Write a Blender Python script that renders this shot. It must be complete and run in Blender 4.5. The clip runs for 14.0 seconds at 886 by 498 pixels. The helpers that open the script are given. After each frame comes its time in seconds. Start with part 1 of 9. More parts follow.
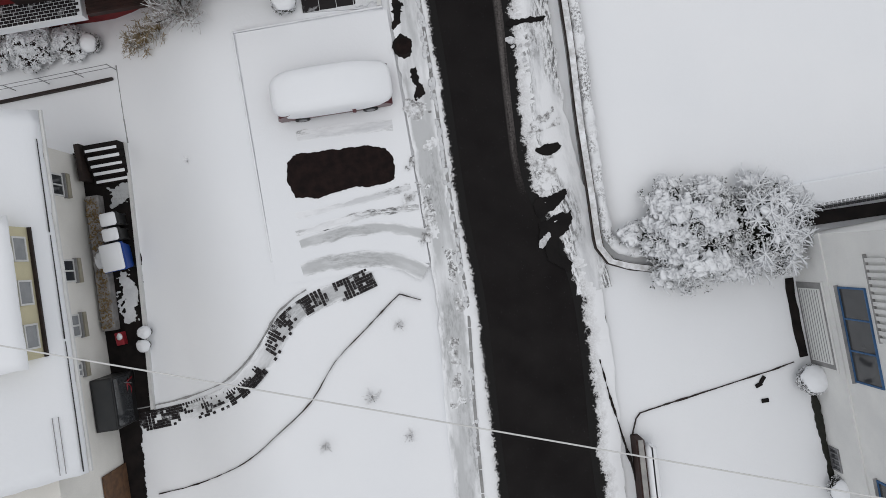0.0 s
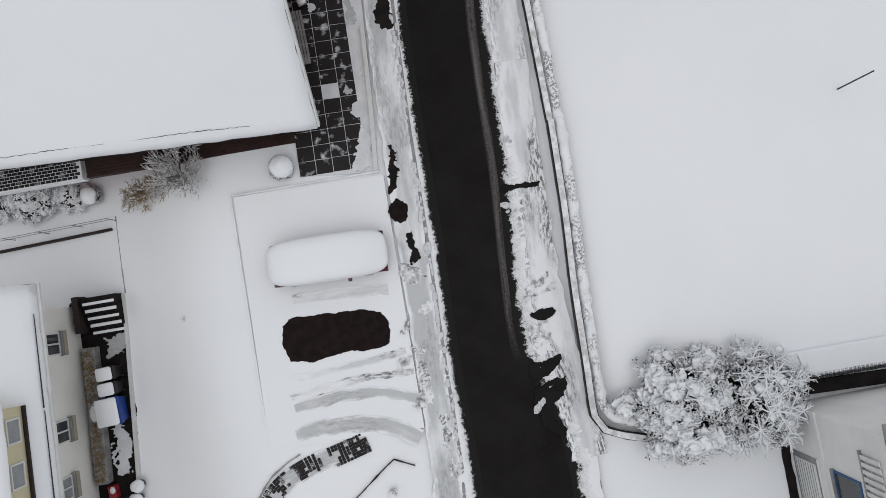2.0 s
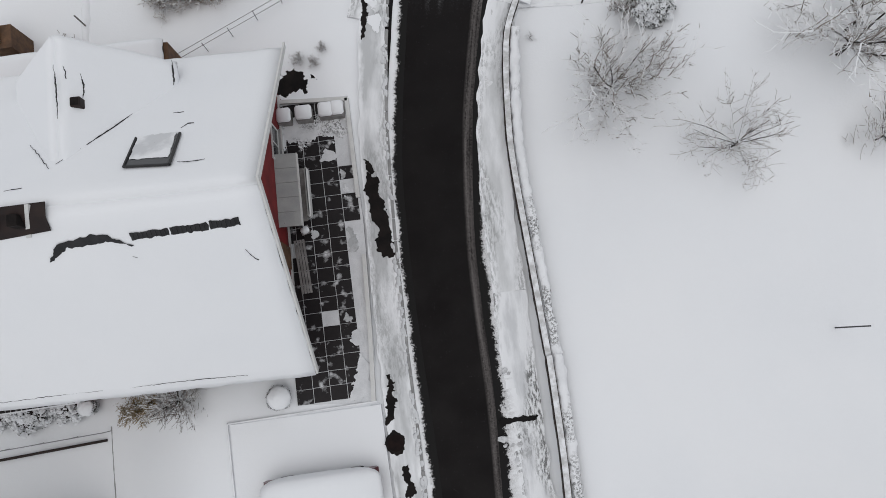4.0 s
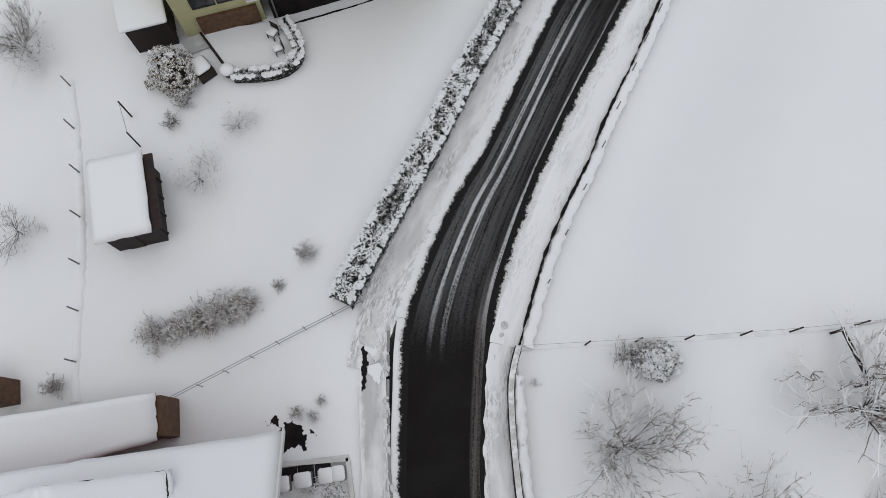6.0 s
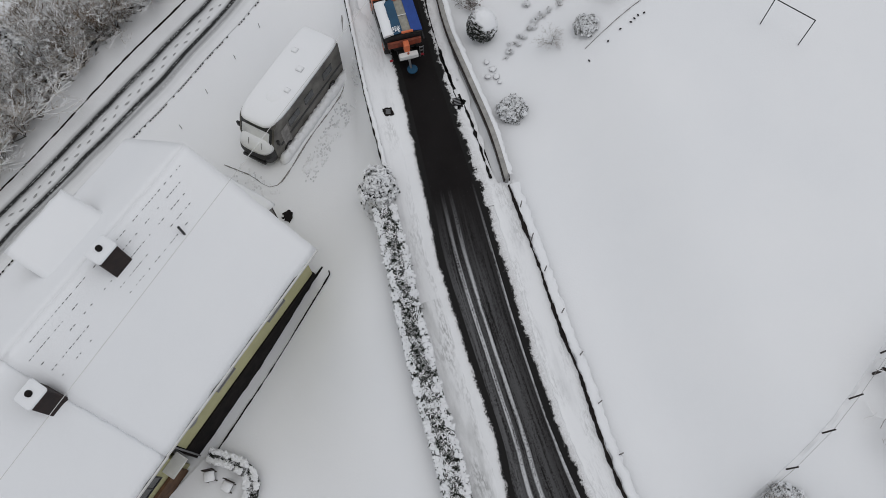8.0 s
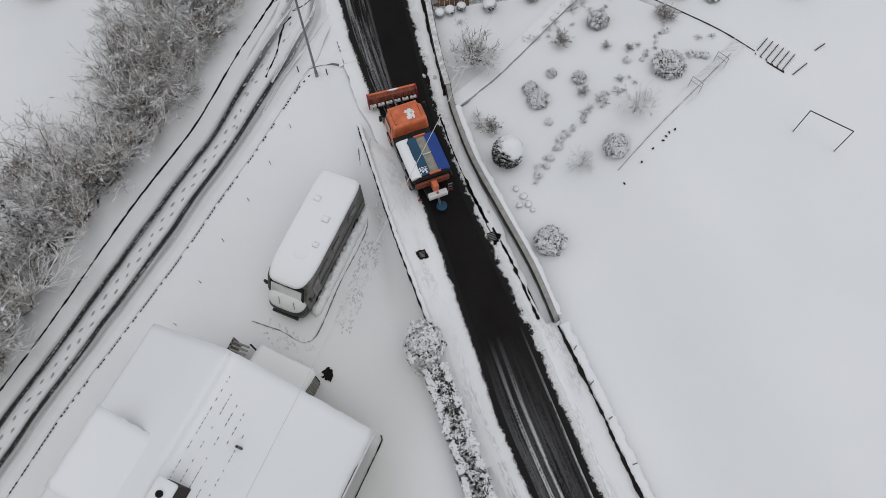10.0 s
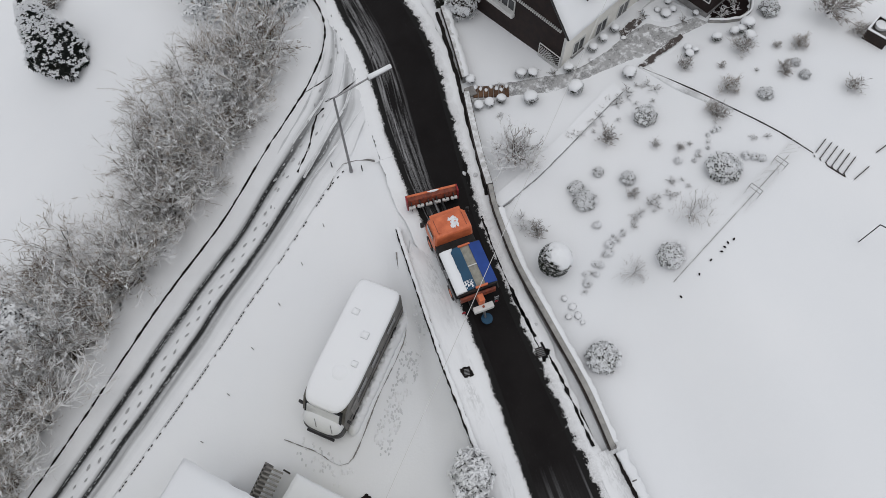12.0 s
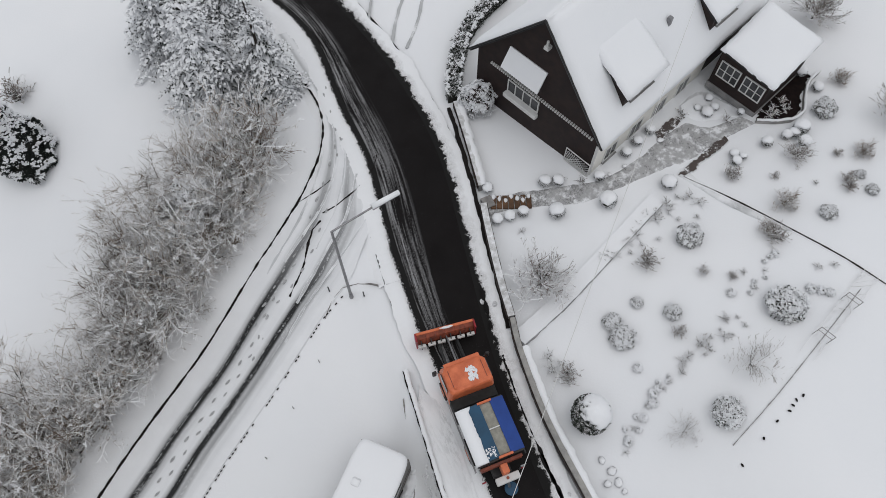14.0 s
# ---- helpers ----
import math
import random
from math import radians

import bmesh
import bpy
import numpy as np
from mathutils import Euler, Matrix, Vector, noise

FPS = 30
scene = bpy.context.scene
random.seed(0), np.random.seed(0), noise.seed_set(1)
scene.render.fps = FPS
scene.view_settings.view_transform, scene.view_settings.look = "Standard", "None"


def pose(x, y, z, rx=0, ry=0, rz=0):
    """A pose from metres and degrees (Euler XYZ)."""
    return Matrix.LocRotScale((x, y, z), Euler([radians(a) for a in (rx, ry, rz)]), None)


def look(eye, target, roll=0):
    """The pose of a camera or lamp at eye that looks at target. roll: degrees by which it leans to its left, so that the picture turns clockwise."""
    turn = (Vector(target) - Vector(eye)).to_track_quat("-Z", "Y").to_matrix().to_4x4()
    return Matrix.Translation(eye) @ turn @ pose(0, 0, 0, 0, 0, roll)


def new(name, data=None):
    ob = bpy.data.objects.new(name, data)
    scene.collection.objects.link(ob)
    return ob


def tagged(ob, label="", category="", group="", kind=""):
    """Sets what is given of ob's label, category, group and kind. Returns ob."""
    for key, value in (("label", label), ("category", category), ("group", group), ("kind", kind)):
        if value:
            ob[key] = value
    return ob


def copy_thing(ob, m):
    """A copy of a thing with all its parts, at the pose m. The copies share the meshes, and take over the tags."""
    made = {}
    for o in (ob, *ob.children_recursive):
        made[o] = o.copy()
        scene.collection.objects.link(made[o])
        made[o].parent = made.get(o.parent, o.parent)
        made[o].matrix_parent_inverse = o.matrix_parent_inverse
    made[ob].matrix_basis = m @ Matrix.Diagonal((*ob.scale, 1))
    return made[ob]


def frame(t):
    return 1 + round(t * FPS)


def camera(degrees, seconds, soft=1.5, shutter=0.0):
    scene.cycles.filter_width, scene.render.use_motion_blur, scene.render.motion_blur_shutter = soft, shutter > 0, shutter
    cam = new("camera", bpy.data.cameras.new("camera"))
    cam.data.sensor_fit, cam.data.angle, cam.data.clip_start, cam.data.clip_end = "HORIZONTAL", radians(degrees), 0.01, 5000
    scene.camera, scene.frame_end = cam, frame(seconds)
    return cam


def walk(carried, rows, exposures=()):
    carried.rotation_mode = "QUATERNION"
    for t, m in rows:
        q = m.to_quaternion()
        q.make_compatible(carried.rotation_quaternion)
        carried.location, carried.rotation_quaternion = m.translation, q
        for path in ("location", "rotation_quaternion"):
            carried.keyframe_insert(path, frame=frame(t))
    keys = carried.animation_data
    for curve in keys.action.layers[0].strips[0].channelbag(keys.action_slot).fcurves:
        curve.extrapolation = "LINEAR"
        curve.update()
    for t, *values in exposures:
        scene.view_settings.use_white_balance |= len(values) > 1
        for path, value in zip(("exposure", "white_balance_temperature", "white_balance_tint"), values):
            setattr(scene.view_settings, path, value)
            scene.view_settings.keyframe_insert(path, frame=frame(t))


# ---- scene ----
cam = camera(65.43, 14.0, soft=0.6)
PATH = [
    (0, -1.841, 0.978, 29.450, 0.995, -0.113, -9.952),
    (0.5, -1.521, 1.969, 29.442, 1.571, 0.033, -9.887),
    (1, -1.245, 3.462, 29.541, 2.234, -0.042, -9.836),
    (1.5, -0.953, 5.089, 29.664, 2.879, -0.115, -9.791),
    (2, -0.566, 6.719, 29.753, 3.215, 0.011, -9.702),
    (2.2, -0.539, 7.340, 29.853, 3.627, -0.140, -9.620),
    (4.3, 1.071, 15.536, 30.718, 8.918, 0.202, -8.387),
    (4.5, 1.229, 16.686, 30.856, 9.410, 0.170, -8.255),
    (5, 1.704, 19.750, 31.202, 10.901, 0.237, -8.102),
    (5.5, 2.268, 23.057, 31.532, 12.538, 0.423, -7.940),
    (6, 1.858, 25.389, 31.963, 16.498, -0.617, -10.543),
    (6.2, 1.650, 26.850, 32.180, 17.500, -0.450, -19.300),
    (6.5, 1.450, 28.827, 32.542, 19.260, 0.164, -29.029),
    (7, 0.997, 32.696, 33.532, 20.678, -0.442, -38.066),
    (7.5, 1.287, 35.668, 33.762, 22.305, -0.018, -45.136),
    (8, 2.075, 38.479, 34.339, 22.546, 0.404, -52.271),
    (8.5, 2.788, 41.014, 34.952, 22.555, 0.474, -58.070),
    (9, 3.606, 43.159, 35.255, 22.838, 0.246, -58.881),
    (9.2, 4.143, 43.908, 35.529, 22.644, 0.254, -58.407),
    (11.3, 8.279, 49.665, 36.007, 23.861, 0.512, -58.200),
    (11.5, 8.368, 50.197, 35.843, 24.368, 0.125, -58.201),
    (12, 9.603, 51.289, 35.892, 24.694, 0.217, -58.148),
    (12.5, 11.098, 52.485, 35.793, 24.975, 0.288, -58.158),
    (13, 12.487, 53.850, 35.069, 25.522, -0.007, -58.211),
    (13.5, 14.004, 54.854, 34.160, 26.349, 0.077, -58.051),
    (14, 15.630, 55.992, 33.373, 26.988, 0.082, -58.052),
]
EXPOSURES = [(0, -0.07), (2.2, -0.08), (4.3, -0.1), (5.5, -0.11), (7, -0.25), (9.2, -0.25), (11.3, -0.13), (12.5, -0.1), (14, -0.08)]
walk(cam, [(t, pose(x, y, z, rx, ry, rz)) for t, x, y, z, rx, ry, rz in PATH], EXPOSURES)

ROAD_L = [(-1.4, -60), (-1.3, -20), (-1.1, -9.3), (-0.9, -5.4), (-0.65, -1.2), (-0.72, 3.4), (-0.55, 9.4), (-0.55, 14), (-0.5, 17.6), (-0.3, 21.7), (0.05, 24.3), (0.7, 27.9), (1.66, 31.7), (4.5, 36.5), (6.7, 39.1), (8.85, 42.1), (12.3, 46.9), (14.9, 49.9), (19.3, 55.1), (22.6, 59.3), (25.5, 63.7), (28.6, 67.5), (32.4, 71.7), (35.0, 75.6), (38.4, 80.4), (39.8, 85), (40.6, 92), (40.5, 110), (38, 150)]
ROAD_R = [(3.2, -60), (3.2, -20), (3.25, -10), (3.6, -5), (3.75, -1.6), (3.45, 0.6), (2.55, 3.5), (2.6, 6.7), (2.95, 11.5), (3.05, 15.6), (3.25, 19), (3.9, 23.7), (4.4, 26), (5.15, 29), (6.15, 32), (8.85, 36.7), (11.7, 40.7), (14.5, 44.3), (17.6, 48.2), (21.4, 53.3), (24.0, 56.6), (27.1, 60.1), (31.3, 64.2), (35.7, 68.7), (39.3, 74.3), (42.2, 80.8), (44.5, 86), (45.8, 92), (46, 110), (44, 150)]


def mix_steps(a, b, x):
    u = min(1.0, max(0.0, (x - a) / (b - a)))
    return u * u * (3 - 2 * u)


ROAD_MID = [(-0.2 + 0.1, -60), (1.0, -20), (1.2, -8), (1.3, 0), (1.0, 6), (1.2, 14), (1.4, 19), (2.0, 24), (3.0, 29), (5.2, 33.8), (9.2, 40), (14.8, 47.2), (20.5, 54.3), (25.8, 61), (31.5, 67.6), (36.2, 74), (40.2, 81), (42.8, 90), (43.2, 110), (41, 150)]


def road_offset(x, y):
    """Metres from the middle of the road, negative on its left going north."""
    best = (1e9, 0)
    for (ax, ay), (bx, by) in zip(ROAD_MID, ROAD_MID[1:]):
        dx, dy = bx - ax, by - ay
        k = min(1.0, max(0.0, ((x - ax) * dx + (y - ay) * dy) / (dx * dx + dy * dy)))
        ox, oy = x - ax - k * dx, y - ay - k * dy
        d = math.hypot(ox, oy)
        if d < best[0]:
            best = (d, d if ox * dy - oy * dx > 0 else -d)
    return best[1]


def land(x, y):
    """Height of the ground: the road runs across a hillside that falls away to the west and climbs to the east."""
    s = road_offset(x, y)
    if s < 0:
        south, north = mix_steps(10.5, 17, -s), mix_steps(4.6, 13, -s)
        yard = 0.67 * mix_steps(3.5, 4.3, -s) + 0.33 * mix_steps(8, 17, -s)
        north += (yard - north) * mix_steps(49, 56, y)
        drop = south + (north - south) * mix_steps(15, 32, y)
        return -3.0 * drop * (1 - 0.9 * mix_steps(18, 28, x) * mix_steps(50, 60, y))
    rise = 0.5 * mix_steps(3.9, 5.0, s) * mix_steps(-1.5, 0.5, y) * (1 - 0.9 * mix_steps(8, 20, y))
    rise += (2.5 * mix_steps(14, 27, y) - 1.7 * mix_steps(46, 57, y)) * mix_steps(5, 13, s)
    return rise


# ---- light ----
world = bpy.data.worlds.new("overcast_sky")
scene.world = world
world.use_nodes = True
wn, wl = world.node_tree.nodes, world.node_tree.links
sky = wn.new("ShaderNodeTexSky")
sky.sky_type, sky.sun_disc = "NISHITA", False
sky.sun_elevation, sky.sun_rotation = radians(79), radians(198)
cloud = wn.new("ShaderNodeMix")
cloud.data_type = "RGBA"
cloud.inputs[0].default_value = 0.9
cloud.inputs[7].default_value = (6.5, 6.58, 6.72, 1)
wl.new(sky.outputs[0], cloud.inputs[6])
wl.new(cloud.outputs[2], wn["Background"].inputs[0])
wn["Background"].inputs[1].default_value = 0.116

sun_data = bpy.data.lights.new("sun", "SUN")
sun_data.energy, sun_data.angle, sun_data.color = 0.5, radians(40), (1.0, 0.97, 0.93)
sun = new("sun", sun_data)
sun.matrix_world = look((-3, -9, 50), (0, 0, 0))


# ---- materials ----
def material(name, rough=0.7, spec=0.3, metal=0.0):
    m = bpy.data.materials.new(name)
    m.use_nodes = True
    nt = m.node_tree
    b = nt.nodes["Principled BSDF"]
    b.inputs["Roughness"].default_value = rough
    b.inputs["Specular IOR Level"].default_value = spec
    b.inputs["Metallic"].default_value = metal
    return m, nt, b


def coords(nt, kind="Object", scale=(1, 1, 1)):
    tc = nt.nodes.new("ShaderNodeTexCoord")
    mp = nt.nodes.new("ShaderNodeMapping")
    mp.inputs["Scale"].default_value = scale
    nt.links.new(tc.outputs[kind], mp.inputs[0])
    return mp.outputs[0]


def world_coords(nt, scale=(1, 1, 1)):
    g = nt.nodes.new("ShaderNodeNewGeometry")
    mp = nt.nodes.new("ShaderNodeMapping")
    mp.inputs["Scale"].default_value = scale
    nt.links.new(g.outputs["Position"], mp.inputs[0])
    return mp.outputs[0]


def noise_tex(nt, vec, scale, detail=4.0, rough=0.55):
    n = nt.nodes.new("ShaderNodeTexNoise")
    n.inputs["Scale"].default_value, n.inputs["Detail"].default_value, n.inputs["Roughness"].default_value = scale, detail, rough
    if vec is not None:
        nt.links.new(vec, n.inputs["Vector"])
    return n.outputs[0]


def ramp(nt, fac, stops):
    r = nt.nodes.new("ShaderNodeValToRGB")
    e = r.color_ramp.elements
    while len(e) < len(stops):
        e.new(0.5)
    for k, (p, c) in zip(e, stops):
        k.position = p
        k.color = (c, c, c, 1) if isinstance(c, (int, float)) else (*c, 1)
    nt.links.new(fac, r.inputs[0])
    return r.outputs[0]


def mix_col(nt, fac, a, b, mode="MIX"):
    n = nt.nodes.new("ShaderNodeMix")
    n.data_type, n.blend_type = "RGBA", mode
    for sock, v in ((n.inputs[0], fac), (n.inputs[6], a), (n.inputs[7], b)):
        if isinstance(v, (int, float)):
            sock.default_value = v
        elif isinstance(v, tuple):
            sock.default_value = (*v, 1)
        else:
            nt.links.new(v, sock)
    return n.outputs[2]


def calc(nt, op, a, b):
    n = nt.nodes.new("ShaderNodeMath")
    n.operation = op
    for sock, v in ((n.inputs[0], a), (n.inputs[1], b)):
        if isinstance(v, (int, float)):
            sock.default_value = v
        else:
            nt.links.new(v, sock)
    return n.outputs[0]


def bump(nt, b, height, strength=0.3, dist=0.02):
    n = nt.nodes.new("ShaderNodeBump")
    n.inputs["Strength"].default_value, n.inputs["Distance"].default_value = strength, dist
    nt.links.new(height, n.inputs["Height"])
    nt.links.new(n.outputs[0], b.inputs["Normal"])


def grainy(name, col_a, col_b, scale=4.0, rough=0.7, spec=0.3, metal=0.0, bumps=0.2, fine=40.0):
    """A surface that drifts between two colours, with fine grain."""
    m, nt, b = material(name, rough, spec, metal)
    v = world_coords(nt)
    big = noise_tex(nt, v, scale, 5)
    small = noise_tex(nt, v, fine, 3)
    c = mix_col(nt, ramp(nt, big, [(0.35, 0.0), (0.65, 1.0)]), col_a, col_b)
    c = mix_col(nt, 0.35, c, mix_col(nt, small, (0.35, 0.35, 0.35), (1.0, 1.0, 1.0)), "MULTIPLY")
    nt.links.new(c, b.inputs["Base Color"])
    bump(nt, b, small, bumps, 0.01)
    return m


SNOW_A, SNOW_B = (0.82, 0.83, 0.85), (0.79, 0.805, 0.83)


def snow_material():
    m, nt, b = material("snow", 0.75, 0.25)
    v = world_coords(nt)
    drift = noise_tex(nt, v, 0.12, 3)
    c = mix_col(nt, ramp(nt, drift, [(0.35, 0.0), (0.65, 1.0)]), SNOW_A, SNOW_B)
    grain = noise_tex(nt, v, 9, 6)
    soft = noise_tex(nt, v, 1.3, 4)
    nt.links.new(c, b.inputs["Base Color"])
    bump(nt, b, mix_col(nt, 0.7, soft, grain), 0.18, 0.06)
    return m


def snowy_over(name, col, threshold=0.45, rough=0.8, soft=0.12, scale=6.0, col2=None):
    """Bark, leaves or stone with snow lying on what faces up."""
    m, nt, b = material(name, rough, 0.2)
    g = nt.nodes.new("ShaderNodeNewGeometry")
    sep = nt.nodes.new("ShaderNodeSeparateXYZ")
    nt.links.new(g.outputs["Normal"], sep.inputs[0])
    v = world_coords(nt)
    n = noise_tex(nt, v, scale, 4)
    up = calc(nt, "ADD", sep.outputs[2], calc(nt, "MULTIPLY", calc(nt, "SUBTRACT", n, 0.5), 1.1))
    f = ramp(nt, calc(nt, "MULTIPLY", up, 0.5), [(max(0.0, threshold - soft) / 2, 0.0), ((threshold + soft) / 2, 1.0)])
    base = mix_col(nt, noise_tex(nt, v, scale * 2.5, 3), col, col2 or tuple(x * 0.5 for x in col))
    nt.links.new(mix_col(nt, f, base, SNOW_A), b.inputs["Base Color"])
    return m


def slush_material(name, dark, amount, scale=0.8, wet=(0.06, 0.06, 0.065), grey=(0.42, 0.43, 0.45), white=0.56, speck=0.0, dragged=False):
    """Trodden snow: white, packed grey ice and bare wet patches."""
    m, nt, b = material(name, 0.6, 0.35)
    v = coords(nt, "UV", (1.0, 0.24, 1.0)) if dragged else world_coords(nt)
    big, mid, fine = noise_tex(nt, v, scale, 5), noise_tex(nt, v, scale * 5, 6, 0.65), noise_tex(nt, v, 30, 3)
    c = mix_col(nt, ramp(nt, big, [(white - 0.16, 0.0), (white, 1.0)]), grey, SNOW_A)
    c = mix_col(nt, ramp(nt, calc(nt, "ADD", calc(nt, "MULTIPLY", big, 0.5), calc(nt, "MULTIPLY", mid, 0.5)), [(dark, 1.0), (dark + 0.05, 0.0)]), c, wet)
    c = mix_col(nt, amount, c, mix_col(nt, fine, (0.6, 0.6, 0.6), (1, 1, 1)), "MULTIPLY")
    if dragged:
        at = nt.nodes.new("ShaderNodeAttribute")
        at.attribute_name = "edge"
        reach = calc(nt, "ADD", calc(nt, "ABSOLUTE", at.outputs["Fac"], 0.0), calc(nt, "MULTIPLY", calc(nt, "SUBTRACT", mid, 0.5), 1.1))
        c = mix_col(nt, ramp(nt, reach, [(0.62, 0.0), (0.98, 1.0)]), c, SNOW_A)
    if speck:
        dots = calc(nt, "MULTIPLY", ramp(nt, noise_tex(nt, v, 9, 8, 0.75), [(0.47, 0.0), (0.56, 1.0)]), ramp(nt, noise_tex(nt, v, 0.7, 3), [(0.46, 0.0), (0.58, speck)]))
        c = mix_col(nt, dots, c, (0.10, 0.10, 0.10))
    nt.links.new(c, b.inputs["Base Color"])
    bump(nt, b, mid, 0.4, 0.03)
    return m


def asphalt_material():
    """Wet black asphalt. UV: across the road from 0 to 1, and metres along it. Snow stays in streaks between the wheel tracks where the plough has yet to pass or pressed it down."""
    m, nt, b = material("wet_asphalt", 0.5, 0.10)
    uv = coords(nt, "UV", (1, 1, 1))
    sep = nt.nodes.new("ShaderNodeSeparateXYZ")
    nt.links.new(uv, sep.inputs[0])
    v = world_coords(nt)
    long_n = noise_tex(nt, coords(nt, "UV", (26, 0.22, 1)), 1.0, 4, 0.6)
    fine = noise_tex(nt, v, 14, 5, 0.7)
    stones = noise_tex(nt, v, 60, 2)
    base = mix_col(nt, noise_tex(nt, v, 0.7, 4), (0.0065, 0.0055, 0.006), (0.012, 0.010, 0.010))
    base = mix_col(nt, 0.5, base, mix_col(nt, stones, (0.5, 0.5, 0.5), (1, 1, 1)), "MULTIPLY")
    # streaks along the lane, strongest between the tracks
    across = ramp(nt, sep.outputs[0], [(0.0, 0.6), (0.025, 0.1), (0.05, 0.8), (0.085, 0.15), (0.20, 0.2), (0.262, 0.1), (0.28, 1.0), (0.315, 1.0), (0.335, 0.12), (0.405, 0.1), (0.425, 1.0), (0.455, 1.0), (0.48, 0.1), (0.60, 0.14), (0.85, 0.04), (0.872, 1.0), (0.91, 1.0), (0.93, 0.1), (1.0, 0.6)])
    way = calc(nt, "DIVIDE", calc(nt, "ADD", sep.outputs[1], calc(nt, "MULTIPLY", fine, 3.0)), 200.0)

    def stretch(lo, hi):
        return ramp(nt, way, [(lo / 200, 0.0), ((lo + 4) / 200, 1.0), ((hi - 6) / 200, 1.0), (hi / 200, 0.0)])
    grit = calc(nt, "ADD", calc(nt, "MULTIPLY", long_n, 0.55), calc(nt, "MULTIPLY", fine, 0.45))
    amount = calc(nt, "MULTIPLY", calc(nt, "MULTIPLY", across, stretch(STREAK_FROM, STREAK_TO)), ramp(nt, grit, [(0.40, 0.0), (0.53, 0.9)]))
    c = mix_col(nt, amount, base, (0.55, 0.56, 0.58))
    # thin grey smear along the east side by the bend, and on the west side past the lane
    smear = calc(nt, "MULTIPLY", calc(nt, "MULTIPLY", ramp(nt, sep.outputs[0], [(0.79, 0.0), (0.83, 0.9), (0.88, 0.5), (0.94, 0.9), (1.0, 1.0)]), stretch(64, 100)), ramp(nt, grit, [(0.37, 0.0), (0.57, 0.85)]))
    c = mix_col(nt, smear, c, (0.17, 0.155, 0.15))
    north = calc(nt, "MULTIPLY", calc(nt, "MULTIPLY", ramp(nt, sep.outputs[0], [(0.0, 1.0), (0.10, 0.7), (0.16, 1.0), (0.26, 0.45), (0.34, 0.6), (0.44, 0.0)]), stretch(126, 176)), ramp(nt, calc(nt, "ADD", calc(nt, "MULTIPLY", long_n, 0.7), calc(nt, "MULTIPLY", fine, 0.3)), [(0.46, 0.0), (0.60, 0.8)]))
    c = mix_col(nt, north, c, (0.40, 0.40, 0.41))
    crumbs = calc(nt, "MULTIPLY", ramp(nt, fine, [(0.64, 0.0), (0.72, 0.6)]), 0.18)
    c = mix_col(nt, crumbs, c, (0.4, 0.4, 0.42))
    nt.links.new(c, b.inputs["Base Color"])
    nt.links.new(ramp(nt, noise_tex(nt, v, 0.5, 3), [(0.3, 0.42), (0.7, 0.75)]), b.inputs["Roughness"])
    bump(nt, b, stones, 0.25, 0.01)
    return m


STREAK_FROM, STREAK_TO = 92.0, 116.0
SNOW = snow_material()
ASPHALT = asphalt_material()
SLUSH = slush_material("packed_snow", 0.31, 0.25, 0.8, grey=(0.6, 0.61, 0.63))
SLUSH_GREY = slush_material("grey_packed_snow", 0.30, 0.2, 0.45, grey=(0.46, 0.47, 0.48), white=0.66, speck=0.3)
SPECKLED = slush_material("speckled_snow", 0.22, 0.1, 1.0, grey=(0.74, 0.75, 0.77), white=0.5, speck=0.9)
DRY_LEAF = grainy("withered_brown_leaves", (0.26, 0.18, 0.07), (0.16, 0.10, 0.05), 8)
SLUSH_PATH = slush_material("trodden_garden_path_snow", 0.36, 0.3, 2.6, wet=(0.10, 0.095, 0.092), grey=(0.42, 0.42, 0.425), white=0.64, speck=0.6)
SLUSH_WHITE = slush_material("trodden_white_snow", 0.27, 0.2, 0.7, grey=(0.60, 0.61, 0.62), white=0.58, speck=0.3)
PAVE_SNOW = slush_material("trodden_pavement_snow", 0.28, 0.2, 0.33, grey=(0.56, 0.57, 0.58), white=0.60, speck=0.3)
SLUSH_CLEAN = slush_material("clean_trodden_snow", 0.24, 0.12, 0.8, grey=(0.70, 0.71, 0.73), white=0.5)
VERGE_STRIP = slush_material("dragged_verge_snow", 0.22, 0.2, 1.5, wet=(0.16, 0.155, 0.15), grey=(0.62, 0.63, 0.65), white=0.54, speck=0.95, dragged=True)
PAVE_STRIP = slush_material("trodden_pavement_ice", 0.2, 0.2, 0.8, grey=(0.52, 0.53, 0.54), white=0.64, speck=0.35, dragged=True)
WHITE_STRIP = slush_material("trodden_white_strip", 0.18, 0.2, 1.1, grey=(0.62, 0.63, 0.64), white=0.56, speck=0.5, dragged=True)
CLEAN_STRIP = slush_material("clean_trodden_strip", 0.16, 0.12, 1.0, grey=(0.70, 0.71, 0.73), white=0.5, speck=0.25, dragged=True)
SLUSH_VERGE = slush_material("trodden_verge_snow", 0.30, 0.2, 1.2, wet=(0.16, 0.155, 0.15), grey=(0.71, 0.72, 0.74), speck=0.8)
BANK = grainy("crumbled_snow", (0.78, 0.79, 0.81), (0.66, 0.67, 0.69), 1.5, 0.8, 0.2, bumps=0.5, fine=18)
CRUMB = grainy("dirty_snow_crumbs", (0.55, 0.55, 0.56), (0.75, 0.76, 0.78), 3, 0.8)
KERB = grainy("concrete_kerb", (0.36, 0.36, 0.36), (0.24, 0.24, 0.24), 2)
CONCRETE = grainy("grey_concrete", (0.34, 0.335, 0.33), (0.22, 0.22, 0.22), 1.5)
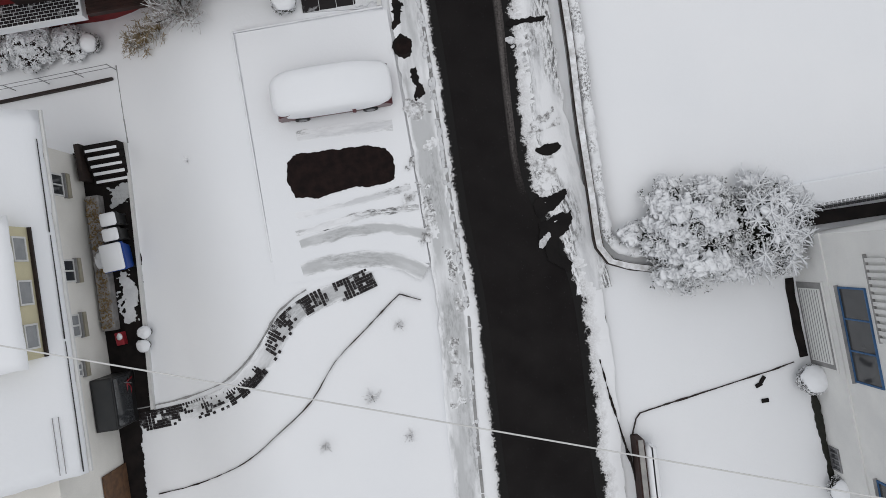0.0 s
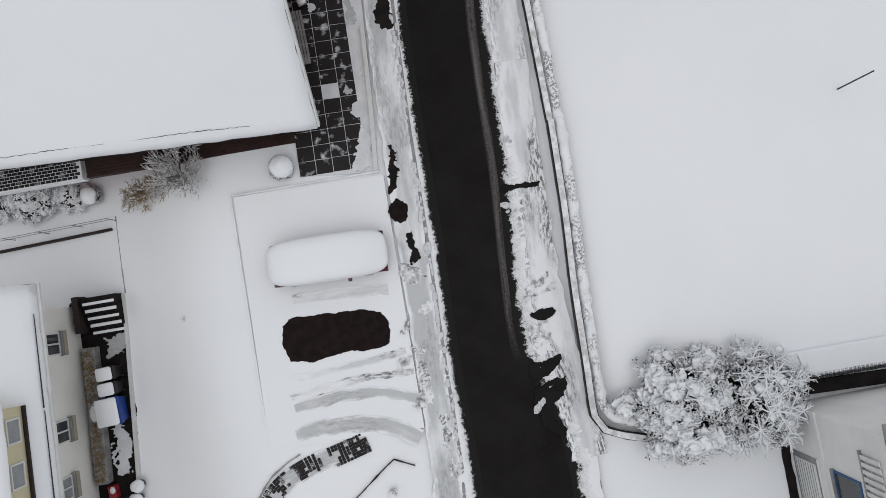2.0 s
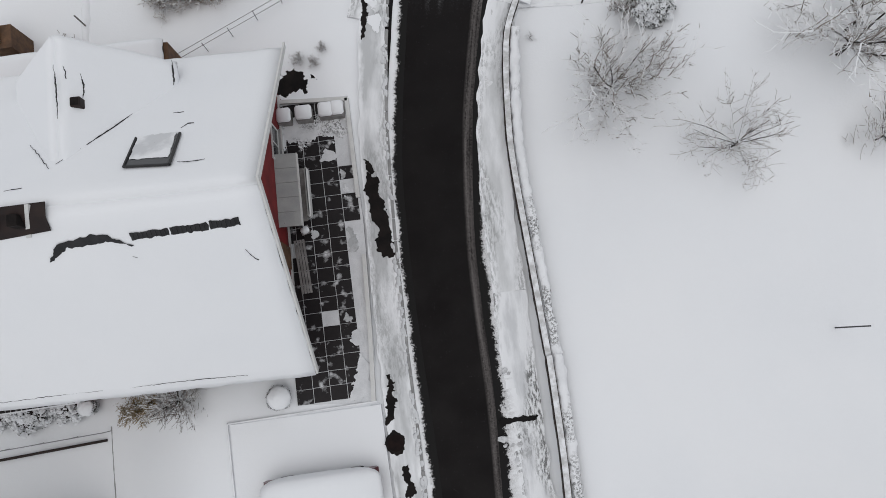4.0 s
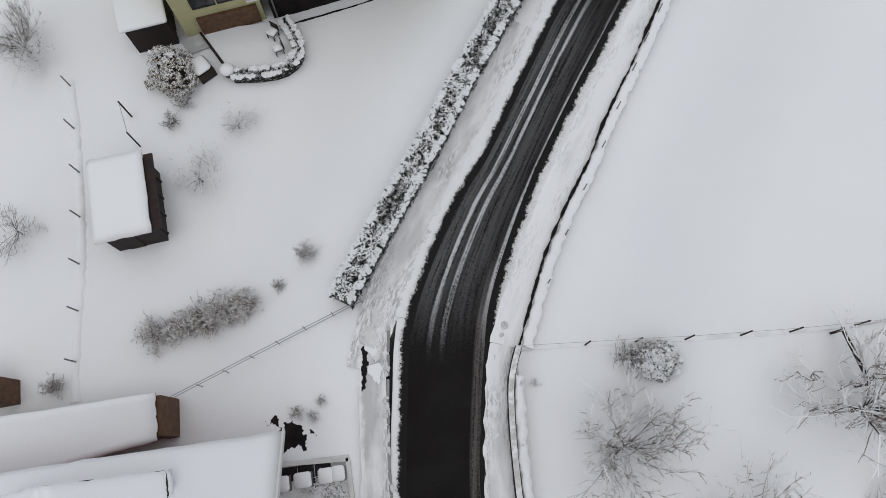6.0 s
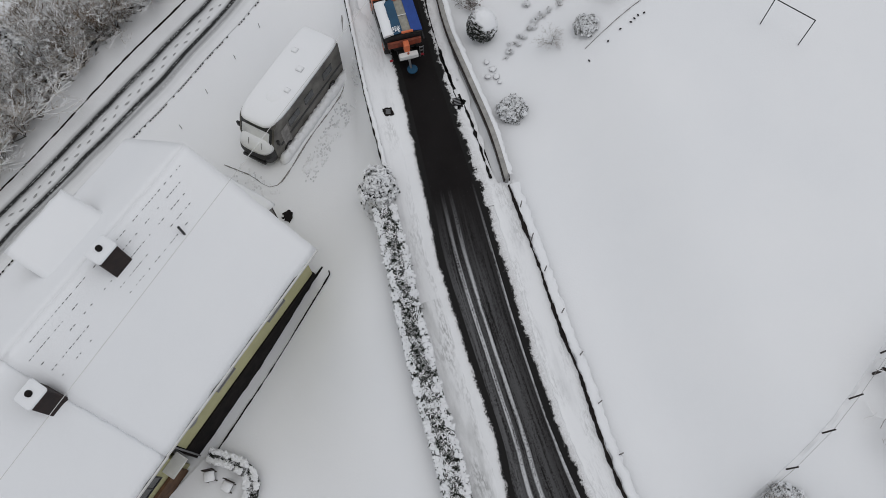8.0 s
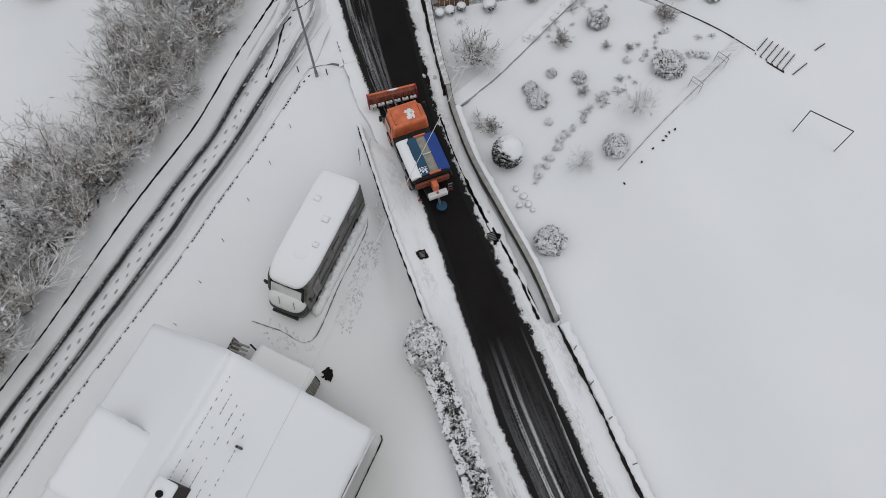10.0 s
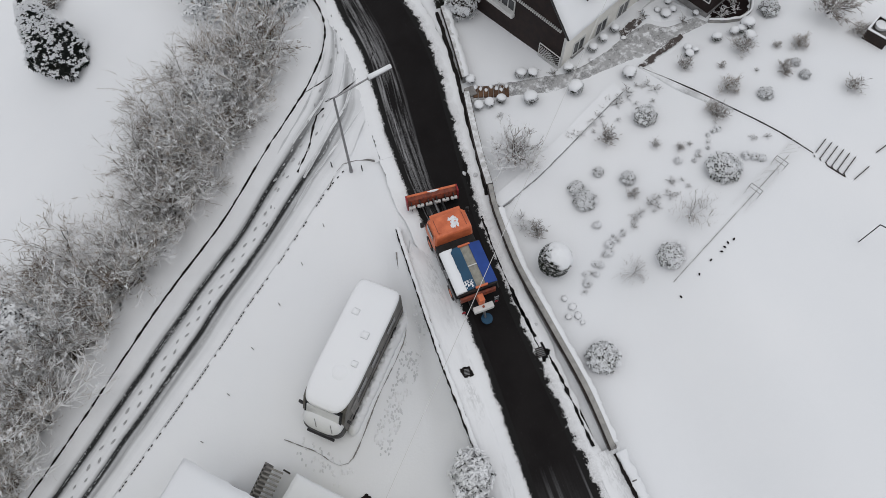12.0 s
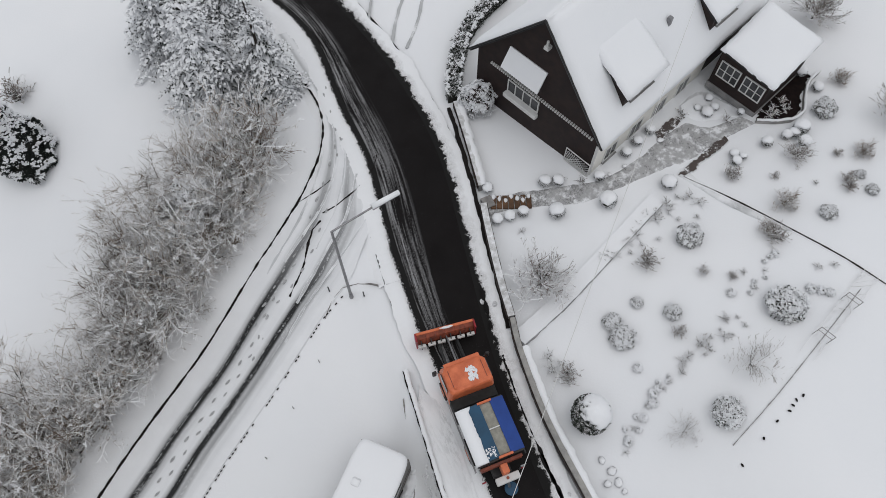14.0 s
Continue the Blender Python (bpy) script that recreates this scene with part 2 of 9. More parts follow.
WHITE_WALL = grainy("white_plaster", (0.85, 0.83, 0.78), (0.78, 0.76, 0.71), 0.6)
GREY_WALL = grainy("pale_grey_plaster", (0.80, 0.80, 0.78), (0.72, 0.72, 0.71), 0.6)
YELLOW_WALL = grainy("yellow_plaster", (0.55, 0.53, 0.30), (0.46, 0.44, 0.25), 0.6)
CREAM_WALL = grainy("cream_plaster", (0.66, 0.60, 0.40), (0.58, 0.53, 0.36), 0.6)
RED_WALL = grainy("red_painted_boards", (0.22, 0.02, 0.02), (0.14, 0.012, 0.015), 1.5)
BROWN_WALL = grainy("dark_brown_boards", (0.030, 0.018, 0.016), (0.018, 0.012, 0.012), 2.0)
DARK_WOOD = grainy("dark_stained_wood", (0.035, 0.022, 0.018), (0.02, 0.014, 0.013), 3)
DECK = grainy("dark_wet_deck_boards", (0.045, 0.02, 0.016), (0.025, 0.013, 0.011), 2)
TAN_TRIM = grainy("tan_painted_trim", (0.36, 0.33, 0.26), (0.28, 0.26, 0.2), 2)
BROWN_WOOD = grainy("weathered_brown_wood", (0.16, 0.085, 0.045), (0.09, 0.05, 0.03), 3)
GREY_WOOD = grainy("weathered_grey_wood", (0.32, 0.31, 0.30), (0.2, 0.19, 0.185), 3)
SMEAR = slush_material("dirty_slush_smear", 0.38, 0.3, 3.2, wet=(0.10, 0.098, 0.096), grey=(0.42, 0.42, 0.425), white=0.55, speck=0.9)
# soil and tar, and a few strips that paint shadow
BLACK = grainy("black_soil_tar_and_shade", (0.010, 0.009, 0.009), (0.020, 0.016, 0.015), 2, 0.85, 0.12)
WET = grainy("wet_black_asphalt", (0.0065, 0.0056, 0.006), (0.011, 0.0095, 0.0095), 2, 0.55, 0.1)
BARE_SOIL = grainy("bare_brown_ground", (0.011, 0.008, 0.008), (0.021, 0.013, 0.012), 3, 0.9, 0.1)
TILE_ROOF = grainy("dark_roof_tile", (0.035, 0.035, 0.038), (0.02, 0.02, 0.022), 2)
METAL = grainy("grey_metal", (0.30, 0.30, 0.31), (0.22, 0.22, 0.23), 3, 0.4, 0.5, 0.6)
DARK_METAL = grainy("black_metal", (0.02, 0.02, 0.022), (0.035, 0.035, 0.035), 3, 0.45, 0.5, 0.3)
TRIM = grainy("white_paint", (0.72, 0.72, 0.71), (0.64, 0.64, 0.63), 2)
BLUE_PAINT = grainy("blue_window_paint", (0.05, 0.13, 0.27), (0.035, 0.10, 0.22), 2)
ORANGE = grainy("orange_paint", (0.76, 0.20, 0.085), (0.58, 0.135, 0.055), 2.2, 0.45, 0.4)
RUST_ORANGE = grainy("worn_orange_paint", (0.34, 0.08, 0.04), (0.15, 0.042, 0.028), 3, 0.55, 0.4)
BLUE_TARP = grainy("blue_tarpaulin", (0.012, 0.06, 0.30), (0.008, 0.045, 0.24), 1.5, 0.5, 0.4)
TEAL_TARP = grainy("teal_blue_tarpaulin", (0.012, 0.075, 0.15), (0.01, 0.06, 0.12), 1.5, 0.5, 0.4)
SALT = grainy("grey_salt_and_grit", (0.36, 0.35, 0.30), (0.26, 0.25, 0.22), 4)
RED = grainy("red_plastic", (0.36, 0.03, 0.04), (0.25, 0.02, 0.03), 3, 0.45)
CAR_PAINT = grainy("dark_red_car_paint", (0.10, 0.02, 0.025), (0.07, 0.015, 0.02), 3, 0.3, 0.5)
RUBBER = grainy("black_rubber", (0.015, 0.015, 0.015), (0.025, 0.025, 0.025), 4)
SNOWY_STONE = snowy_over("pale_stone_with_snow", (0.56, 0.56, 0.56), 1.02, 0.8, 0.15, 3, (0.44, 0.44, 0.44))
PALE_STONE = grainy("pale_weathered_stone", (0.40, 0.39, 0.37), (0.28, 0.275, 0.27), 3)
STONE = snowy_over("stone_with_snow", (0.34, 0.34, 0.34), 0.12)
PAVER = snowy_over("dark_wet_paving", (0.022, 0.018, 0.019), 1.2, 0.55, 0.12, 2.2, (0.010, 0.009, 0.010))
BARK = snowy_over("bark_with_snow", (0.06, 0.05, 0.045), 0.5, 0.9, 0.12, 3)
TWIG = snowy_over("twigs_with_rime", (0.39, 0.355, 0.32), 0.34, 0.9, 0.14, 5)
TWIG_PALE = snowy_over("pale_twigs_with_rime", (0.30, 0.265, 0.24), 0.46, 0.9, 0.14, 5, (0.22, 0.19, 0.17))
TWIG_WHITE = snowy_over("white_rimed_twigs", (0.48, 0.42, 0.36), 0.3, 0.9, 0.14, 2.0, (0.32, 0.26, 0.20))
TWIG_DARK = snowy_over("brown_twigs_with_rime", (0.23, 0.165, 0.11), 0.5, 0.9, 0.14, 2.0)
TWIG_TAN = snowy_over("tan_twigs_with_rime", (0.34, 0.25, 0.13), 0.8, 0.9, 0.15, 3.0)
TWIG_BROWN = snowy_over("grey_brown_twigs_with_rime", (0.31, 0.24, 0.18), 0.47, 0.9, 0.14, 4.0)
LEAF = snowy_over("evergreen_leaf_with_snow", (0.03, 0.036, 0.026), 0.6, 0.8, 0.1, 4)
TAN_LEAF = snowy_over("tan_leaf_with_snow", (0.27, 0.22, 0.14), 0.66, 0.8, 0.12, 4)
NEEDLE = snowy_over("conifer_needles_with_snow", (0.022, 0.028, 0.022), 0.72, 0.8, 0.1, 2.2)
NEEDLE_DARK = snowy_over("dark_fir_needles", (0.02, 0.025, 0.022), 1.0, 0.8, 0.1, 2.2)
LEAF_SNOW = snowy_over("leaf_heavy_with_snow", (0.03, 0.034, 0.03), 0.36, 0.8, 0.1, 5)
HEDGE_LEAF = snowy_over("hedge_leaf_with_snow", (0.02, 0.026, 0.018), 0.86, 0.8, 0.1, 5.0)
# near-black filling: shade between leaves put into the colour; also the ivy
HEDGE_CORE = grainy("dark_hedge_shade_and_ivy", (0.012, 0.014, 0.010), (0.022, 0.022, 0.017), 6)


def glass_material():
    m, nt, b = material("window_glass", 0.08, 0.5)
    v = world_coords(nt)
    nt.links.new(mix_col(nt, noise_tex(nt, v, 0.8, 2), (0.02, 0.022, 0.025), (0.06, 0.062, 0.065)), b.inputs["Base Color"])
    return m


GLASS = glass_material()
CURTAIN = grainy("pale_curtain_behind_glass", (0.32, 0.33, 0.34), (0.24, 0.25, 0.26), 1.0, 0.15, 0.5)


# ---- mesh tools ----
class Shape:
    """Vertices and faces of one mesh."""

    def __init__(self):
        self.v, self.f = [], []

    def add(self, verts, faces):
        n = len(self.v)
        self.v += [tuple(p) for p in verts]
        self.f += [tuple(n + i for i in face) for face in faces]
        return self

    def box(self, x0, y0, z0, x1, y1, z1, bevel=0.0):
        b = min(bevel, (x1 - x0) / 2.01, (y1 - y0) / 2.01, (z1 - z0) / 2.01)
        if b <= 0:
            return self.add([(x0, y0, z0), (x1, y0, z0), (x1, y1, z0), (x0, y1, z0), (x0, y0, z1), (x1, y0, z1), (x1, y1, z1), (x0, y1, z1)],
                            [(3, 2, 1, 0), (4, 5, 6, 7), (0, 1, 5, 4), (1, 2, 6, 5), (2, 3, 7, 6), (3, 0, 4, 7)])
        return self.loft([[(x0, y0), (x1, y0), (x1, y1), (x0, y1)]], [], rings=[
            self._rect(x0, y0, x1, y1, b, z0, b * 0.6), self._rect(x0, y0, x1, y1, b, z0 + b, 0), self._rect(x0, y0, x1, y1, b, z1 - b, 0), self._rect(x0, y0, x1, y1, b, z1, b * 0.8)])

    @staticmethod
    def _rect(x0, y0, x1, y1, c, z, inset):
        x0, y0, x1, y1 = x0 + inset, y0 + inset, x1 - inset, y1 - inset
        return [(x0 + c, y0, z), (x1 - c, y0, z), (x1, y0 + c, z), (x1, y1 - c, z), (x1 - c, y1, z), (x0 + c, y1, z), (x0, y1 - c, z), (x0, y0 + c, z)]

    def loft(self, _a=None, _b=None, rings=()):
        n, base = len(rings[0]), []
        for r in rings:
            base += r
        faces = [tuple(range(n - 1, -1, -1)), tuple(range((len(rings) - 1) * n, len(rings) * n))]
        for k in range(len(rings) - 1):
            faces += [(k * n + i, k * n + (i + 1) % n, (k + 1) * n + (i + 1) % n, (k + 1) * n + i) for i in range(n)]
        return self.add(base, faces)

    def prism(self, outline, z0, z1):
        return self.loft(rings=[[(x, y, z0) for x, y in outline], [(x, y, z1) for x, y in outline]])

    def solid(self, low, high):
        """Between two outlines of equal count, given in 3D."""
        return self.loft(rings=[low, high])

    def tube(self, a, b, r0, r1=None, sides=6):
        a, b = Vector(a), Vector(b)
        r1 = r0 if r1 is None else r1
        d = (b - a)
        if d.length < 1e-6:
            return self
        d.normalize()
        u = d.orthogonal().normalized()
        w = d.cross(u)
        rings = []
        for c, r in ((a, r0), (b, max(r1, 1e-4))):
            rings.append([tuple(c + u * (r * math.cos(t)) + w * (r * math.sin(t))) for t in (2 * math.pi * i / sides for i in range(sides))])
        return self.loft(rings=rings)

    def blob(self, c, rx, ry, rz, seed=0, rough=0.15, rings=6, sides=10, flat=-1.0):
        """A rounded lump, uneven; what lies below flat * rz is cut level."""
        rnd = random.Random(seed)
        rows = []
        for i in range(rings + 1):
            lat = math.pi * (i / rings) * 0.98 + 0.01
            row = []
            for k in range(sides):
                lon = 2 * math.pi * k / sides
                w = 1 + rnd.uniform(-rough, rough)
                z = max(math.cos(lat) * w, flat)
                row.append((c[0] + rx * math.sin(lat) * math.cos(lon) * w, c[1] + ry * math.sin(lat) * math.sin(lon) * w, c[2] + rz * z))
            rows.append(row)
        return self.loft(rings=rows[::-1])

    def mesh(self, name, mat, smooth=False, uv=None):
        me = bpy.data.meshes.new(name)
        me.from_pydata(self.v, [], self.f)
        me.materials.append(mat)
        if uv is not None:
            layer = me.uv_layers.new(name="UVMap")
            idx = np.empty(len(me.loops), dtype=np.int32)
            me.loops.foreach_get("vertex_index", idx)
            layer.data.foreach_set("uv", np.asarray(uv, dtype=np.float32)[idx].ravel())
        if smooth:
            me.polygons.foreach_set("use_smooth", [True] * len(me.polygons))
        me.update()
        return me


def part(name, shape, mat, parent=None, label="", smooth=False):
    ob = new(name, shape.mesh(name, mat, smooth))
    if parent is not None:
        ob.parent = parent
    if label:
        tagged(ob, label)
    return ob


def thing(name, x, y, z, rz, label, category, group="", kind=""):
    ob = new(name)
    ob.empty_display_size = 0.2
    ob.matrix_world = pose(x, y, z, 0, 0, rz)
    return tagged(ob, label, category, group, kind)


def single(name, shape, mat, label, category, group="", kind="", at=None, smooth=False):
    ob = new(name, shape.mesh(name, mat, smooth))
    if at is not None:
        ob.matrix_world = at
    return tagged(ob, label, category, group, kind)


def along(points, step):
    """Even points along a line of corners, each with its metres from the start and the way it heads."""
    out, total = [], 0.0
    for a, b in zip(points, points[1:]):
        ax, ay, bx, by = *a[:2], *b[:2]
        d = math.hypot(bx - ax, by - ay)
        n = max(1, round(d / step))
        for k in range(n):
            u = k / n
            out.append((ax + (bx - ax) * u, ay + (by - ay) * u, total + d * u, (bx - ax) / d, (by - ay) / d))
        total += d
    out.append((*points[-1][:2], total, out[-1][3], out[-1][4]))
    return out


def smooth_line(points, step=1.0):
    """A rounded line through the corners."""
    p = [Vector((*q[:2], 0)) for q in points]
    out = []
    for i in range(len(p) - 1):
        a, b, c, d = p[max(i - 1, 0)], p[i], p[i + 1], p[min(i + 2, len(p) - 1)]
        n = max(1, int((c - b).length / step))
        for k in range(n):
            t = k / n
            q = 0.5 * ((2 * b) + (c - a) * t + (2 * a - 5 * b + 4 * c - d) * t * t + (3 * b - a - 3 * c + d) * t ** 3)
            out.append((q.x, q.y))
    out.append((p[-1].x, p[-1].y))
    return out


def wobble(x, y, scale, seed=0.0):
    return noise.fractal(Vector((x * scale, y * scale, seed)), 1.0, 2.0, 4)


# ---- ground ----
def spread(lo, hi, step, far):
    core = list(np.arange(lo, hi + 0.01, step))
    grow, d = [], step
    x = 0.0
    while x < far:
        d *= 1.35
        x += d
        grow.append(x)
    return [lo - g for g in reversed(grow)] + core + [hi + g for g in grow]


def ground():
    xs, ys = spread(-32, 66, 1.0, 2500), spread(-24, 112, 1.0, 2500)
    s = Shape()
    for y in ys:
        for x in xs:
            inside = -60 < x < 90 and -50 < y < 150
            z = land(x, y) if inside else land(min(90, max(-60, x)), min(150, max(-50, y)))
            if inside:
                o = road_offset(x, y)
                z -= 0.16 * (1 - mix_steps(3.2, 4.4, abs(o)))
                z += 0.03 * wobble(x, y, 0.25)
            s.v.append((x, y, z - 0.02))
    n = len(xs)
    s.f = [(j * n + i, j * n + i + 1, (j + 1) * n + i + 1, (j + 1) * n + i) for j in range(len(ys) - 1) for i in range(n - 1)]
    return single("ground", s, SNOW, "wide sheet of untouched white snow over lawns and fields", "snow", kind="structure", smooth=True)


ground()


def resample(points, count):
    line = along(points, 0.5)
    total = line[-1][2]
    out, k = [], 0
    for i in range(count):
        d = total * i / (count - 1)
        while k < len(line) - 2 and line[k + 1][2] < d:
            k += 1
        u = (d - line[k][2]) / max(1e-6, line[k + 1][2] - line[k][2])
        out.append((line[k][0] + (line[k + 1][0] - line[k][0]) * u, line[k][1] + (line[k + 1][1] - line[k][1]) * u))
    return out


LEFT_EDGE, RIGHT_EDGE = smooth_line(ROAD_L, 0.5), smooth_line(ROAD_R, 0.5)


def near_right(p):
    return min(RIGHT_EDGE, key=lambda q: (q[0] - p[0]) ** 2 + (q[1] - p[1]) ** 2)


def road():
    s, uv, dist = Shape(), [], 0.0
    rows = LEFT_EDGE[::2]
    for i, p in enumerate(rows):
        if i:
            dist += math.hypot(p[0] - rows[i - 1][0], p[1] - rows[i - 1][1])
        q = near_right(p)
        d = Vector((q[0] - p[0], q[1] - p[1]))
        d.normalize()
        a, b = (p[0] - d.x * 0.9, p[1] - d.y * 0.9), (q[0] + d.x * 0.9, q[1] + d.y * 0.9)
        w = math.hypot(b[0] - a[0], b[1] - a[1])
        for k in range(7):
            u = k / 6
            s.v.append((a[0] + (b[0] - a[0]) * u, a[1] + (b[1] - a[1]) * u, 0.015 + 0.03 * (1 - (2 * u - 1) ** 2)))
            uv.append(((u * w - 0.9) / (w - 1.8), dist))
    for j in range(len(rows) - 1):
        s.f += [(j * 7 + i, j * 7 + i + 1, (j + 1) * 7 + i + 1, (j + 1) * 7 + i) for i in range(6)]
    ob = new("road", s.mesh("road", ASPHALT, True, uv))
    return tagged(ob, "narrow wet black asphalt road cleared of snow, streaked with slush", "road", kind="structure")


road()


def bank_material(name, reach, dirt):
    """Pushed snow that breaks up into specks towards the asphalt. UV: metres from the edge, metres along."""
    m, nt, b = material(name, 0.75, 0.25)
    sep = nt.nodes.new("ShaderNodeSeparateXYZ")
    nt.links.new(coords(nt, "UV"), sep.inputs[0])
    v = world_coords(nt)
    fine, mid, big = noise_tex(nt, v, 11, 8, 0.75), noise_tex(nt, v, 3.0, 6, 0.65), noise_tex(nt, v, 0.8, 3)
    edge = calc(nt, "ADD", sep.outputs[0], calc(nt, "MULTIPLY", calc(nt, "SUBTRACT", mid, 0.5), reach))
    edge = calc(nt, "ADD", edge, calc(nt, "MULTIPLY", calc(nt, "SUBTRACT", fine, 0.5), 0.75))
    edge = calc(nt, "ADD", calc(nt, "ADD", edge, calc(nt, "MULTIPLY", calc(nt, "SUBTRACT", big, 0.5), reach)), 0.5)
    snow = ramp(nt, edge, [(0.49, 0.0), (0.56, 1.0)])
    grime = calc(nt, "MULTIPLY", ramp(nt, edge, [(0.5, 1.0), (0.5 + dirt, 0.15), (1.0, 0.0)]), ramp(nt, fine, [(0.40, 0.1), (0.62, 0.9)]))
    c = mix_col(nt, grime, SNOW_A, (0.30, 0.29, 0.285))
    c = mix_col(nt, snow, (0.006, 0.0055, 0.0055), c)
    nt.links.new(c, b.inputs["Base Color"])
    bump(nt, b, mix_col(nt, 0.5, mid, fine), 0.5, 0.06)
    return m


BANK_WEST = bank_material("pushed_snow_west", 0.3, 0.2)
BANK_EAST = bank_material("pushed_snow_east", 0.75, 0.6)
BANK_BEND = bank_material("pushed_snow_bend", 0.4, 0.7)


def ragged_bank(name, edge, side, width, lift, seed, label, mat, y_from=-60, y_to=150):
    """A low ridge of pushed snow along an edge; side is +1 where it lies right of the line."""
    pts = [p for p in along(edge, 0.12) if y_from <= p[1] <= y_to]
    s, rnd, uv = Shape(), random.Random(seed), []
    for x, y, d, tx, ty in pts:
        nx, ny = ty * side, -tx * side
        h = lift * (0.75 + 0.5 * wobble(x, y, 1.1, seed + 9))
        w = width * (1 + 0.25 * wobble(x, y, 0.4, seed + 3))
        r = 0.12 * wobble(x, y, 1.6, seed)
        for off, z in ((-0.35, 0.03), (-0.12 + r, 0.045), (0.04 + r, h * 0.6), (0.14 + r * 0.5, h), (max(0.3, w * 0.6), h * 0.8), (max(0.36, w) + (0.9 if width > 1.2 else 0.0), 0.02)):
            if off > 1.5:
                z = min(0.02, land(x + nx * off, y + ny * off) - 0.2)
            s.v.append((x + nx * off, y + ny * off, z + 0.012 + rnd.uniform(-0.02, 0.02) * (z > 0.05)))
            uv.append((off, d))
    for j in range(len(pts) - 1):
        for i in range(5):
            a, b = j * 6 + i, (j + 1) * 6 + i
            s.f.append((a, a + 1, b + 1, b) if side > 0 else (a + 1, a, b, b + 1))
    ob = new(name, s.mesh(name, mat, True, uv))
    return tagged(ob, label, "snow bank", kind="stuff")


ragged_bank("snow_bank", LEFT_EDGE, -1, 0.85, 0.13, 1, "crumbled snow ridge pushed up along the road edge", BANK_WEST, -60, 4)
ragged_bank("snow_bank", LEFT_EDGE, -1, 0.36, 0.09, 4, "thin snow ridge between the road and its gutter", BANK_WEST, 3.9, 31.6)
ragged_bank("snow_bank", LEFT_EDGE, -1, 0.75, 0.12, 5, "crumbled snow ridge beside the north pavement", BANK_WEST, 31.5, 58.2)
ragged_bank("snow_bank", LEFT_EDGE, -1, 0.95, 0.10, 8, "snow bank between road and yard", BANK_WEST, 58, 66)
ragged_bank("snow_bank", LEFT_EDGE, -1, 1.35, 0.10, 8, "broad snow bank between road and lane", BANK_WEST, 65.9, 150)
ragged_bank("snow_bank", RIGHT_EDGE, 1, 0.95, 0.12, 2, "dirty snow ridge left beside the ploughed road", BANK_EAST, -60, 12.5)
ragged_bank("snow_bank", RIGHT_EDGE, 1, 0.7, 0.08, 6, "thin dirty snow ridge along the bend", BANK_BEND, 12.4, 47)
ragged_bank("snow_bank", RIGHT_EDGE, 1, 0.95, 0.13, 7, "dirty snow ridge below the garden wall", BANK_EAST, 46.9, 150)


# ---- pavements, walls and verges ----
def strip(name, centre, half, z, thick, mat, label, category, kind="structure", ragged=0.0, seed=0, parent=None, follow=False, taper=0.0, broken=0.0):
    """A slab along a line, half metres to each side. broken: how far it thins out and wanders, as a dark line half buried in snow does."""
    s, uv = Shape(), []
    pts = along(smooth_line(centre, 0.5), 0.09 if broken else 0.3 if ragged else 0.6)
    for x, y, d, tx, ty in pts:
        a, b = half + ragged * wobble(x, y, 1.3, seed), half + ragged * wobble(x, y, 1.3, seed + 7)
        top = z + (land(x, y) if follow else 0.0)
        if broken:
            k = max(0.06, 1 + broken * (1.3 * wobble(x, y, 2.1, seed + 2) + 0.9 * wobble(x, y, 0.5, seed + 5)))
            o = 0.6 * half * broken * wobble(x, y, 1.4, seed + 8)
            a, b = half * k - o, half * k + o
        if taper:
            k = mix_steps(0.0, taper, pts[-1][2] - d)
            a, b, top = a * k, b * k, top - 0.12 * (1 - k)
        for off, zz in ((-a, top - thick), (-a, top), (b, top), (b, top - thick)):
            s.v.append((x + ty * off, y - tx * off, zz))
            uv.append((off + 13.0 * seed, d))
    for j in range(len(pts) - 1):
        for i in range(3):
            p, q = j * 4 + i, (j + 1) * 4 + i
            s.f.append((p, p + 1, q + 1, q)[::-1])
    s.f += [(0, 1, 2, 3), tuple((len(pts) - 1) * 4 + i for i in (3, 2, 1, 0))]
    ob = new(name, s.mesh(name, mat, False, uv))
    across = ob.data.attributes.new("edge", "FLOAT", "POINT")
    across.data.foreach_set("value", [-1.0, -1.0, 1.0, 1.0] * len(pts))
    if parent is not None:
        ob.parent = parent
        return tagged(ob, label)
    return tagged(ob, label, category, kind=kind)


def follow_sheet(one, two, lift, across=6):
    """A thin sheet between two lines, lying on the ground, with frayed sides."""
    count = 60
    a, b = resample(smooth_line(one, 0.4), count), resample(smooth_line(two, 0.4), count)
    s = Shape()
    for p, q in zip(a, b):
        for i in range(across + 1):
            u = i / across
            if i in (0, across):
                u += 0.06 * wobble(p[0] * 3 + i, p[1] * 3, 0.9, 5)
            x, y = p[0] + (q[0] - p[0]) * u, p[1] + (q[1] - p[1]) * u
            s.v.append((x, y, land(x, y) + (lift if 0 < i < across else -0.02)))
    w = across + 1
    flip = (a[1][0] - a[0][0]) * (b[0][1] - a[0][1]) - (a[1][1] - a[0][1]) * (b[0][0] - a[0][0]) < 0
    for k in range(count - 1):
        for i in range(across):
            f = (k * w + i, (k + 1) * w + i, (k + 1) * w + i + 1, k * w + i + 1)
            s.f.append(f[::-1] if flip else f)
    return s


def offset_line(line, off):
    pts = along(line, 0.5)
    return [(x + ty * off, y - tx * off) for x, y, d, tx, ty in pts]


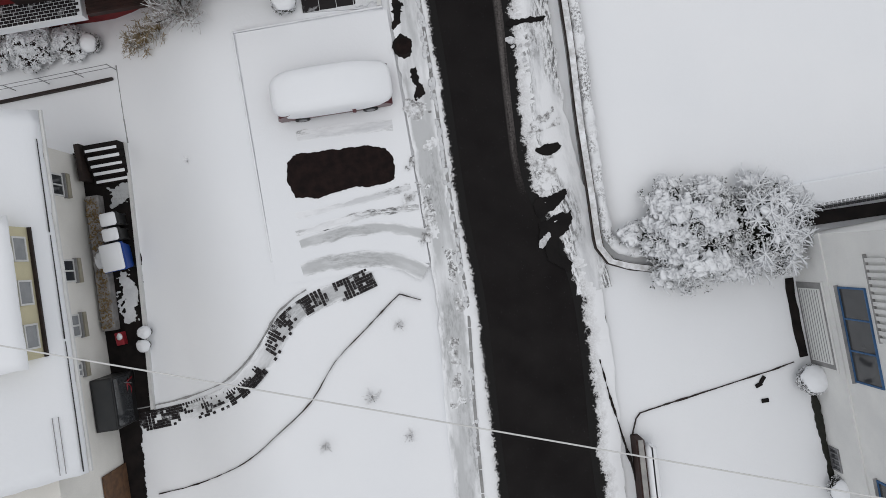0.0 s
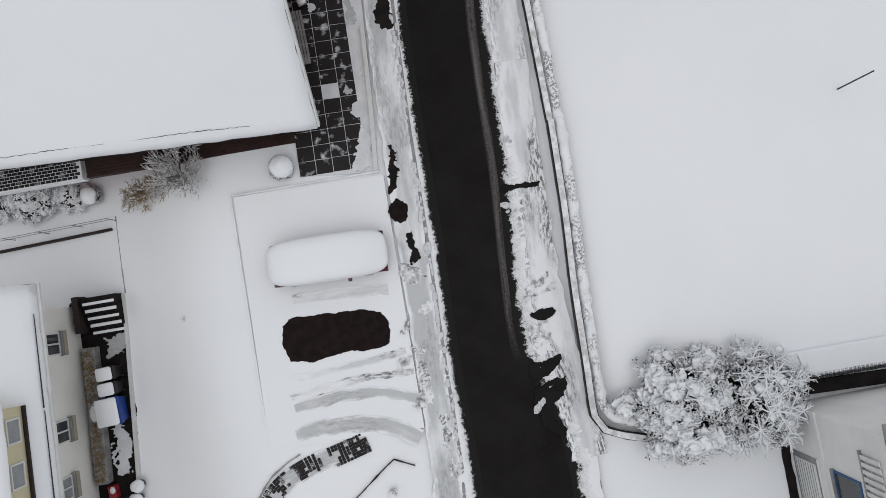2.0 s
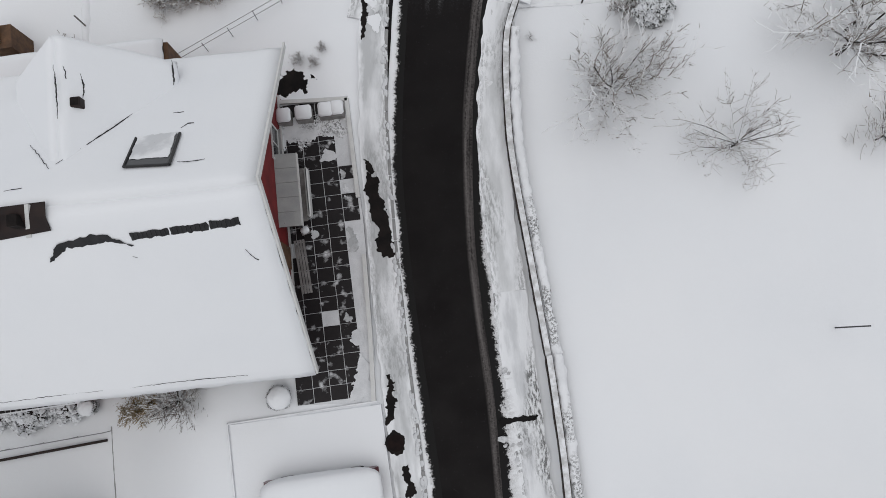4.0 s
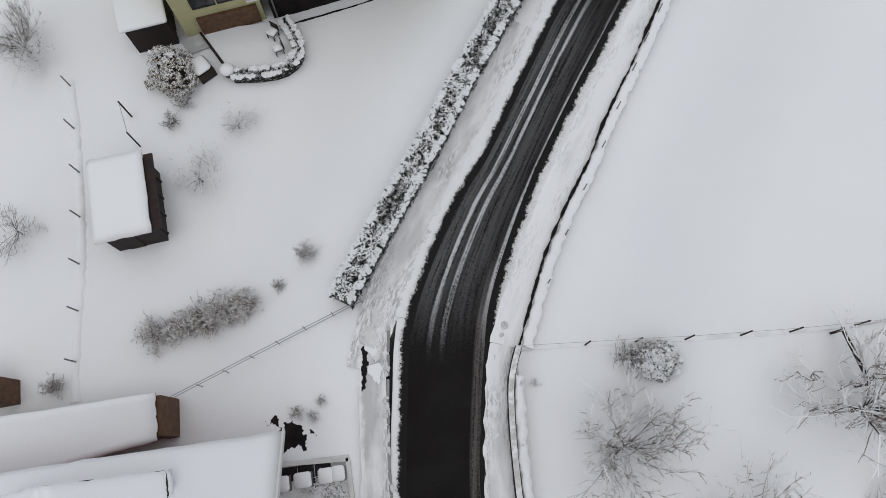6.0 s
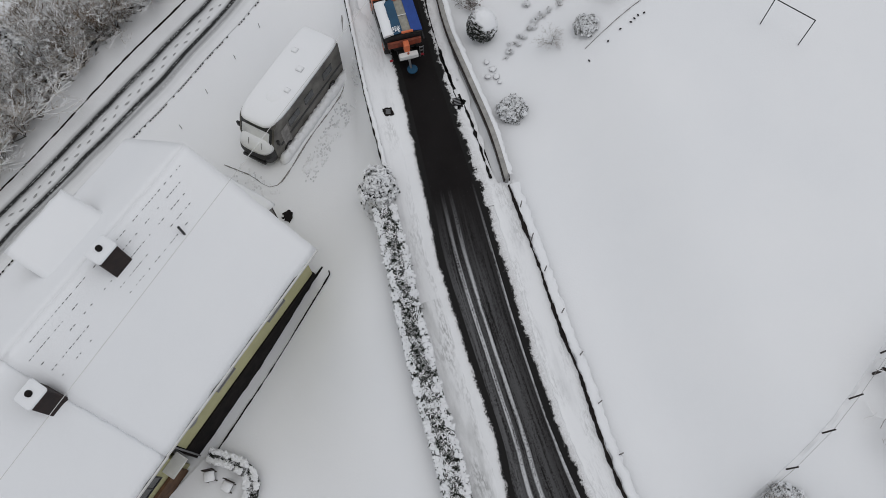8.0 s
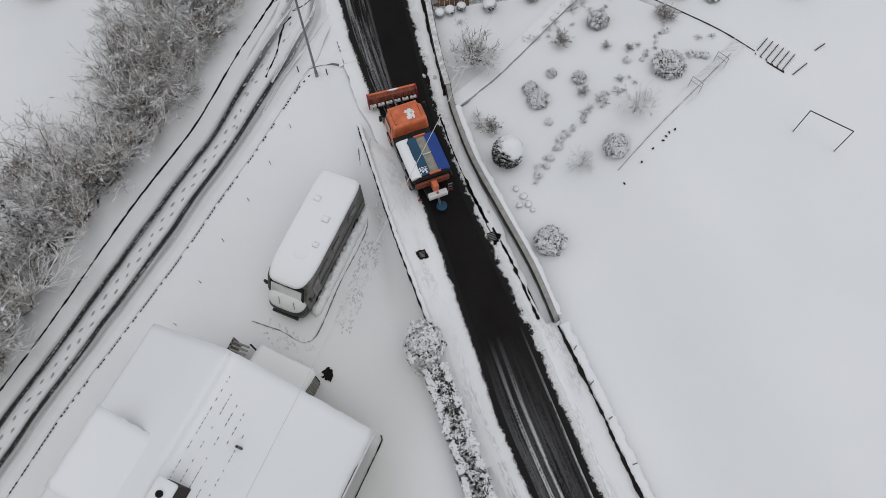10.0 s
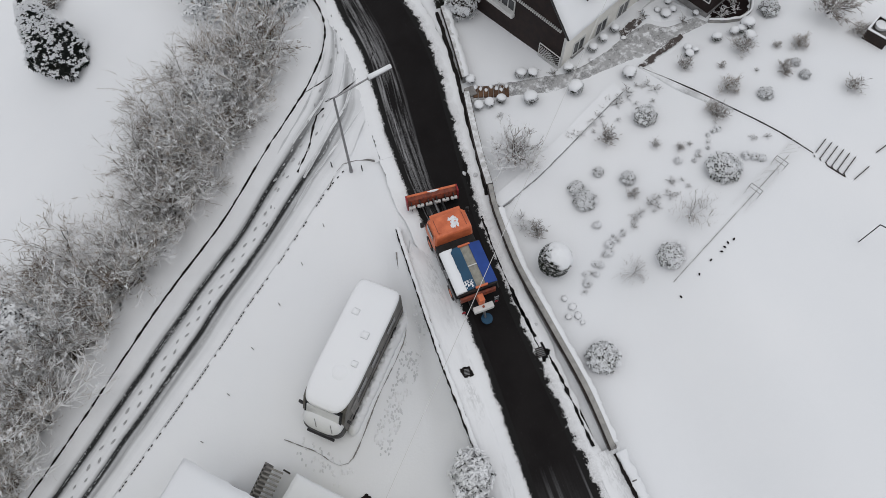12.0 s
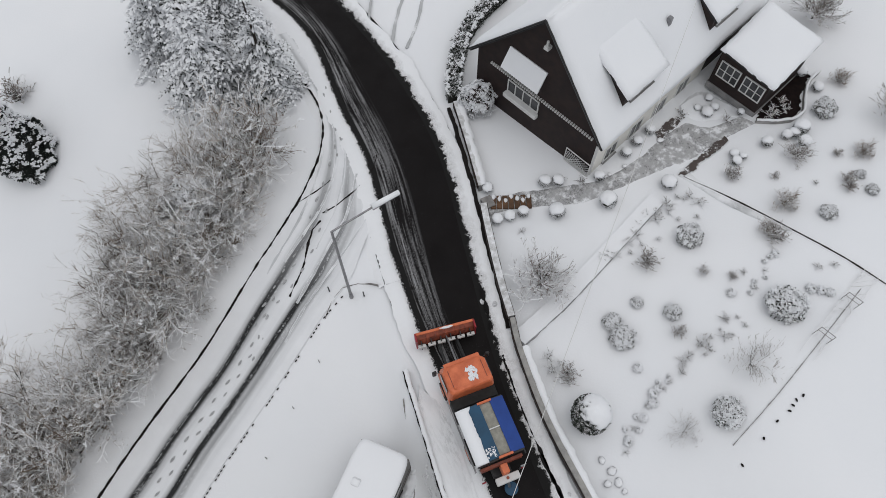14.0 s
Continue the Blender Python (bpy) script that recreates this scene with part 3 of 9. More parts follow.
# west pavement: grey trodden ice between kerb and gardens, from the south up to the bend
WEST_SOUTH = [(-2.9, -24), (-2.45, -12), (-2.2, -6), (-1.75, -1), (-1.65, 4), (-1.55, 10), (-1.5, 14), (-1.32, 19), (-1.15, 22), (-0.9, 25), (-0.5, 28), (0.1, 31.4)]
strip("pavement", WEST_SOUTH, 0.62, 0.115, 0.2, PAVE_STRIP, "grey trodden ice on a narrow pavement beside the road", "pavement", ragged=0.09, taper=1.6)
strip("pavement", [(-0.6, 29.6), (0.0, 31.2), (1.0, 33.2), (3.7, 37.3), (5.9, 40.4), (8.0, 43.2), (10.2, 46.3)], 0.85, 0.09, 0.2, WHITE_STRIP, "snow-covered pavement with footprints beside the road", "pavement", ragged=0.12, seed=4)
strip("pavement", offset_line([(10.2, 46.3), (11.4, 48.0), (14.0, 51.2), (18.4, 56.2), (20.9, 59.4), (22.9, 62.2)], 0.17), 0.68, 0.09, 0.2, CLEAN_STRIP, "white snow-covered pavement between wall and road", "pavement", ragged=0.05, seed=4, taper=1.6)
strip("verge", [(4.35, -1.4), (4.1, 2), (3.75, 6), (3.85, 11.5), (4.0, 16)], 0.72, 0.09, 0.2, VERGE_STRIP, "trodden dirty snow verge between road and garden wall", "verge", ragged=0.12, seed=3)
strip("verge", [(4.0, 16), (4.1, 20), (4.55, 24), (5.3, 27.6), (5.95, 29.5)], 0.72, 0.09, 0.2, WHITE_STRIP, "trodden snow verge along the garden wall at the bend", "verge", ragged=0.12, seed=3)
strip("verge", [(5.95, 29.5), (6.5, 30.7), (7.4, 32.2), (10.0, 36.4), (12.9, 40.4), (15.6, 43.8), (18.3, 47.3)], 0.75, 0.10, 0.2, CLEAN_STRIP, "snow-covered verge between road and field fence", "verge", ragged=0.1, seed=8)


def kerb(line, label):
    """A row of kerb stones, each a piece of its own."""
    run = tagged(new("kerb"), label, "kerb", kind="structure")
    s = Shape().box(-0.07, -0.49, -0.1, 0.07, 0.49, 0.13, 0.02)
    me = s.mesh("kerb_stone", KERB)
    rnd = random.Random(4)
    for x, y, d, tx, ty in along(line, 1.0)[:-1]:
        ob = new("kerb_stone", me)
        ob.parent = run
        ob.matrix_world = pose(x + tx * 0.5, y + ty * 0.5, rnd.uniform(-0.006, 0.006), 0, 0, math.degrees(math.atan2(-tx, ty)))


kerb([(-2.2, -14), (-1.75, -8), (-1.5, -5), (-1.05, -1), (-1.0, 4), (-0.88, 10), (-0.84, 14), (-0.68, 19), (-0.5, 22), (-0.26, 25), (0.15, 28), (0.72, 31.3)], "grey concrete kerb along the road, rimmed with snow")

rnd_k = random.Random(19)
KERB_LINE = along(smooth_line([(-1.75, -8), (-1.5, -5), (-1.05, -1), (-1.0, 4), (-0.88, 10), (-0.84, 14), (-0.68, 19), (-0.5, 22), (-0.26, 25), (0.15, 28), (0.72, 31.3)], 0.5), 0.45)
kerb_snow = Shape()
for x, y, d, tx, ty in KERB_LINE:
    if rnd_k.random() < 0.62:
        for _ in range(4):
            o, a = rnd_k.uniform(-0.16, 0.05), rnd_k.uniform(-0.3, 0.3)
            kerb_snow.blob((x + ty * o + tx * a, y - tx * o + ty * a, 0.115), rnd_k.uniform(0.05, 0.11), rnd_k.uniform(0.08, 0.24), 0.035, rnd_k.random(), 0.3, 4, 8)
single("kerb_snow", kerb_snow, BANK, "broken crusts of snow lying on the kerb", "snow", kind="stuff", smooth=True)

# garden wall east of the road, with a cap and a strip of snow on top
EAST_WALL = [(5.15, 13), (5.05, 9), (4.88, 6), (4.8, 2.8), (4.75, 0.4), (5.1, -0.25), (5.75, -0.55), (7.8, -1.15), (10.0, -1.5)]
EAST_WALL_N = [(5.15, 13), (5.1, 17), (5.05, 21.7), (5.2, 24), (5.5, 26.4), (5.85, 28), (6.45, 29.3)]


def garden_wall(line, height, label, width=0.09, lift=0.0, cap_mat=None):
    s, cap, snow = Shape(), Shape(), Shape()
    run = tagged(new("garden_wall"), label, "wall", kind="structure")
    for shape, w, z0, z1 in ((s, width, -0.4, height), (cap, width + 0.035, height, height + 0.06)):
        pts = along(smooth_line(line, 0.4), 0.5)
        for x, y, d, tx, ty in pts:
            g = land(x, y) * lift
            for off, z in ((-w, z0), (-w, z1), (w, z1), (w, z0)):
                shape.v.append((x + ty * off, y - tx * off, z + g))
        for j in range(len(pts) - 1):
            shape.f += [(j * 4 + i, j * 4 + (i + 1) % 4, (j + 1) * 4 + (i + 1) % 4, (j + 1) * 4 + i)[::-1] for i in range(4)]
        shape.f += [(0, 1, 2, 3), tuple((len(pts) - 1) * 4 + i for i in (3, 2, 1, 0))]
    part("wall_body", s, CONCRETE, run)
    part("coping", cap, cap_mat or SNOWY_STONE, run, "pale weathered coping")
    # a thin broken dark line on each side, just below the coping
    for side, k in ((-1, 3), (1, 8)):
        strip("dark_line", offset_line(smooth_line(line, 0.4), side * (width + 0.05)), 0.022, height - 0.02, 0.3, DARK_WOOD, "broken dark line under the coping", "", seed=k, parent=run, broken=0.8)
    return run


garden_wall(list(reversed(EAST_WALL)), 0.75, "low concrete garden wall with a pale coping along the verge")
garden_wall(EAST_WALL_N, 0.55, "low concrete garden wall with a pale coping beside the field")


def snow_ridge(line, half, z, h, seed, label, mat=SNOW, follow=False):
    """Snow lying along the top of something, lumpy and broken at its edges."""
    s, rnd = Shape(), random.Random(seed)
    pts = along(smooth_line(line, 0.4), 0.16)
    for x, y, d, tx, ty in pts:
        a = half * (1 + 0.5 * wobble(x, y, 2.2, seed) + rnd.uniform(-0.12, 0.12))
        b = half * (1 + 0.5 * wobble(x, y, 2.2, seed + 4) + rnd.uniform(-0.12, 0.12))
        zz = z + (land(x, y) if follow else 0)
        k = h * (0.8 + 0.6 * wobble(x, y, 1.5, seed + 2))
        for off, dz in ((-a, 0), (-a * 0.7, k * 0.8), (0, k), (b * 0.7, k * 0.8), (b, 0)):
            s.v.append((x + ty * off, y - tx * off, zz + dz))
    for j in range(len(pts) - 1):
        s.f += [(j * 5 + i, j * 5 + i + 1, (j + 1) * 5 + i + 1, (j + 1) * 5 + i)[::-1] for i in range(4)]
    return single("snow_ridge", s, mat, label, "snow", kind="stuff", smooth=True)


snow_ridge([(5.55, 13), (5.45, 9), (5.3, 6), (5.2, 2.8), (5.2, 0.7), (5.6, 0.2), (6.4, -0.1)], 0.22, 0.62, 0.16, 3, "lumpy snow on the planting strip behind the garden wall", SPECKLED)
snow_ridge([(5.55, 13), (5.5, 17), (5.45, 21.7), (5.6, 24), (5.9, 26.4), (6.2, 28)], 0.2, 0.5, 0.16, 5, "lumpy snow on the planting strip behind the garden wall", SPECKLED)


# ---- houses ----
def slab(a, b, c, d, thick):
    """A plate under four corners (counter-clockwise from above)."""
    up = [Vector(p) for p in (a, b, c, d)]
    n = (up[1] - up[0]).cross(up[3] - up[0]).normalized()
    return Shape().solid([tuple(p - n * thick) for p in up], [tuple(p) for p in up])


def window_in(parent, x, y, z, w, h, face, frame_mat=TRIM, pane_mat=GLASS, bars=1, sill=True):
    """A window standing proud of a wall whose outside faces the given way in degrees (0: +x). Its parts hang under the window."""
    win = new("window")
    win.parent = parent
    win.matrix_basis = pose(x, y, z, 0, 0, face)
    f = Shape()
    t = 0.07
    f.box(0, -w / 2, 0, 0.06, -w / 2 + t, h).box(0, w / 2 - t, 0, 0.06, w / 2, h)
    f.box(0, -w / 2 + t, 0, 0.06, w / 2 - t, t).box(0, -w / 2 + t, h - t, 0.06, w / 2 - t, h)
    for k in range(bars):
        c = -w / 2 + w * (k + 1) / (bars + 1)
        f.box(0.0, c - 0.03, t, 0.055, c + 0.03, h - t)
    part("frame", f, frame_mat, win)
    for k in range(bars + 1):
        lo, hi = -w / 2 + w * k / (bars + 1), -w / 2 + w * (k + 1) / (bars + 1)
        part("pane", Shape().box(0.012, lo + 0.04, t * 0.8, 0.028, hi - 0.04, h - t * 0.8), pane_mat, win)
    if sill:
        part("sill", Shape().box(0, -w / 2 - 0.06, -0.06, 0.16, w / 2 + 0.06, -0.01, 0.01), CONCRETE, win)
    return win


def roof_sheet(name, corners, thick, mat, parent, label="", rough=0.035, div=24, seed=0, droop=0.06):
    """A thick, slightly uneven sheet of snow on a sloping plane: corners counter-clockwise from above."""
    a, b, c, d = [Vector(p) for p in corners]
    s = Shape()
    n = (b - a).cross(d - a).normalized()
    for j in range(div + 1):
        for i in range(div + 1):
            u, v = i / div, j / div
            p = a * (1 - u) * (1 - v) + b * u * (1 - v) + c * u * v + d * (1 - u) * v
            e = min(u, v, 1 - u, 1 - v) * div
            h = thick * (0.35 if e < 0.5 else 1.0) + rough * noise.noise(p * 0.7 + Vector((seed, 0, 0)))
            q = p + n * h
            if e < 0.5:
                q = q + Vector((noise.noise(p * 2.1), noise.noise(p * 2.3 + Vector((5, 0, 0))), 0)) * droop
            s.v.append(tuple(q))
    m = div + 1
    s.f = [(j * m + i, j * m + i + 1, (j + 1) * m + i + 1, (j + 1) * m + i) for j in range(div) for i in range(div)]
    rim = [i for i in range(m)] + [j * m + div for j in range(1, m)] + [div * m + i for i in range(div - 1, -1, -1)] + [j * m for j in range(div - 1, 0, -1)]
    base = len(s.v)
    for i in rim:
        p = Vector(s.v[i]) - n * thick * 0.6
        s.v.append(tuple(p))
    k = len(rim)
    s.f += [(rim[(i + 1) % k], rim[i], base + i, base + (i + 1) % k) for i in range(k)]
    return part(name, s, mat, parent, label, smooth=True)


def red_house():
    """Long gable house beside the paved terrace. Local x runs west to east, 0 at the east gable; y south to north, 0 at the ridge."""
    h = thing("red_house", -4.6, 20.55, 0.0, -2.2, "red gabled house with a thick snow roof beside a tiled terrace", "house")
    L, half, eave, ridge, mid = 15.5, 6.8, 3.0, 9.05, -0.55
    wl_, wy = -L + 0.3, half - 0.75
    outline = [(-wy, -3.0), (wy, -3.0), (wy, eave + 0.2), (mid, ridge - 0.4), (-wy, eave + 0.2)]
    wall = Shape().solid([(wl_, y, z) for y, z in outline], [(-0.75, y, z) for y, z in outline])
    part("wall", wall, RED_WALL, h)
    for sgn in (-1, 1):
        x_e = 0.5 if sgn < 0 else 0.3
        c = [(-L, half * sgn, eave), (x_e, half * sgn, eave), (0.28, mid, ridge), (-L, mid, ridge)]
        if sgn > 0:
            c = [c[1], c[0], c[3], c[2]]
        part("roof", slab(*c, 0.16), TILE_ROOF, h)
        roof_sheet("roof_snow", c, 0.22, SNOW, h, "thick smooth snow", seed=sgn * 3)
        part("barge_board", slab((x_e + 0.02, half * sgn, eave + 0.08), (x_e + 0.1, half * sgn, eave + 0.08), (0.38, mid, ridge + 0.08), (0.30, mid, ridge + 0.08), 0.26), TRIM, h)
    # cross wing to the north, its ridge lower than the main one
    wx, wr, we, reach = -6.75, 7.72, 4.55, 3.1
    for sgn in (-1, 1):
        c = [(wx + sgn * reach, 1.0, we), (wx + sgn * reach, 5.95, we), (wx, 5.95, wr), (wx, 1.0, wr)]
        if sgn < 0:
            c = [c[1], c[0], c[3], c[2]]
        part("wing_roof", slab(*c, 0.14), TILE_ROOF, h)
        roof_sheet("wing_snow", c, 0.22, SNOW, h, "thick smooth snow", rough=0.02)
    part("wing_wall", Shape().solid([(wx - 2.6, 1.0, 1.0), (wx + 2.6, 1.0, 1.0), (wx + 2.6, 1.0, 4.8), (wx, 1.0, 7.4), (wx - 2.6, 1.0, 4.8)], [(wx - 2.6, 5.5, 1.0), (wx + 2.6, 5.5, 1.0), (wx + 2.6, 5.5, 4.8), (wx, 5.5, 7.4), (wx - 2.6, 5.5, 4.8)]), RED_WALL, h)
    return h


RED_HOUSE = red_house()


def yellow_house():
    """Long gabled house on the slope. Local x west to east along the south eave, 0 at its east corner; y north from that eave."""
    h = thing("yellow_house", 8.5, 51.75, -2.9, 6.6, "pale yellow house under a broad snow-covered roof", "house")
    L, half, eave, ridge = 11.6, 6.2, 5.5, 10.2
    def gable(x0, x1, drop, mat, names):
        e, r, D = eave - drop, ridge - drop, 2 * half
        pts = [(0.8, -0.6), (D - 0.8, -0.6), (D - 0.8, e + 0.35), (half, r - 0.3), (0.8, e + 0.35)]
        part(names[0], Shape().solid([(x0 + 0.35, y, z) for y, z in pts], [(x1 - 0.35, y, z) for y, z in pts]), YELLOW_WALL, h)
        for c in ([(x0, 0, e), (x1, 0, e), (x1, half, r), (x0, half, r)], [(x1, D, e), (x0, D, e), (x0, half, r), (x1, half, r)]):
            part(names[1], slab(*[(min(x1 - 0.03, max(x0 + 0.3, q[0])), q[1], q[2]) for q in c], 0.14), TILE_ROOF, h)
            roof_sheet(names[2], c, 0.15, SNOW, h, "thick smooth snow", rough=0.02)
    gable(-L, 0.0, 0.0, SNOW, ("wall", "roof", "roof_snow"))
    gable(-16.9, -L, 0.10, SNOW, ("wing_wall", "wing_roof", "wing_roof_snow"))
    # black block round the lowest part of the walls
    part("plinth", Shape().box(-L + 0.1, 0.70, -0.7, -0.28, 2 * half - 0.7, 1.75), BLACK, h, "black plinth")
    part("gutter", Shape().box(-L, -0.12, eave - 0.10, 0.0, -0.045, eave + 0.03), TRIM, h)
    part("gutter_trough", Shape().box(-L, -0.045, eave - 0.10, 0.0, 0.02, eave + 0.015), DARK_METAL, h)
    part("gutter", Shape().box(-16.9, -0.12, eave - 0.20, -L, -0.045, eave - 0.07), TRIM, h)
    part("gutter_trough", Shape().box(-16.9, -0.045, eave - 0.20, -L, 0.02, eave - 0.085), DARK_METAL, h)
    return h


YELLOW_HOUSE = yellow_house()


# ---- plants ----
def spike(s, a, d, length, r):
    """A thin three-sided blade from a along d."""
    u = d.orthogonal().normalized()
    w = d.cross(u)
    tip = a + d * length
    n = len(s.v)
    s.v += [tuple(a + u * r), tuple(a - u * (r * 0.5) + w * (r * 0.87)), tuple(a - u * (r * 0.5) - w * (r * 0.87)), tuple(tip)]
    s.f += [(n, n + 1, n + 3), (n + 1, n + 2, n + 3), (n + 2, n, n + 3)]


def leaf(s, a, d, length, width, rnd):
    """A blade-like leaf or laden spray: two bent faces with a ridge."""
    side = d.cross(Vector((rnd.uniform(-0.4, 0.4), rnd.uniform(-0.4, 0.4), 1))).normalized() * width
    mid = a + d * (length * 0.55) + Vector((0, 0, width * 0.6))
    tip = a + d * length - Vector((0, 0, length * 0.12))
    n = len(s.v)
    s.v += [tuple(a), tuple(a + d * (length * 0.5) + side), tuple(tip), tuple(a + d * (length * 0.5) - side), tuple(mid)]
    s.f += [(n, n + 1, n + 4), (n + 1, n + 2, n + 4), (n + 2, n + 3, n + 4), (n + 3, n, n + 4)]


def rnd_dir(rnd, low=-0.2, high=1.0):
    z = rnd.uniform(low, high)
    t = rnd.uniform(0, 2 * math.pi)
    r = math.sqrt(max(0.0, 1 - z * z))
    return Vector((r * math.cos(t), r * math.sin(t), z))


def sprig(s, p, d, length, r0, r1, steps, bend, rnd, lift=0.0):
    """A crooked three-sided stem; gives back its points and headings."""
    pts = []
    n0 = len(s.v)
    for k in range(steps + 1):
        u = d.orthogonal().normalized()
        w = d.cross(u)
        r = r0 + (r1 - r0) * k / steps
        for a in (1.57, 3.67, 5.76):
            s.v.append(tuple(p + u * (r * math.cos(a)) + w * (r * math.sin(a))))
        pts.append((p, d))
        d = (d + Vector((rnd.uniform(-1, 1), rnd.uniform(-1, 1), rnd.uniform(-1, 1) + lift)) * bend).normalized()
        p = p + d * (length / steps)
    for k in range(steps):
        a = n0 + 3 * k
        s.f += [(a + i, a + (i + 1) % 3, a + 3 + (i + 1) % 3, a + 3 + i) for i in range(3)]
    return pts


def ramify(wood, crown, p, d, length, radii, counts, level, rnd, lift, fan):
    """A limb, and from it finer and finer branches. radii and counts go by level; the third order is plain tips."""
    if level == 3:
        spike(crown, p, d, length, radii[3])
        return
    pts = sprig(wood if level == 0 else crown, p, d, length, radii[level], radii[min(level + 1, len(radii) - 1)], 5 if level == 0 else 3, 0.2 if level < 2 else 0.12, rnd, lift)
    if level == len(counts):
        return
    for _ in range(counts[level]):
        k = rnd.randrange(1 if level == 0 else 0, len(pts))
        q, e = pts[k]
        side = (e * rnd.uniform(0.6, 1.0) + rnd_dir(rnd, -0.35, 0.55) * fan).normalized()
        ramify(wood, crown, q, side, length * rnd.uniform(0.32, 0.6), radii, counts, level + 1, rnd, lift, fan)


def bare_plant(name, seed, limbs, reach, rise, radii, counts, mat, label, category="shrub", group="", trunk=0.0, clumps=0, lift=0.0, fan=0.8):
    """A leafless tree or shrub under rime: limbs spring from a short trunk or stool."""
    rnd = random.Random(seed)
    wood, crown, load = Shape(), Shape(), Shape()
    wood.tube((0, 0, -0.25), (0.03, 0.02, trunk + 0.08), radii[0] * 2.6, radii[0] * 1.6, 7)
    for k in range(limbs):
        a = 2 * math.pi * (k + rnd.uniform(-0.35, 0.35)) / limbs
        tilt = rnd.uniform(*rise)
        d = Vector((math.cos(a) * math.cos(tilt), math.sin(a) * math.cos(tilt), math.sin(tilt)))
        ramify(wood, crown, Vector((0.02, 0.01, trunk * rnd.uniform(0.7, 1.0))), d, reach * rnd.uniform(0.75, 1.1), radii, counts, 0, rnd, lift, fan)
    for _ in range(clumps):
        q = Vector(rnd.choice(crown.v))
        for _ in range(8):
            leaf(load, q, rnd_dir(rnd, -0.1, 0.7), rnd.uniform(0.08, 0.2), 0.035, rnd)
    t = thing(name, 0, 0, 0, 0, label, category, group)
    part("trunk", wood, BARK, t)
    part("crown", crown, mat, t)
    if clumps:
        tagged(part("snow_load", load, SNOW, t, "stars of snow caught in the twigs"), kind="stuff")
    return t


def place(master, spots, vary=(0.85, 1.15), seed=0, first=True, sink=0.0):
    """Copies of a plant at (x, y[, size]) on the ground, the master itself at the first spot."""
    rnd = random.Random(seed)
    for k, spot in enumerate(spots):
        x, y = spot[:2]
        sc = spot[2] if len(spot) > 2 else rnd.uniform(*vary)
        m = pose(x, y, land(x, y) - sink, 0, 0, rnd.uniform(0, 360)) @ Matrix.Diagonal((sc, sc, sc * rnd.uniform(0.92, 1.08), 1))
        if k == 0 and first:
            master.matrix_world = m
        else:
            ob = copy_thing(master, Matrix.Identity(4))
            ob.matrix_basis = m


def rosette(s, p, up, rays, length, width, rnd, flat=0.35):
    """Leaf blades in a star round one shoot."""
    u = up.orthogonal().normalized()
    w = up.cross(u)
    turn = rnd.uniform(0, 6.28)
    for k in range(rays):
        a = turn + 2 * math.pi * (k + rnd.uniform(-0.3, 0.3)) / rays
        e = (u * math.cos(a) + w * math.sin(a) + up * rnd.uniform(-0.15, flat * 2)).normalized()
        leaf(s, p, e, length * rnd.uniform(0.6, 1.2), width * rnd.uniform(0.8, 1.3), rnd)


def sleeve(s, p, d, length, r, rnd):
    """A blunt twig sleeved in snow, forked once or twice."""
    pts = sprig(s, p, d, length, r, r * 0.8, 3, 0.12, rnd)
    spike(s, pts[-1][0], pts[-1][1], r * 1.6, r * 0.9)
    for _ in range(2):
        q, e = rnd.choice(pts[1:])
        fork = sprig(s, q, (e + rnd_dir(rnd, -0.1, 0.3) * 0.9).normalized(), length * rnd.uniform(0.25, 0.45), r * 0.8, r * 0.6, 2, 0.1, rnd)
        spike(s, fork[-1][0], fork[-1][1], r * 1.2, r * 0.7)


def snow_lumps(snow, p, r, rnd, pieces=3):
    """A lobed cushion of snow."""
    for _ in range(pieces):
        o = Vector((rnd.uniform(-1, 1), rnd.uniform(-1, 1), rnd.uniform(-0.3, 0.2))) * (r * 0.8)
        q = r * rnd.uniform(0.55, 1.0)
        snow.blob((p.x + o.x, p.y + o.y, p.z + o.z), q * rnd.uniform(0.8, 1.5), q * rnd.uniform(0.8, 1.5), q * 0.6, rnd.random(), 0.25, 4, 7)


def evergreen_bush(name, seed, rx, ry, rz, count, size, mat, label, category="bush", group="", lumps=0):
    rnd = random.Random(seed)
    t = thing(name, 0, 0, 0, 0, label, category, group)
    # dark lump filling the bush, coloured as the shade between its leaves
    part("stem", Shape().blob((0, 0, rz * 0.35), rx * 0.72, ry * 0.72, rz * 0.5, seed, 0.2, 6, 9), DARK_WOOD, t)
    s, snow = Shape(), Shape()
    c = Vector((0, 0, rz * 0.25))
    for k in range(count + lumps):
        d = rnd_dir(rnd, -0.15 if k < count else 0.1, 1.0)
        g = 0.88 + 0.35 * noise.noise(d * 2.3 + Vector((seed, 0, 0))) + rnd.uniform(-0.1, 0.1)
        p = Vector((d.x * rx * g, d.y * ry * g, c.z + d.z * rz * 0.75 * g))
        n = Vector((d.x / rx, d.y / ry, d.z / rz)).normalized()
        if k < count:
            rosette(s, p, n, 5, size, size * 0.2, rnd)
        elif noise.noise(d * 3.4 + Vector((0, seed, 0))) > -0.05:
            rosette(snow, p + n * size * 0.12 + Vector((0, 0, size * 0.1)), (n + Vector((0, 0, 0.8))).normalized(), 6, size * rnd.uniform(0.7, 1.2), size * 0.26, rnd, 0.12)
    part("foliage", s, mat, t)
    if lumps:
        tagged(part("snow_load", snow, SNOW, t, "cushions of fresh snow"), "cushions of fresh snow", kind="stuff")
    return t


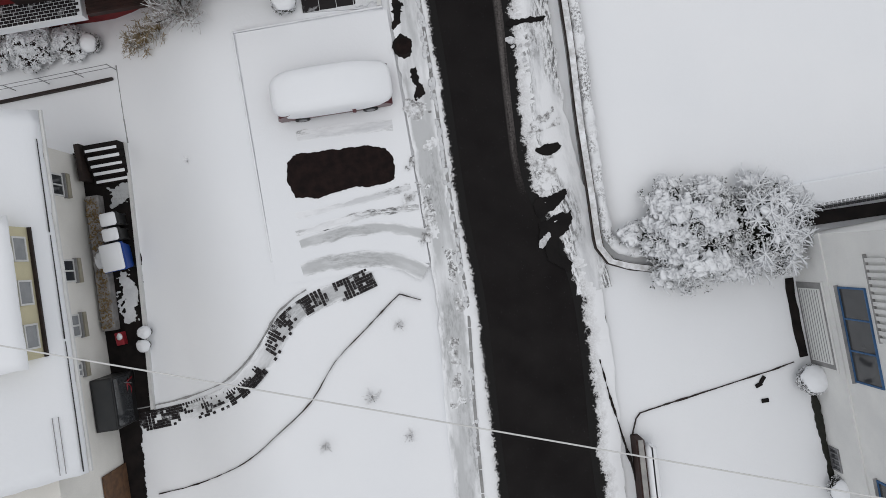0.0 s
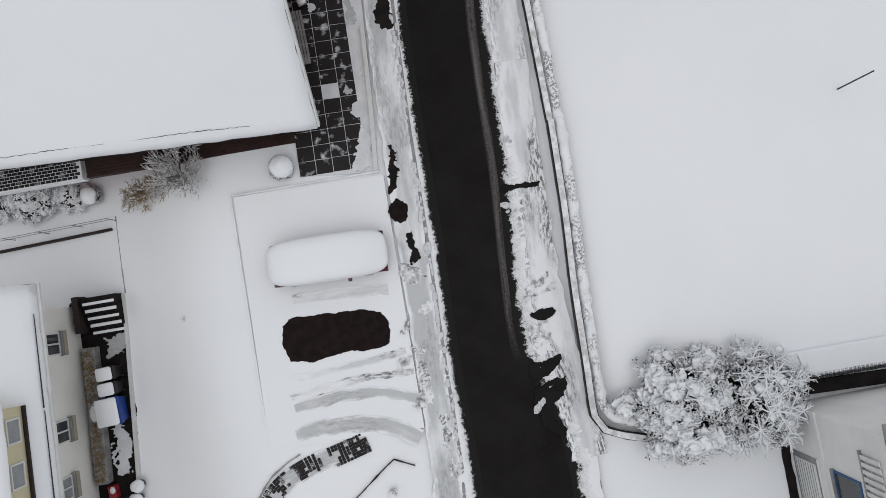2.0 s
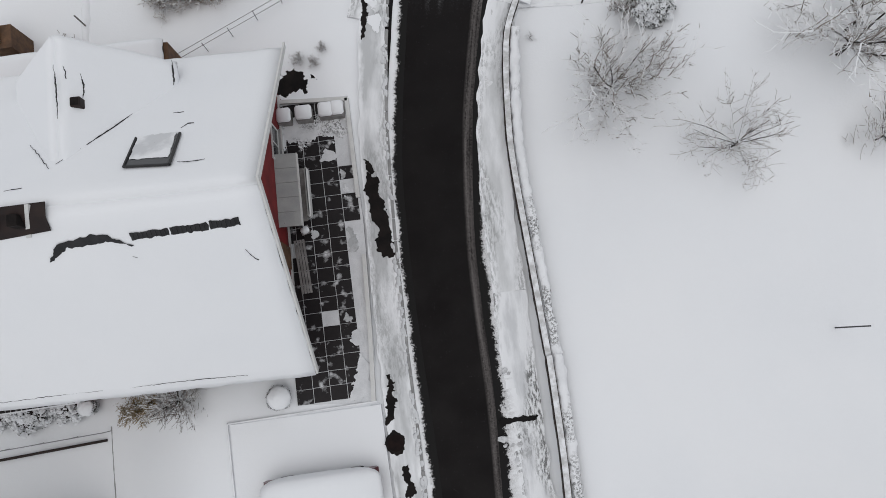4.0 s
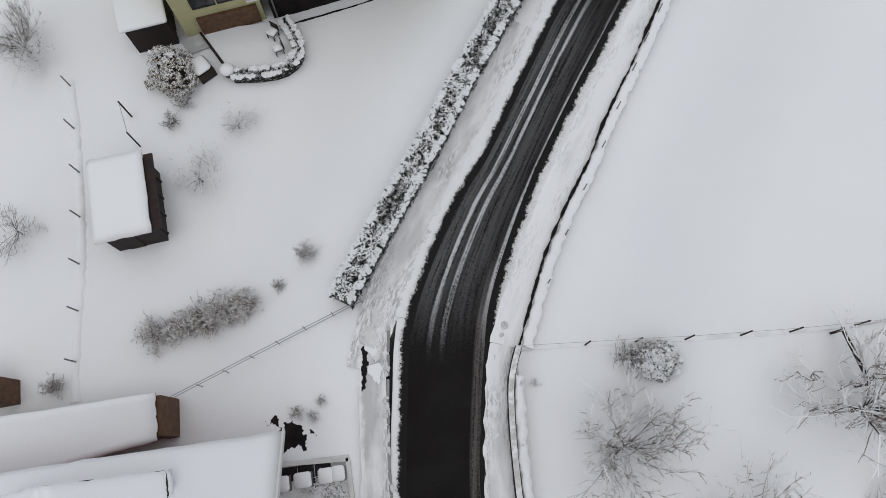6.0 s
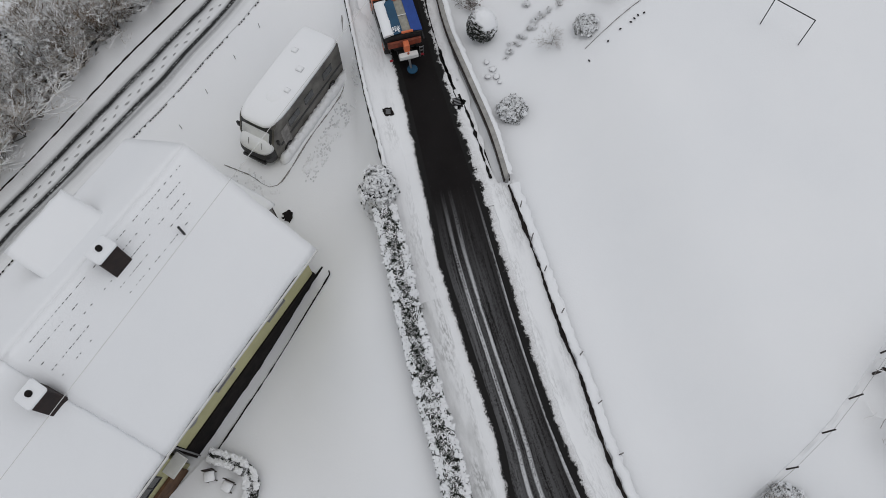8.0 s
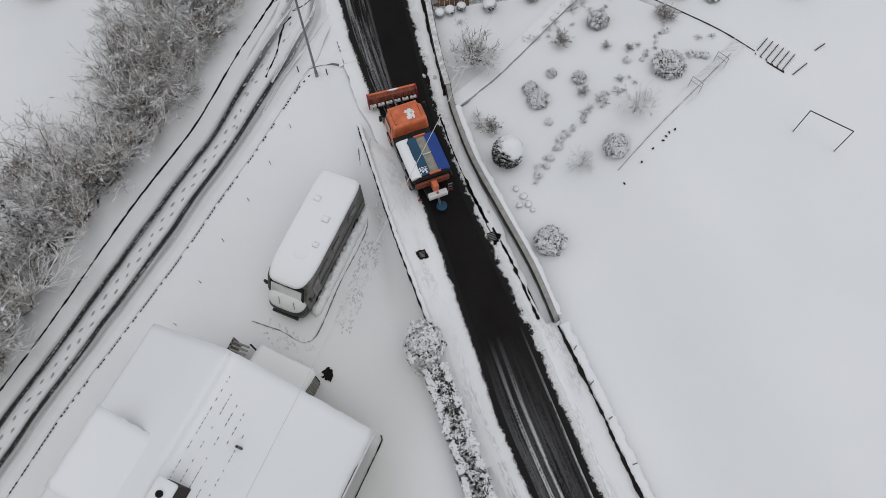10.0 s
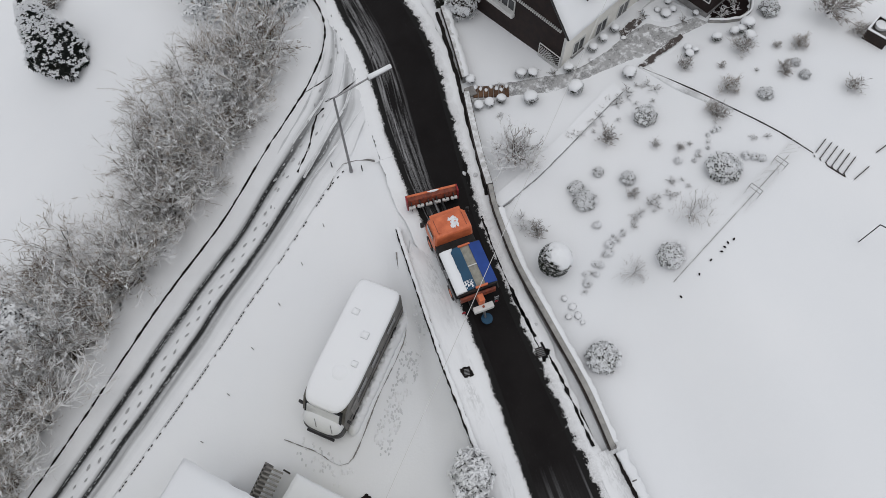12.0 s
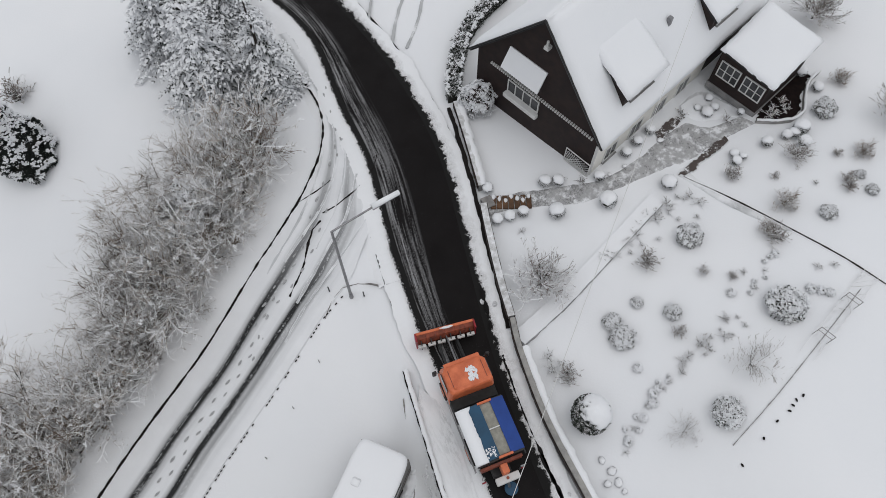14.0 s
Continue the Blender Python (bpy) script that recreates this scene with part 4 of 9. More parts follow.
def capped_bush(name, seed, r, rz, count, size, mat, label, group="", lean=(0.3, 0.1), low=0.1, ragged=0.35, fine=5.0):
    """A round clipped bush: leafy all round, with a ragged cap of snow that leans to one side."""
    rnd = random.Random(seed)
    t = thing(name, 0, 0, 0, 0, label, "bush", group)
    # filler ball, its dark colour stands for shade under the leaves
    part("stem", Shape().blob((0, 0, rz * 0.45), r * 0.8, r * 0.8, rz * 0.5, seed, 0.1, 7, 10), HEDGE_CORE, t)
    s, cap = Shape(), Shape()
    for _ in range(count):
        d = rnd_dir(rnd, -0.6, 1.0)
        g = 0.93 + rnd.uniform(-0.06, 0.06)
        rosette(s, Vector((d.x * r * g, d.y * r * g, rz * 0.48 + d.z * rz * 0.5 * g)), d, 5, size, size * 0.17, rnd)
    part("foliage", s, mat, t)
    top = Vector((lean[0], lean[1], 1)).normalized()
    n, m = 26, 34
    for i in range(n + 1):
        th = math.pi * 0.72 * i / n
        for j in range(m):
            ph = 2 * math.pi * j / m
            d = Vector((math.sin(th) * math.cos(ph), math.sin(th) * math.sin(ph), math.cos(th)))
            edge = d.dot(top) - low + ragged * noise.noise(d * fine + Vector((seed, 0, 0))) + ragged * 0.6 * noise.noise(d * fine * 2.6 + Vector((0, seed, 0)))
            g = 0.72 + 0.32 * max(0.0, min(1.0, edge * 4 + 0.5)) + 0.035 * noise.noise(d * 3.1 + Vector((seed, 4, 0))) + 0.02 * noise.noise(d * 11)
            cap.v.append((d.x * r * g, d.y * r * g, rz * 0.48 + d.z * rz * 0.53 * g))
    for i in range(n):
        for j in range(m):
            a, b = i * m + j, i * m + (j + 1) % m
            cap.f.append((a, a + m, b + m, b))
    part("snow_cap", cap, SNOW, t, "ragged cap of snow", smooth=True)
    return t


def conifer(name, seed, height, radius, label, rows=9, load=0.75, fine=1.0):
    """Tiers of drooping branches: dark needles below, pads of snow on top."""
    rnd = random.Random(seed)
    t = thing(name, 0, 0, 0, 0, label, "tree", "conifers")
    part("trunk", Shape().tube((0, 0, -0.2), (0, 0, height), 0.2, 0.03, 7), BARK, t)
    s, snow = Shape(), Shape()
    for k in range(rows):
        u = k / (rows - 1)
        z = height * (0.1 + 0.87 * u)
        reach = radius * (1 - u * 0.9)
        for b in range(max(4, int(12 / fine * (1 - 0.6 * u)))):
            a = rnd.uniform(0, 2 * math.pi)
            d = Vector((math.cos(a), math.sin(a), rnd.uniform(-0.1, 0.2)))
            side = Vector((-d.y, d.x, 0))
            r = reach * rnd.uniform(0.7, 1.15)
            n = max(2, int(r / (0.33 * fine)))
            full = load if noise.noise(Vector((math.cos(a) * 3, math.sin(a) * 3, z * 1.3))) > -0.12 else load * 0.18
            for i in range(n):
                f = (i + 0.6) / n
                p = Vector((0, 0, z)) + d * (r * f) - Vector((0, 0, 0.45 * r * f * f))
                w = (0.55 * (1.15 - f) * min(1.0, r / 1.5) + 0.12) * fine
                for sg in (-1, 1):
                    for _ in range(2):
                        e = (d * rnd.uniform(0.3, 1.0) + side * sg * rnd.uniform(0.5, 1.2) + Vector((0, 0, rnd.uniform(-0.7, -0.1)))).normalized()
                        leaf(s, p, e, w * rnd.uniform(0.8, 1.5), 0.07 * fine, rnd)
                    if rnd.random() < full:
                        q = p + (d * 0.12 + side * sg * w * rnd.uniform(0.2, 0.75)) + Vector((0, 0, -0.04))
                        e = (d * rnd.uniform(0.2, 1.0) + side * sg * rnd.uniform(0.4, 1.1) + Vector((0, 0, rnd.uniform(-0.55, -0.1)))).normalized()
                        for _ in range(2):
                            leaf(snow, q + rnd_dir(rnd) * 0.06, (e + rnd_dir(rnd, -0.5, 0.5) * 0.4).normalized(), w * rnd.uniform(0.8, 1.4), rnd.uniform(0.09, 0.17) * fine, rnd)
    part("crown", s, NEEDLE, t)
    tagged(part("snow_load", snow, SNOW, t, "pads of snow bending the branches", smooth=True), "pads of snow bending the branches", kind="stuff")
    return t


def hedge(line, half, height, label, seed=0, shoots=620, lumps=400, blade=0.3):
    """A clipped evergreen hedge: starry shoots and snow over a core coloured dark for inner shade."""
    rnd = random.Random(seed)
    pts = along(smooth_line(line, 0.5), 0.1)
    mid = pts[len(pts) // 2]
    t = thing("hedge", mid[0], mid[1], land(mid[0], mid[1]), 0, label, "hedge")
    ox, oy, oz = mid[0], mid[1], land(mid[0], mid[1])
    core, s, snow = Shape(), Shape(), Shape()
    cp = pts[::6] + [pts[-1]]
    for x, y, d, tx, ty in cp:
        z = land(x, y) - oz
        for off, zz in ((-half * 0.85, -0.1), (-half * 0.8, height * 0.82), (half * 0.8, height * 0.82), (half * 0.85, -0.1)):
            core.v.append((x + ty * off - ox, y - tx * off - oy, z + zz))
    for j in range(len(cp) - 1):
        core.f += [(j * 4 + i, j * 4 + i + 1, (j + 1) * 4 + i + 1, (j + 1) * 4 + i)[::-1] for i in range(3)]
    core.f += [(0, 1, 2, 3), tuple((len(cp) - 1) * 4 + i for i in (3, 2, 1, 0))]
    # solid dark filler: the hedge's inner shade as colour
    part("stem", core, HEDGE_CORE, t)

    def spot(u, zz):
        x, y, d, tx, ty = rnd.choice(pts)
        return Vector((x + ty * u * half - ox, y - tx * u * half - oy, land(x, y) - oz + zz)), Vector((ty * u, -tx * u, 0)), d / pts[-1][2]
    for _ in range(shoots * 2):
        p, out, far = spot(rnd.uniform(-0.78, 0.78), height * rnd.uniform(0.8, 0.98))
        rosette(s, p, (out * 0.2 + rnd_dir(rnd, 0.2, 1.0) * 0.6 + Vector((0, 0, 1))).normalized(), 7, blade * rnd.uniform(0.7, 1.1), blade * 0.1, rnd, 0.35)
    for _ in range(int(shoots * 1.5)):
        side = rnd.choice((-1, 1))
        p, out, far = spot(side * rnd.uniform(0.84, 1.0), height * rnd.uniform(0.12, 0.92))
        rosette(s, p, (out + Vector((0, 0, 0.35))).normalized(), 6, blade * 0.5, blade * 0.09, rnd, 0.3)
    part("foliage", s, HEDGE_LEAF, t, "shoots rimed white")
    for _ in range(shoots):
        p, out, far = spot(rnd.uniform(-0.9, 0.9), height * rnd.uniform(0.94, 1.02))
        if noise.noise(p * 1.9 + Vector((3, seed, 0))) > 0.04:
            rosette(snow, p, (rnd_dir(rnd, 0.3, 1.0) * 0.5 + Vector((0, 0, 1))).normalized(), 5, blade * rnd.uniform(0.6, 1.0), blade * 0.11, rnd, 0.25)
    for k in range(lumps * 4):
        side = rnd.choice((-1, 1))
        p, out, far = spot(side * rnd.uniform(0.58, 1.02), height * rnd.uniform(0.96, 1.02))
        if noise.noise(p * 2.3 + Vector((1, seed, 4))) > -0.3:
            snow_lumps(snow, p, rnd.uniform(0.045, 0.1), rnd, 2)
    tagged(part("snow_load", snow, SNOW, t, "lumps of snow lying on the hedge", smooth=True), "lumps of snow lying on the hedge", kind="stuff")
    return t


# the long hedge beside the north pavement, and the shrub at its end
hedge([(-1.2, 32.9), (1.2, 36.0), (4.6, 40.4), (6.1, 42.5), (8.7, 45.9), (11.2, 49.0), (12.9, 51.2)], 0.62, 1.25, "long dark evergreen hedge topped with lumpy snow beside the pavement", 3)
END_SHRUB = evergreen_bush("hedge_shrub", 8, 1.0, 1.25, 2.3, 190, 0.36, LEAF_SNOW, "loose evergreen shrub laden with snow at the end of the hedge", "bush", lumps=30)
place(END_SHRUB, [(13.75, 52.3, 1.0)])

# thicket along the lane
THICKET_EDGE = [(-10, 72.6), (1.9, 73.2), (8.7, 74.6), (11.2, 74.6), (15.8, 75.2), (21.2, 75.5), (25.5, 75.5), (27.8, 76.1), (32.3, 77.7)]
for k, (seed, limbs, reach, mat, clumps) in enumerate(((21, 8, 2.3, TWIG_DARK, 60), (22, 7, 2.7, TWIG_WHITE, 80), (23, 9, 2.1, TWIG_DARK, 30), (24, 6, 3.2, TWIG_WHITE, 90), (25, 8, 2.5, TWIG, 70))):
    shrub = bare_plant("thicket_shrub", seed, limbs, reach, (0.6, 1.45), (0.04, 0.022, 0.015, 0.012), (9, 7, 3), mat, ("leafless brown shrub rimed with snow in a roadside thicket", "tall leafless grey shrub rimed with snow in a roadside thicket")[k % 2], "shrub", "thicket along the lane", clumps=clumps // 3, fan=0.65)
    rnd_f = random.Random(seed)
    spots = []
    for x, y, d, tx, ty in along(THICKET_EDGE, 2.7):
        far = (-0.15 if x < 27 else 0.35) + rnd_f.random() ** 1.15 * (3.7 if x < 27 else 2.2)
        j = rnd_f.uniform(-1.3, 1.3)
        if x > 31.4:
            continue
        spots.append((x - ty * far + tx * j, y + tx * far + ty * j, rnd_f.uniform(0.75, 1.2) * (0.7 if far < 0.4 else 1.0)))
    spots += [((20.6, 80.6, 1.1), (10.2, 80.0, 1.15)), ((22.4, 80.2, 1.0), (12.0, 79.7, 1.0)), ((18.9, 80.2, 0.95), (8.0, 80.4, 1.0)), ((21.6, 81.8, 0.85), (26.6, 80.0, 0.9)), ((19.8, 79.0, 1.1), (23.9, 79.8, 1.0))][k]
    place(shrub, spots, seed=seed)

SPRUCE = conifer("spruce", 31, 9.0, 3.3, "tall dark spruce with branches bent under thick snow beside the lane", 14, 1.0, 0.74)
place(SPRUCE, [(31.7, 82.4, 1.0), (33.9, 79.9, 0.8), (36.4, 85.2, 0.9), (33.4, 87.2, 1.0), (7.2, 78.6, 0.5)], seed=5)
LADEN = evergreen_bush("laden_bush", 66, 1.3, 1.15, 3.2, 420, 0.28, LEAF_SNOW, "loose bush bowed under white snow within the thicket", "bush", "laden bushes", lumps=220)
place(LADEN, [(25.4, 78.2, 1.0), (24.0, 77.2, 0.7), (26.6, 79.6, 0.75), (7.2, 78.4, 1.25), (5.6, 77.2, 0.95), (8.8, 76.6, 0.8)], seed=7)


def bushy_fir():
    """A dense cone of dark shoots, snow lying on the outer ones."""
    rnd = random.Random(33)
    t = thing("fir", 0, 0, 0, 0, "dark bushy fir with patches of snow standing in the white field", "tree", "conifers")
    part("trunk", Shape().tube((0, 0, -0.2), (0, 0, 1.0), 0.2, 0.15, 7), BARK, t)
    core, s, snow = Shape(), Shape(), Shape()
    core.loft(rings=[[(r * math.cos(a), r * math.sin(a), z) for a in (math.pi * 2 * i / 12 for i in range(12))] for r, z in ((1.4, 0.15), (1.7, 0.8), (1.3, 2.3), (0.7, 3.8), (0.1, 5.0))])
    # added dark cone, painting the shade behind the shoots
    part("shade_core", core, HEDGE_CORE, t)
    for k in range(4200):
        u = rnd.random() ** 1.25
        a = rnd.uniform(0, 6.283)
        r = (2.05 * (1 - u) ** 0.75 + 0.08) * (0.9 + 0.34 * noise.noise(Vector((math.cos(a) * 2.5, math.sin(a) * 2.5, u * 8))))
        p = Vector((r * math.cos(a), r * math.sin(a), 0.2 + u * 5.0))
        out = Vector((math.cos(a), math.sin(a), 0.35)).normalized()
        rosette(s, p, out, 5, 0.26, 0.045, rnd)
        bare = noise.noise(Vector((math.cos(a) * 6.5, math.sin(a) * 6.5, u * 17 + 4)))
        if bare > 0.03:
            q = p + out * 0.1 + Vector((0, 0, 0.06))
            for _ in range(2):
                leaf(snow, q + rnd_dir(rnd) * 0.07, (out + rnd_dir(rnd, -0.6, 0.3) * 0.7).normalized(), rnd.uniform(0.14, 0.26), rnd.uniform(0.04, 0.07), rnd)
            if bare > 0.06:
                snow_lumps(snow, q, rnd.uniform(0.05, 0.09), rnd, 2)
    part("crown", s, NEEDLE_DARK, t)
    tagged(part("snow_load", snow, SNOW, t, "flecks of snow on the shoots"), kind="stuff")
    return t


FIR = bushy_fir()
place(FIR, [(22.7, 90.4, 0.95)], seed=2)

# garden trees and shrubs
ORCHARD = bare_plant("orchard_tree", 42, 20, 2.2, (0.05, 1.15), (0.034, 0.021, 0.015, 0.012), (8, 6, 2), TWIG_PALE, "leafless spreading orchard tree rimed with frost in the snow", "tree", "orchard trees", trunk=0.9, lift=0.05, fan=0.6)
place(ORCHARD, [(9.77, 24.1, 1.16), (-16.99, 51.27, 0.85)], seed=4)
SPREAD = bare_plant("spreading_tree", 45, 22, 1.55, (0.15, 1.1), (0.035, 0.024, 0.017, 0.013), (8, 5, 1), TWIG_PALE, "low leafless tree with frosted limbs spread wide", "tree", "orchard trees", trunk=0.5, lift=0.04, fan=0.6)
place(SPREAD, [(30.9, 59.5, 1.0), (49.3, 47.5, 0.95), (55.6, 53.6, 1.0), (-11.0, 13.5, 0.8), (-2.78, 35.9, 0.36)], seed=4)
OLD_TREE = bare_plant("old_tree", 46, 15, 2.5, (0.05, 0.9), (0.045, 0.025, 0.017, 0.013), (8, 5, 2), TWIG_PALE, "old leafless fruit tree with thick crooked limbs under snow", "tree", "orchard trees", trunk=0.8, lift=0.02, fan=0.75)
place(OLD_TREE, [(19.5, 23.9, 1.2)], seed=8)
SPARSE = bare_plant("young_tree", 44, 14, 1.9, (0.1, 0.95), (0.026, 0.017, 0.013, 0.011), (6, 4, 2), TWIG_PALE, "thin leafless young tree with bare twigs in the snow", "tree", "young trees", trunk=0.7, lift=0.05)
place(SPARSE, [(14.38, 20.7, 1.1), (-8.0, 41.6, 0.75), (-17.6, 40.3, 0.7), (20.9, 20.11, 0.8), (-5.7, 44.4, 0.55), (31.42, 49.09, 0.6), (27.5, 50.21, 0.42), (44.21, 51.01, 0.42)], seed=6)
BUSHY = bare_plant("garden_shrub", 47, 16, 0.75, (0.3, 1.45), (0.022, 0.019, 0.016), (6, 3), TWIG_PALE, "low leafless garden shrub covered in rime", "shrub", "garden shrubs")
place(BUSHY, [(11.18, 27.88, 1.15), (25.3, 93.2, 1.5), (-16.1, 31.9, 0.9), (-4.4, 34.7, 0.55), (34.69, 55.38, 0.95), (35.25, 52.68, 0.5), (35.63, 51.4, 0.42), (38.76, 50.52, 0.95), (41.62, 53.47, 0.6), (43.43, 48.15, 0.6), (27.3, 56.1, 0.9), (31.78, 52.38, 0.6), (-8.6, 46.4, 0.9), (-9.3, 45.4, 0.8), (42.6, 51.59, 0.4), (45.32, 49.28, 0.45), (41.81, 53.58, 0.7), (44.35, 51.07, 0.85), (44.2, 44.4, 0.95), (43.9, 48.35, 0.6)], seed=9)
TAN = bare_plant("tan_shrub", 48, 16, 0.9, (0.35, 1.5), (0.02, 0.015, 0.012), (7, 4), TWIG_TAN, "tan twiggy garden shrub dusted with snow", "shrub", "garden shrubs")
place(TAN, [(-13.4, 13.3, 1.0), (-14.1, 13.2, 0.8), (-12.6, 13.5, 0.9)], seed=11)
DENSE = bare_plant("brown_shrub", 49, 30, 0.95, (0.25, 1.5), (0.02, 0.015, 0.012), (9, 5), TWIG_BROWN, "dense brown twiggy shrub frosted with snow", "shrub", "shrub row")
place(DENSE, [(-10.9, 33.6, 0.95), (-9.7, 33.8, 0.95), (-8.6, 33.9, 1.0), (-7.4, 34.1, 1.05), (-6.2, 34.2, 0.9), (12.2, 27.71, 0.8), (40.95, 50.55, 0.72), (45.9, 48.15, 0.6), (50.72, 50.71, 0.62), (48.6, 45.4, 0.6), (39.08, 50.77, 0.5)], seed=12)
HOLLY = evergreen_bush("evergreen_bush", 51, 0.8, 0.8, 0.95, 430, 0.17, LEAF, "rounded dark evergreen bush patched with snow", "bush", "garden bushes", lumps=210)
place(HOLLY, [(12.19, 27.42, 1.1), (36.95, 54.07, 0.85), (30.35, 54.59, 0.8), (30.87, 55.39, 0.6), (32.4, 54.79, 0.4), (35.14, 48.72, 1.15), (29.02, 48.97, 0.9), (32.62, 53.08, 0.55), (41.33, 48.57, 0.55), (22.5, 49.5, 1.05), (48.18, 50.79, 0.8), (43.75, 47.09, 0.4), (44.44, 47.89, 0.35)], seed=13)
HEAPED = evergreen_bush("heaped_bush", 68, 1.15, 1.0, 1.2, 420, 0.13, LEAF_SNOW, "round bush heaped with lumpy snow under the eave", "bush", "garden bushes", lumps=520)
place(HEAPED, [(-18.9, 14.2, 1.15), (-17.2, 14.0, 0.85), (-20.6, 14.3, 1.0)], seed=27)
POINTED = capped_bush("clipped_conifer", 54, 0.93, 2.1, 620, 0.15, HEDGE_LEAF, "tall rounded conifer, its top wrapped in snow", "garden bushes", (0.5, -0.45), 0.26, 0.5)
POINTED.matrix_world = pose(25.9, 54.25, land(25.9, 54.25) - 0.1)
BALL = capped_bush("ball_bush", 57, 0.55, 0.95, 160, 0.11, LEAF, "clipped ball bush under a round cap of snow", "ball bushes", (0.25, -0.1), 0.3, 0.3, 3.0)
place(BALL, [(-6.55, 12.95, 1.0), (-16.2, 13.8, 0.85), (12.6, -6.6, 1.15), (13.0, -11.3, 1.0), (35.08, 60.79, 0.85), (36.94, 58.68, 0.9), (36.48, 62.29, 0.7), (36.87, 61.69, 0.65), (38.14, 59.78, 0.6), (33.1, 63.4, 0.6), (33.6, 62.9, 0.6), (34.2, 62.4, 0.6), (42.4, 58.7, 0.6), (40.25, 59.19, 0.6), (41.28, 58.99, 0.6), (45.39, 56.5, 0.55), (46.4, 56.7, 0.45), (45.4, 57, 0.4), (45.54, 51.99, 0.55), (45.8, 51.67, 0.6), (45.32, 51.05, 0.7), (46.25, 51.49, 0.85), (44.6, 52.74, 0.6), (43.18, 53.99, 0.5), (42.7, 53.73, 0.55), (43.21, 53.5, 0.4), (49.68, 51.63, 0.6), (50.59, 52.82, 0.7), (39.57, 56.31, 0.8), (34.54, 64.86, 0.6), (45.91, 56.15, 0.5), (45.3, 56.38, 0.65), (46.65, 54.45, 0.4), (46.24, 54.74, 0.4)], seed=14)
WHITE_BALL = evergreen_bush("snowball_bush", 59, 1.12, 1.12, 1.9, 520, 0.13, LEAF_SNOW, "big round bush wholly wrapped in frost beside the brown house", "bush", "", lumps=950)
place(WHITE_BALL, [(39.3, 68.35, 1.0)])
PATIO_BUSH = evergreen_bush("patio_bush", 61, 1.5, 1.35, 2.0, 330, 0.24, TAN_LEAF, "broad bush with tan leaves under snow beside the patio", "bush", "", lumps=25)
place(PATIO_BUSH, [(-8.9, 48.2, 1.0)])


def laden_bush():
    """The great snow-laden shrub at the corner of the garden wall: two crowns, one heaped with lumps, one of long sleeved shoots."""
    rnd = random.Random(71)
    t = thing("laden_shrub", 9.75, 0.2, 0.3, 0, "huge spreading shrub bent under thick snow at the garden wall corner", "shrub")
    core, s, snow = Shape(), Shape(), Shape()
    # two dark filler lumps paint the shade in the gaps; tubes are stems
    core.blob((-1.2, 0.1, 0.2), 1.9, 1.6, 0.55, 3, 0.2, 6, 12)
    core.blob((1.9, -0.1, 0.2), 1.5, 1.4, 0.55, 4, 0.2, 6, 12)
    lobes = ((-1.15, 0.1, 2.4), (1.7, -0.1, 2.0))
    k = 0
    while k < 520:
        x, y = rnd.uniform(-4.2, 4.3), rnd.uniform(-2.9, 2.9)
        rim = max(r - math.hypot(x - cx, y - cy) for cx, cy, r in lobes) + 0.6 * noise.noise(Vector((x * 1.1, y * 1.1, 2)))
        if rim < 0:
            continue
        k += 1
        bulge = noise.noise(Vector((x * 0.9, y * 0.9, 7)))
        top = (0.55 + 1.5 * math.sqrt(min(1.0, rim / 1.6))) * (1 + 0.3 * bulge)
        p = Vector((x, y, top))
        if k % 4 == 0:
            core.tube((x * 0.4, y * 0.4, -0.2), (x, y, top * 0.85), 0.05, 0.02, 5)
        for _ in range(3):
            q = p + Vector((rnd.uniform(-0.3, 0.3), rnd.uniform(-0.3, 0.3), rnd.uniform(-0.4, -0.15)))
            rosette(s, q, rnd_dir(rnd, 0.3, 1.0), 6, rnd.uniform(0.13, 0.24), 0.03, rnd)
        gap = noise.noise(Vector((x * 1.3, y * 1.3, 11))) + 0.12 * min(2.5, math.hypot(x - 0.2, y + 0.1)) - 0.22
        if gap < -0.12:
            continue
        if x < 0.2 + 1.6 * noise.noise(Vector((x, y, 5))):
            # crusts of snow crumbled between the shoots
            for _ in range(8 if gap > 0.06 else 5):
                q = p + Vector((rnd.uniform(-0.24, 0.24), rnd.uniform(-0.24, 0.24), rnd.uniform(-0.1, 0.06)))
                sleeve(snow, q, rnd_dir(rnd, -0.1, 0.5), rnd.uniform(0.07, 0.22), rnd.uniform(0.024, 0.04), rnd)
            for _ in range(5 if gap > 0.08 else 0):
                q = p + Vector((rnd.uniform(-0.16, 0.16), rnd.uniform(-0.16, 0.16), rnd.uniform(-0.04, 0.04)))
                r = rnd.uniform(0.07, 0.14)
                snow.blob(tuple(q), r * rnd.uniform(0.8, 1.7), r * rnd.uniform(0.8, 1.7), r * 0.4, rnd.random() * 9, 0.5, 5, 9)
        elif k % 2:
            # stars of long snow-sleeved shoots
            turn = rnd.uniform(0, 6.283)
            for i in range(7):
                a, e = turn + (i + rnd.uniform(-0.3, 0.3)) * 0.9, rnd.uniform(-0.1, 0.2)
                sleeve(snow, p, Vector((math.cos(a) * math.cos(e), math.sin(a) * math.cos(e), math.sin(e))), rnd.uniform(0.22, 0.6), 0.04, rnd)
            if gap > 0.05:
                for _ in range(4):
                    q = p + Vector((rnd.uniform(-0.25, 0.25), rnd.uniform(-0.25, 0.25), -0.05))
                    r = rnd.uniform(0.05, 0.13)
